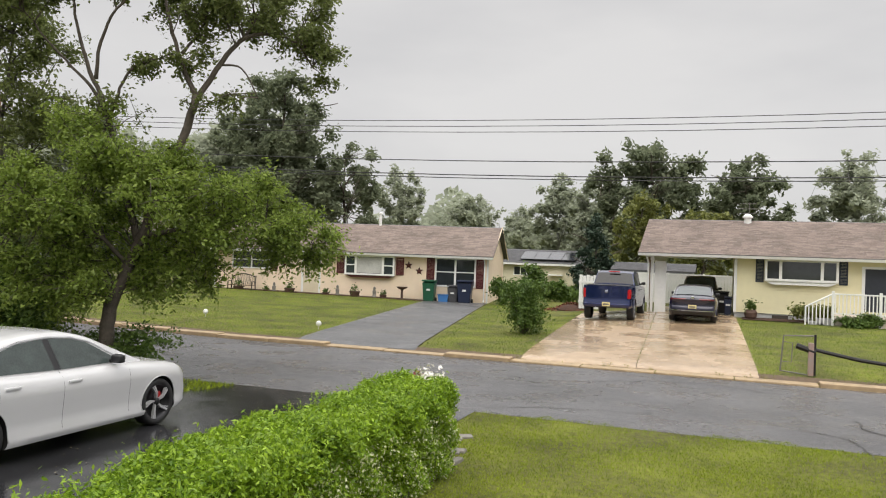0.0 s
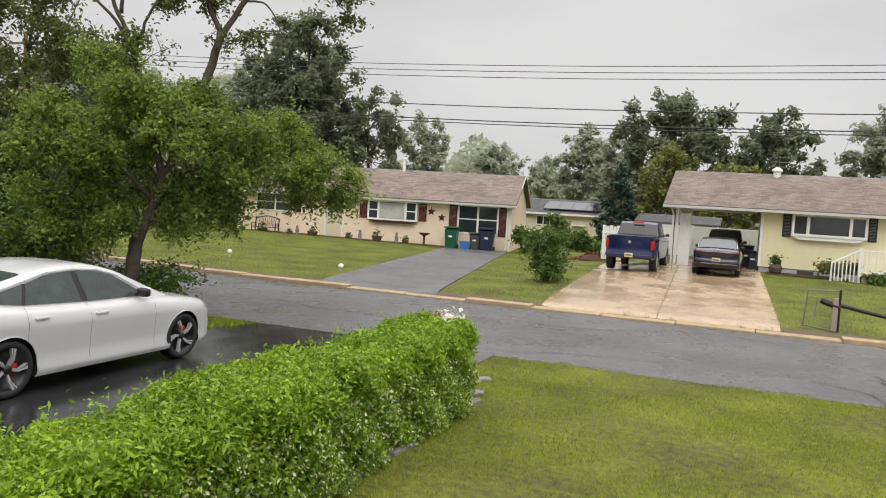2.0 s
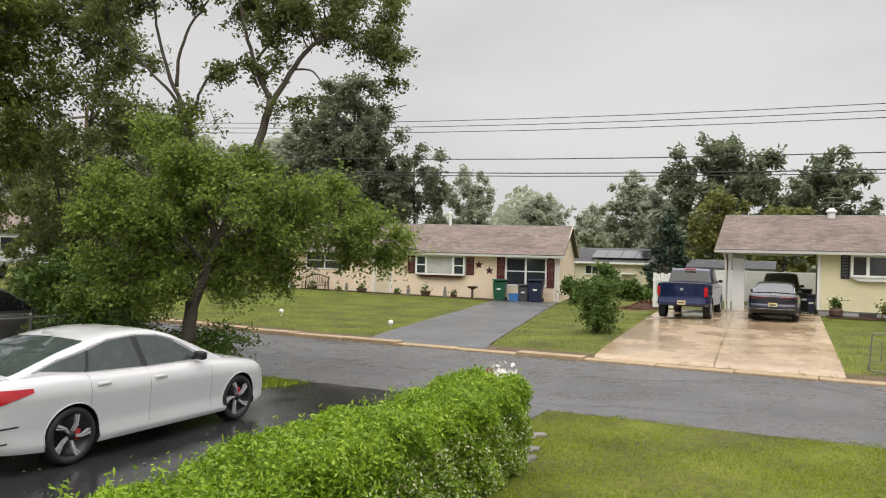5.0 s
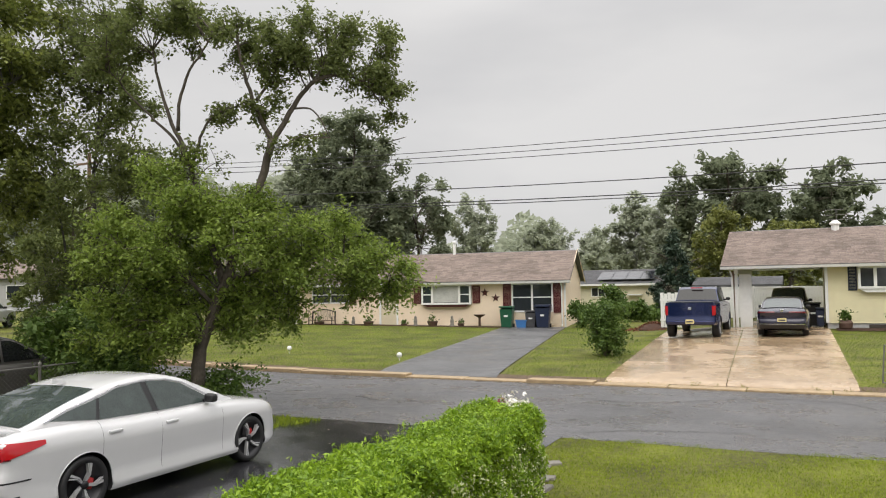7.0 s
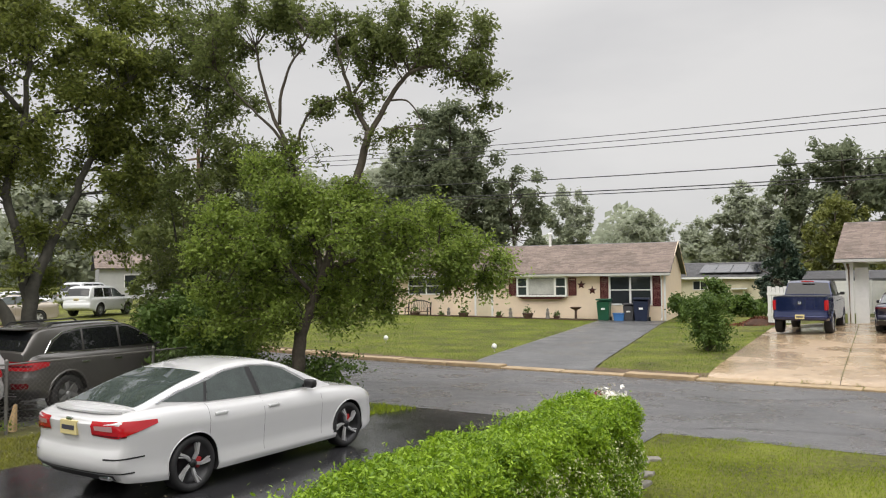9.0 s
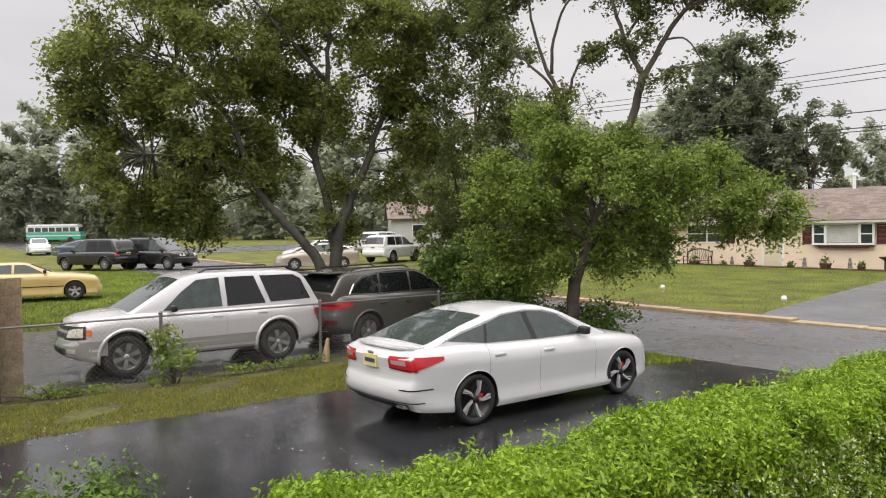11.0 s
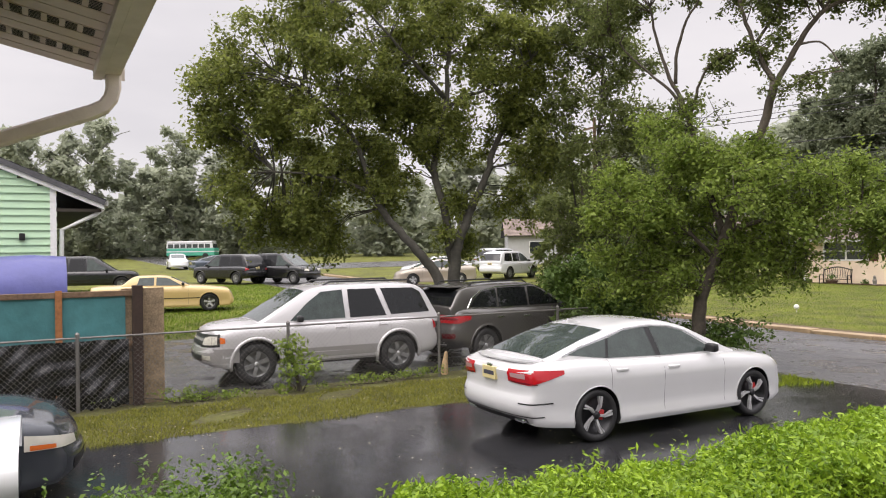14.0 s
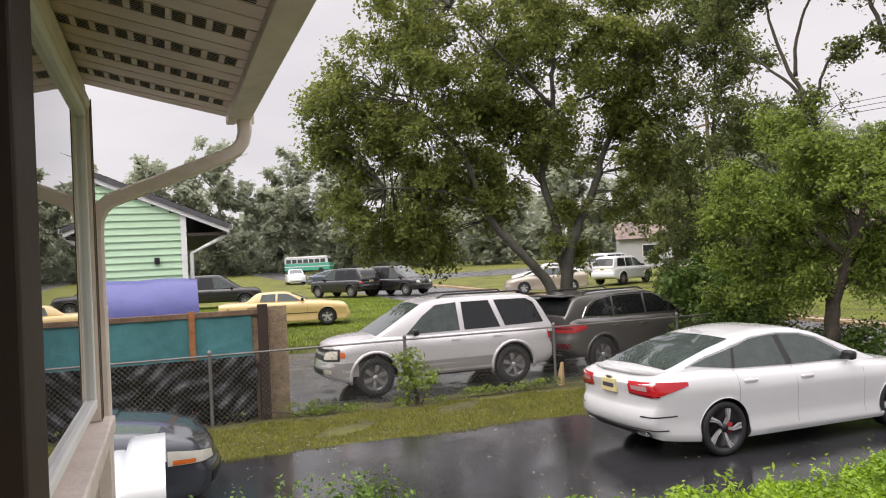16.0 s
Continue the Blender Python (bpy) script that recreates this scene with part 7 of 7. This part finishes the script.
# ---- mailbox post ----
mb = thing("mailbox_stand", (2.1, 19.75, gz(2.1, 19.75) - 0.02), "weathered post with a metal frame and a dark pipe rail", "post")
part("post", bx(-.06, .06, -.06, .06, 0, .78, .012), mat("peeling red and white post", (0.45, 0.4, 0.37), .7, var=.4, scale=30, color2=(0.34, 0.2, 0.16)), mb)
part("upright", bx(.06, .11, -.03, .03, 0, .98, .004), M_IRON, mb)
fr_ = tube(bmesh.new(), [(-.66, 0, .06), (-.6, 0, .92), (.08, 0, .95)], .018, 6)
tube(fr_, [(-.66, 0, .08), (-.05, 0, .02)], .016, 6)
tube(fr_, [(-.62, 0, .3), (-.42, 0, .3), (-.4, 0, .75), (-.6, 0, .78)], .012, 6)
part("frame", fr_, M_GALV, mb)
part("arm", tube(bmesh.new(), [(-.32, 0, .7), (0.1, 0, .56)], .07, 8), M_IRON, mb)
part("pipe_rail", tube(bmesh.new(), [(.1, 0, .62), (1.0, -.1, .46), (4.5, -.3, .12)], .045, 8), M_IRON, mb)


# ---- trees ----
def twig_arrays(a, b, r):
    """Thin three-sided twigs from the points a to the points b."""
    n = len(a)
    d = b - a
    s = np.cross(d, (0.31, 0.52, 0.79))
    s /= np.linalg.norm(s, axis=1, keepdims=True) + 1e-9
    t = np.cross(d, s)
    t /= np.linalg.norm(t, axis=1, keepdims=True) + 1e-9
    ring = [s, -0.5 * s + 0.87 * t, -0.5 * s - 0.87 * t]
    v = np.stack([a + q * r for q in ring] + [b + q * r * 0.35 for q in ring], 1).reshape(-1, 3)
    f = np.concatenate([np.arange(n)[:, None] * 6 + np.array(q) for q in ((0, 1, 4, 3), (1, 2, 5, 4), (2, 0, 3, 5))])
    return v, f


def tree(name, at, turn, limbs, masses, twigs, per, leaf, material, bark, label, seed, reach=0.7, droop=0.25, wild=0.9, fill=0.35, bare=()):
    """A tree: tapered limbs through given points, and a crown of leafy twigs that fills loose masses (x, y, z, three radii, share)."""
    t = thing(name, at, label, "tree", turn=turn)
    bm = bmesh.new()
    rr = random.Random(seed)
    rng = np.random.default_rng(seed)
    nodes = []
    for pts, r0, r1 in list(limbs) + list(bare):
        fine, rad = [], []
        k = len(pts)
        P = [Vector(p) for p in pts]
        for i in range(k - 1):
            p0, p1, p2, p3 = P[max(i - 1, 0)], P[i], P[i + 1], P[min(i + 2, k - 1)]
            for q in range(5):
                u = q / 5
                c = 0.5 * (2 * p1 + (p2 - p0) * u + (2 * p0 - 5 * p1 + 4 * p2 - p3) * u * u + (3 * p1 - p0 - 3 * p2 + p3) * u ** 3)
                j = 0.025 * (p2 - p1).length * (i + q > 0)
                fine.append(c + Vector((rr.uniform(-j, j), rr.uniform(-j, j), 0)))
                rad.append(r0 + (r1 - r0) * ((i + u) / (k - 1)) ** 0.8)
        fine.append(P[-1])
        rad.append(r1)
        if (pts, r0, r1) not in bare:
            tube(bm, fine, rad, 9)
        nodes += fine[len(fine) // 3:]
    nodes = np.array([tuple(p) for p in nodes])
    share = np.array([m[6] for m in masses], dtype=float)
    share /= share.sum()
    tip_a, tip_b = [], []
    for (cx, cy, cz, rx, ry, rz, _), w in zip(masses, share):
        m = max(4, int(twigs * w))
        boughs = max(3, m // 9)
        d = rng.normal(0, 1, (boughs, 3))
        d /= np.linalg.norm(d, axis=1, keepdims=True)
        bough = d * rng.uniform(fill, 1.0, (boughs, 1)) ** 0.7 * (rx, ry, rz) + (cx, cy, cz)
        # a bough joins the nearest limb, and its twigs spread from it
        near = nodes[np.argmin(np.linalg.norm(nodes[None] - bough[:, None] * (1, 1, 1) + (0, 0, 0.3), axis=2), axis=1)]
        for p, q in zip(near, bough):
            g = np.linalg.norm(q - p)
            mid = p * 0.45 + q * 0.55 + np.array((0, 0, 0.1 * g))
            tube(bm, [tuple(p), tuple(mid), tuple(q)], [0.012 + 0.007 * g, 0.008 + 0.004 * g, 0.005], 4, False)
        which = rng.integers(0, boughs, m)
        out = bough[which] - (cx, cy, cz)
        out /= np.linalg.norm(out, axis=1, keepdims=True) + 1e-9
        dirs = rng.normal(0, 1, (m, 3)) * (1, 1, 0.7) + out * 0.7 - (0, 0, droop)
        dirs /= np.linalg.norm(dirs, axis=1, keepdims=True)
        tip_a.append(bough[which])
        tip_b.append(bough[which] + dirs * reach * rng.uniform(0.45, 1.2, (m, 1)))
    ta, tb_ = np.concatenate(tip_a), np.concatenate(tip_b)
    trunk = part("trunk", bm, bark, t, smooth=True)
    mesh_np("twig_growth", *twig_arrays(ta, tb_, 0.007 + 0.004 * reach), bark, t)["kind"] = "stuff"
    n = len(ta) * per
    i = np.repeat(np.arange(len(ta)), per)
    u = rng.uniform(0.15, 1.08, (n, 1))
    p = ta[i] + (tb_[i] - ta[i]) * u - np.array((0, 0, droop * reach * 0.5)) * u * u + rng.normal(0, 1, (n, 3)) * (0.10 * reach + leaf * 0.6)
    p[:, 2] = np.maximum(p[:, 2], 0.05)
    mesh_np("crown", *leaf_arrays(rng, p, np.tile((0, 0, 0.9), (n, 1)) + (tb_ - ta)[i] * 0.4, leaf, wild, 2.0), material, t)
    return t


# big tree behind the parked SUVs; local x runs to the right as seen from the door, y away from it
oak_limbs = [([(-.42, 0, 0), (-.45, 0, 1.6), (-.33, 0, 2.5), (.06, .1, 3.54), (.52, .3, 4.6), (1.0, .6, 6.2), (1.3, .8, 8.2)], .21, .04),
             ([(-.45, .1, 1.3), (-.55, .1, 2.8), (-.9, 0, 4.6), (-.62, 0, 6.1), (-.5, .2, 8.0), (-.8, .3, 10.2)], .15, .03),
             ([(-.55, -.2, .2), (-.86, -.3, 1.69), (-1.37, -.5, 2.4), (-2.1, -.7, 3.27), (-2.45, -.8, 3.9), (-3.0, -.9, 5.4), (-4.2, -.8, 6.6)], .17, .04),
             ([(-.9, 0, 4.4), (-1.9, .5, 5.6), (-3.2, .6, 6.6), (-5.2, .5, 7.3)], .09, .025), ([(-.62, 0, 6.1), (-.1, -.3, 6.4), (.5, -.6, 6.5), (1.6, -.8, 7.2)], .07, .02),
             ([(-.6, 0, 6.4), (-1.7, -.6, 7.6), (-3.0, -.9, 9.0)], .07, .02), ([(-2.45, -.8, 3.9), (-3.6, -1.2, 4.3), (-4.8, -1.4, 4.4)], .06, .02)]
oak_masses = [(-4.2, -.2, 6.6, 2.7, 2.6, 2.5, 26), (-5.9, -.2, 6.3, 1.5, 1.7, 1.2, 8), (-4.9, -.4, 4.2, 1.5, 1.6, 1.5, 10), (-4.3, -.4, 3.1, 1.2, 1.2, .7, 5), (-2.7, -.3, 3.6, .8, .9, .8, 3), (-.3, .5, 7.6, 2.4, 2.5, 2.7, 20),
              (-2.4, .2, 9.2, 3.4, 2.8, 2.0, 22), (1.3, .4, 4.8, 1.1, 1.4, 1.7, 6), (1.8, .4, 7.8, 1.5, 1.6, 2.4, 10), (-.2, .3, 3.2, .7, .9, .7, 2), (-2.2, .6, 5.6, 1.5, 1.6, 1.3, 7)]
tree("tree", (-17.3, 9.75, 0.05), 59.8, oak_limbs, oak_masses, 3500, 38, 0.062, L_T1, M_BARKL, "large leafy oak with a forked trunk behind the SUVs", 51, .62)
# slender trees beside it, over the fence end
thin = [([(0, 0, 0), (.1, .1, 3), (0, .2, 6), (.2, .1, 9)], .08, .015), ([(.05, .05, .6), (.5, .2, 3.5), (.7, .3, 6)], .05, .012), ([(0, 0, .8), (-.6, .2, 3.2), (-.9, .1, 5.6)], .05, .012)]
tree("tree", (-15.2, 12.4, 0.0), 51, thin, [(0, 0, 5.5, 1.5, 1.5, 3.4, 10), (.2, 0, 2.4, 1.6, 1.5, 1.5, 6), (-.4, 0, 8.4, 1.2, 1.2, 1.6, 5), (.9, .2, 4.6, 1.0, 1.0, 1.6, 3)], 1050, 32, 0.054, L_T3, M_BARKL, "slender leafy tree by the roadside", 52, .6, .3)
# tree at the end of the drive: low spreading foliage, and bare limbs that carry a high open crown
drive_limbs = [([(-.3, 0, 0), (-.22, 0, 1.1), (-.13, 0, 1.6), (.29, 0, 2.7), (.61, 0, 3.58), (.92, 0, 4.43), (1.17, 0, 5.51)], .15, .075),
               ([(1.17, 0, 5.51), (.89, .1, 6.18), (.62, .2, 7.08), (.52, .2, 7.87)], .06, .02), ([(1.1, 0, 5.3), (1.62, -.1, 6.22), (2.02, -.2, 6.7), (2.54, -.2, 6.85), (3.01, -.2, 6.76), (3.37, -.2, 6.31)], .065, .015),
               ([(1.62, -.1, 6.15), (2.0, -.2, 6.1), (2.3, -.3, 5.55)], .025, .01), ([(.25, 0, 2.6), (-.13, .3, 4.02), (-.4, .4, 5.12), (-.71, .4, 5.82), (-.92, .4, 6.53), (-1.07, .4, 7.29)], .075, .02),
               ([(-.42, .4, 5.12), (-.71, .5, 5.6), (-1.27, .7, 6.18), (-1.98, .9, 7.01)], .045, .012), ([(-.6, .4, 5.7), (-.5, .2, 6.55), (-.13, .1, 7.25), (.08, .1, 7.61)], .04, .012),
               ([(-.35, .4, 4.9), (-.24, .2, 5.3), (-.03, 0, 5.85), (.4, -.1, 6.1), (.73, -.1, 6.12)], .04, .01), ([(.35, 0, 2.75), (1.38, -.3, 3.05), (2.28, -.4, 3.13), (3.5, -.5, 2.9)], .05, .012),
               ([(.1, 0, 2.2), (-.7, -.4, 3.0), (-1.6, -.6, 3.4)], .05, .012), ([(.61, 0, 3.5), (.3, -.5, 4.1), (-.3, -.7, 4.5)], .035, .01), ([(.9, 0, 6.3), (1.3, .3, 7.0), (1.6, .4, 7.8)], .035, .01), ([(2.02, -.2, 6.7), (2.3, .1, 7.3), (2.5, .2, 7.9)], .03, .01)]
low_mass = [(-.1, -.1, 3.3, 1.75, 1.6, 1.25, 30), (.5, 0, 4.1, .9, .9, .55, 5), (-1.2, 0, 3.1, 1.0, 1.1, 1.1, 8), (2.2, -.3, 3.4, 1.25, 1.0, .65, 12), (3.3, -.4, 2.85, .7, .7, .45, 5), (-.3, 0, 2.0, 1.1, 1.0, .5, 5), (-.6, .2, 4.85, .7, .6, .3, 3), (1.6, -.2, 2.6, .8, .8, .4, 3), (-1.5, .4, 2.0, 1.0, 1.0, .7, 3), (1.0, .3, 2.2, 1.1, 1.0, .35, 4)]
high_mass = [(-1.3, .5, 7.55, 1.05, .9, .5, 10), (-.2, .2, 7.85, .8, .8, .45, 7), (.9, .2, 7.5, .95, .9, .6, 11), (2.1, 0, 7.6, 1.1, .9, .7, 14), (3.0, -.2, 7.3, .8, .8, .6, 9), (3.5, -.2, 6.5, .35, .5, .5, 4), (.4, -.1, 6.2, .5, .4, .22, 2), (1.1, 0, 6.4, .35, .35, .4, 2), (-1.9, .8, 6.9, .35, .4, .4, 2), (1.6, -.2, 5.4, .6, .4, .25, 1.5), (-.2, .3, 5.2, .5, .4, .2, 1.5)]
drive_tree = tree("tree", (-10.4, 11.05, 0.0), 42.7, drive_limbs, low_mass, 1950, 38, 0.043, L_T2, M_BARK, "green tree with bare upper limbs at the driveway end", 53, .5, .35)
high = tree("upper_crown", (0, 0, 0), 0, [], high_mass, 1000, 30, 0.045, L_T3, M_BARK, "", 54, .42, .1, bare=drive_limbs[1:8] + drive_limbs[-2:])
for o in list(high.children):
    if o.name.startswith("trunk"):
        o.name = "upper_branching"
        o["kind"] = "stuff"
    o.parent = drive_tree
bpy.data.objects.remove(high)


def simple_tree(name, x, y, h, w, n, leaf, material, label, seed, low=0.25, shape="round"):
    """A tree further off: a trunk, five limbs and a crown of uneven masses."""
    rr_ = random.Random(seed)
    limbs = [([(0, 0, 0), (.1, 0, h * .4), (-.05, .1, h * .7), (0, 0, h * .92)], .015 * h + .04, .03)]
    masses = []
    for k in range(5):
        a = rr_.uniform(0, math.tau)
        limbs.append(([(0, 0, h * (.3 + .1 * k)), (math.cos(a) * w * .2, math.sin(a) * w * .2, h * (.42 + .1 * k)), (math.cos(a) * w * .38, math.sin(a) * w * .38, h * (.5 + .09 * k))], .008 * h, .02))
    lo, hi = h * low, h * .97
    steps = 11
    for k in range(steps):
        u = (k + .5) / steps
        z = lo + (hi - lo) * u
        if shape == "cone":
            r = w / 2 * (1 - u) + .12
            masses.append((0, 0, z, r, r, h * .06, r))
            continue
        wide = w / 2 * math.sqrt(max(.08, 1 - (2 * u - .9) ** 2 / 1.25))
        for q in range(3):
            a = k * 2.4 + q * 2.1 + rr_.uniform(-.5, .5)
            d = wide * rr_.uniform(.25, .62)
            r = wide * rr_.uniform(.34, .55)
            masses.append((math.cos(a) * d, math.sin(a) * d, z + rr_.uniform(-.03, .03) * h, r, r, h * rr_.uniform(.05, .09), r * r))
    per = 24
    # far crowns also take the bark that has haze in its colour
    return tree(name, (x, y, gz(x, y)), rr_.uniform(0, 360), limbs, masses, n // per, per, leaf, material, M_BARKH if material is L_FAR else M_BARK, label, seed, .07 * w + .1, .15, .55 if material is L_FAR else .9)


simple_tree("tree", -30.8, 48.5, 15.5, 10.5, 40800, 0.171, L_T4, "large dark tree behind the peach house", 60, .12)
simple_tree("tree", -26.2, 50, 10.5, 8, 12000, 0.173, L_T4, "dark rounded tree behind the peach house", 57, .12)
simple_tree("tree", -34.5, 50, 14, 9, 14400, 0.202, L_T4, "dark tree behind the peach house", 61, .12)
simple_tree("tree", -31, 30, 9.5, 8.5, 26400, 0.132, L_T4, "dense dark tree at the far lot line", 58, .03)
simple_tree("tree", -38, 30, 9, 8, 16800, 0.148, L_T3, "leafy tree at the far lot line", 59, .03)
# trees with L_FAR look hazy through their leaf colour alone
simple_tree("tree", -40, 92, 13.5, 9, 9600, 0.265, L_FAR, "haze-paled green tree far behind the houses", 62)
simple_tree("tree", -33, 100, 11, 9, 8400, 0.265, L_FAR, "haze-paled green tree far behind the houses", 63)
simple_tree("tree", -38.5, 118, 12, 12, 8400, 0.28, L_FAR, "haze-paled green tree far behind the houses", 64)
simple_tree("tree", -29, 112, 10.5, 10, 7800, 0.28, L_FAR, "haze-paled green tree far behind the houses", 65)
simple_tree("tree", -18.5, 90, 12.5, 8, 9600, 0.265, L_FAR, "haze-paled green tree far behind the houses", 66)
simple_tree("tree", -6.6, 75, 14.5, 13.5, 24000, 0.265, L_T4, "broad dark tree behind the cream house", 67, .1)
simple_tree("tree", -13, 82, 11, 8, 9600, 0.265, L_FAR, "haze-paled green tree behind the houses", 68)
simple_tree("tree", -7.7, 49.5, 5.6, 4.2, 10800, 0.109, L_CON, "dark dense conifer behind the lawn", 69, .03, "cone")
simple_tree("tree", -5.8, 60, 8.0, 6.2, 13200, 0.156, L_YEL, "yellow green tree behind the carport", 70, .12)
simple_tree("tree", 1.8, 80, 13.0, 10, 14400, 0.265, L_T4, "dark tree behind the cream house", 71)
simple_tree("tree", 9.5, 70, 12, 8, 12000, 0.233, L_FAR, "haze-paled green tree behind the cream house", 72)
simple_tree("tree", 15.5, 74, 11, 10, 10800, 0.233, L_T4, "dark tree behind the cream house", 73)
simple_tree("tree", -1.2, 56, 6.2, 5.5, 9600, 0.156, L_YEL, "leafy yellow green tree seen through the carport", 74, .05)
# the far rows: haze painted into leaf and bark
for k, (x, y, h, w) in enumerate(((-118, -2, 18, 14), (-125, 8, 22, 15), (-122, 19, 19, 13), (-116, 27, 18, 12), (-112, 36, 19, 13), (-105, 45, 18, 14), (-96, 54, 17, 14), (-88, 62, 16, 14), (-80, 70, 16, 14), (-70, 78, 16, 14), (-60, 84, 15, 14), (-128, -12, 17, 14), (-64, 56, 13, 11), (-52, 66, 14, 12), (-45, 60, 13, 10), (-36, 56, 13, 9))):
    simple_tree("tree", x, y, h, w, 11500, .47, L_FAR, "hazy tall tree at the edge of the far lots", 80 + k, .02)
# wet leaf litter on drive, strip and road
rng = np.random.default_rng(15)
n_ = 1300
lx, ly = np.where(rng.uniform(0, 1, n_) < 0.7, rng.uniform(-13, -10.6, n_), rng.uniform(-10.6, -4.2, n_)), rng.uniform(-2, 12, n_)
lit = mesh_np("leaf_litter", *leaf_arrays(rng, np.stack([lx, ly, np.full(n_, 0.016)], 1), np.tile((0, 0, 6.0), (n_, 1)), 0.022, 0.6), mat("fallen leaf", (0.2, 0.16, 0.07), 0.5, island=0.8, color2=(0.42, 0.36, 0.22)))
tagged(lit, "scattered small fallen leaves on the wet drive", "leaf litter", kind="stuff")
# the woods that close the view
rng = np.random.default_rng(5)
n_ = 60000
az = rng.uniform(radians(-30), radians(118), n_)
dist = rng.uniform(132, 160, n_)
hz_ = (9 + 4 * np.sin(az * 23) + 2.5 * np.sin(az * 57 + 1)) * rng.uniform(0, 1, n_) ** 1.2
cx, cy = -dist * np.sin(az), dist * np.cos(az)
# the woods' haze is only the pale leaf colour
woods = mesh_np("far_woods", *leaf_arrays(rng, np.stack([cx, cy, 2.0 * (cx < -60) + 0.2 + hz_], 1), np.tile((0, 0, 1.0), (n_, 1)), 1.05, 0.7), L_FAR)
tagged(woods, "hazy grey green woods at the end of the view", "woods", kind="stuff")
# shoots on the box shrub
rng = np.random.default_rng(66)
base = np.stack([rng.uniform(-4.9, -3.9, 46), rng.uniform(-0.6, 0.75, 46), np.full(46, 0.92)], 1)
lean = rng.normal(0, 0.12, (46, 3)) * (1, 1, 0) + (0, 0, 1)
sh_h = rng.uniform(0.1, 0.32, (46, 1))
pts = np.concatenate([base + lean * sh_h * q / 9 for q in range(10)])
o = mesh_np("shoot_growth", *leaf_arrays(rng, pts, np.tile((0, 0, 1.0), (len(pts), 1)), 0.02, 0.9), L_BOX)
tagged(o, "thin leafy shoots rising from the box shrub", "shrub shoots", kind="stuff")
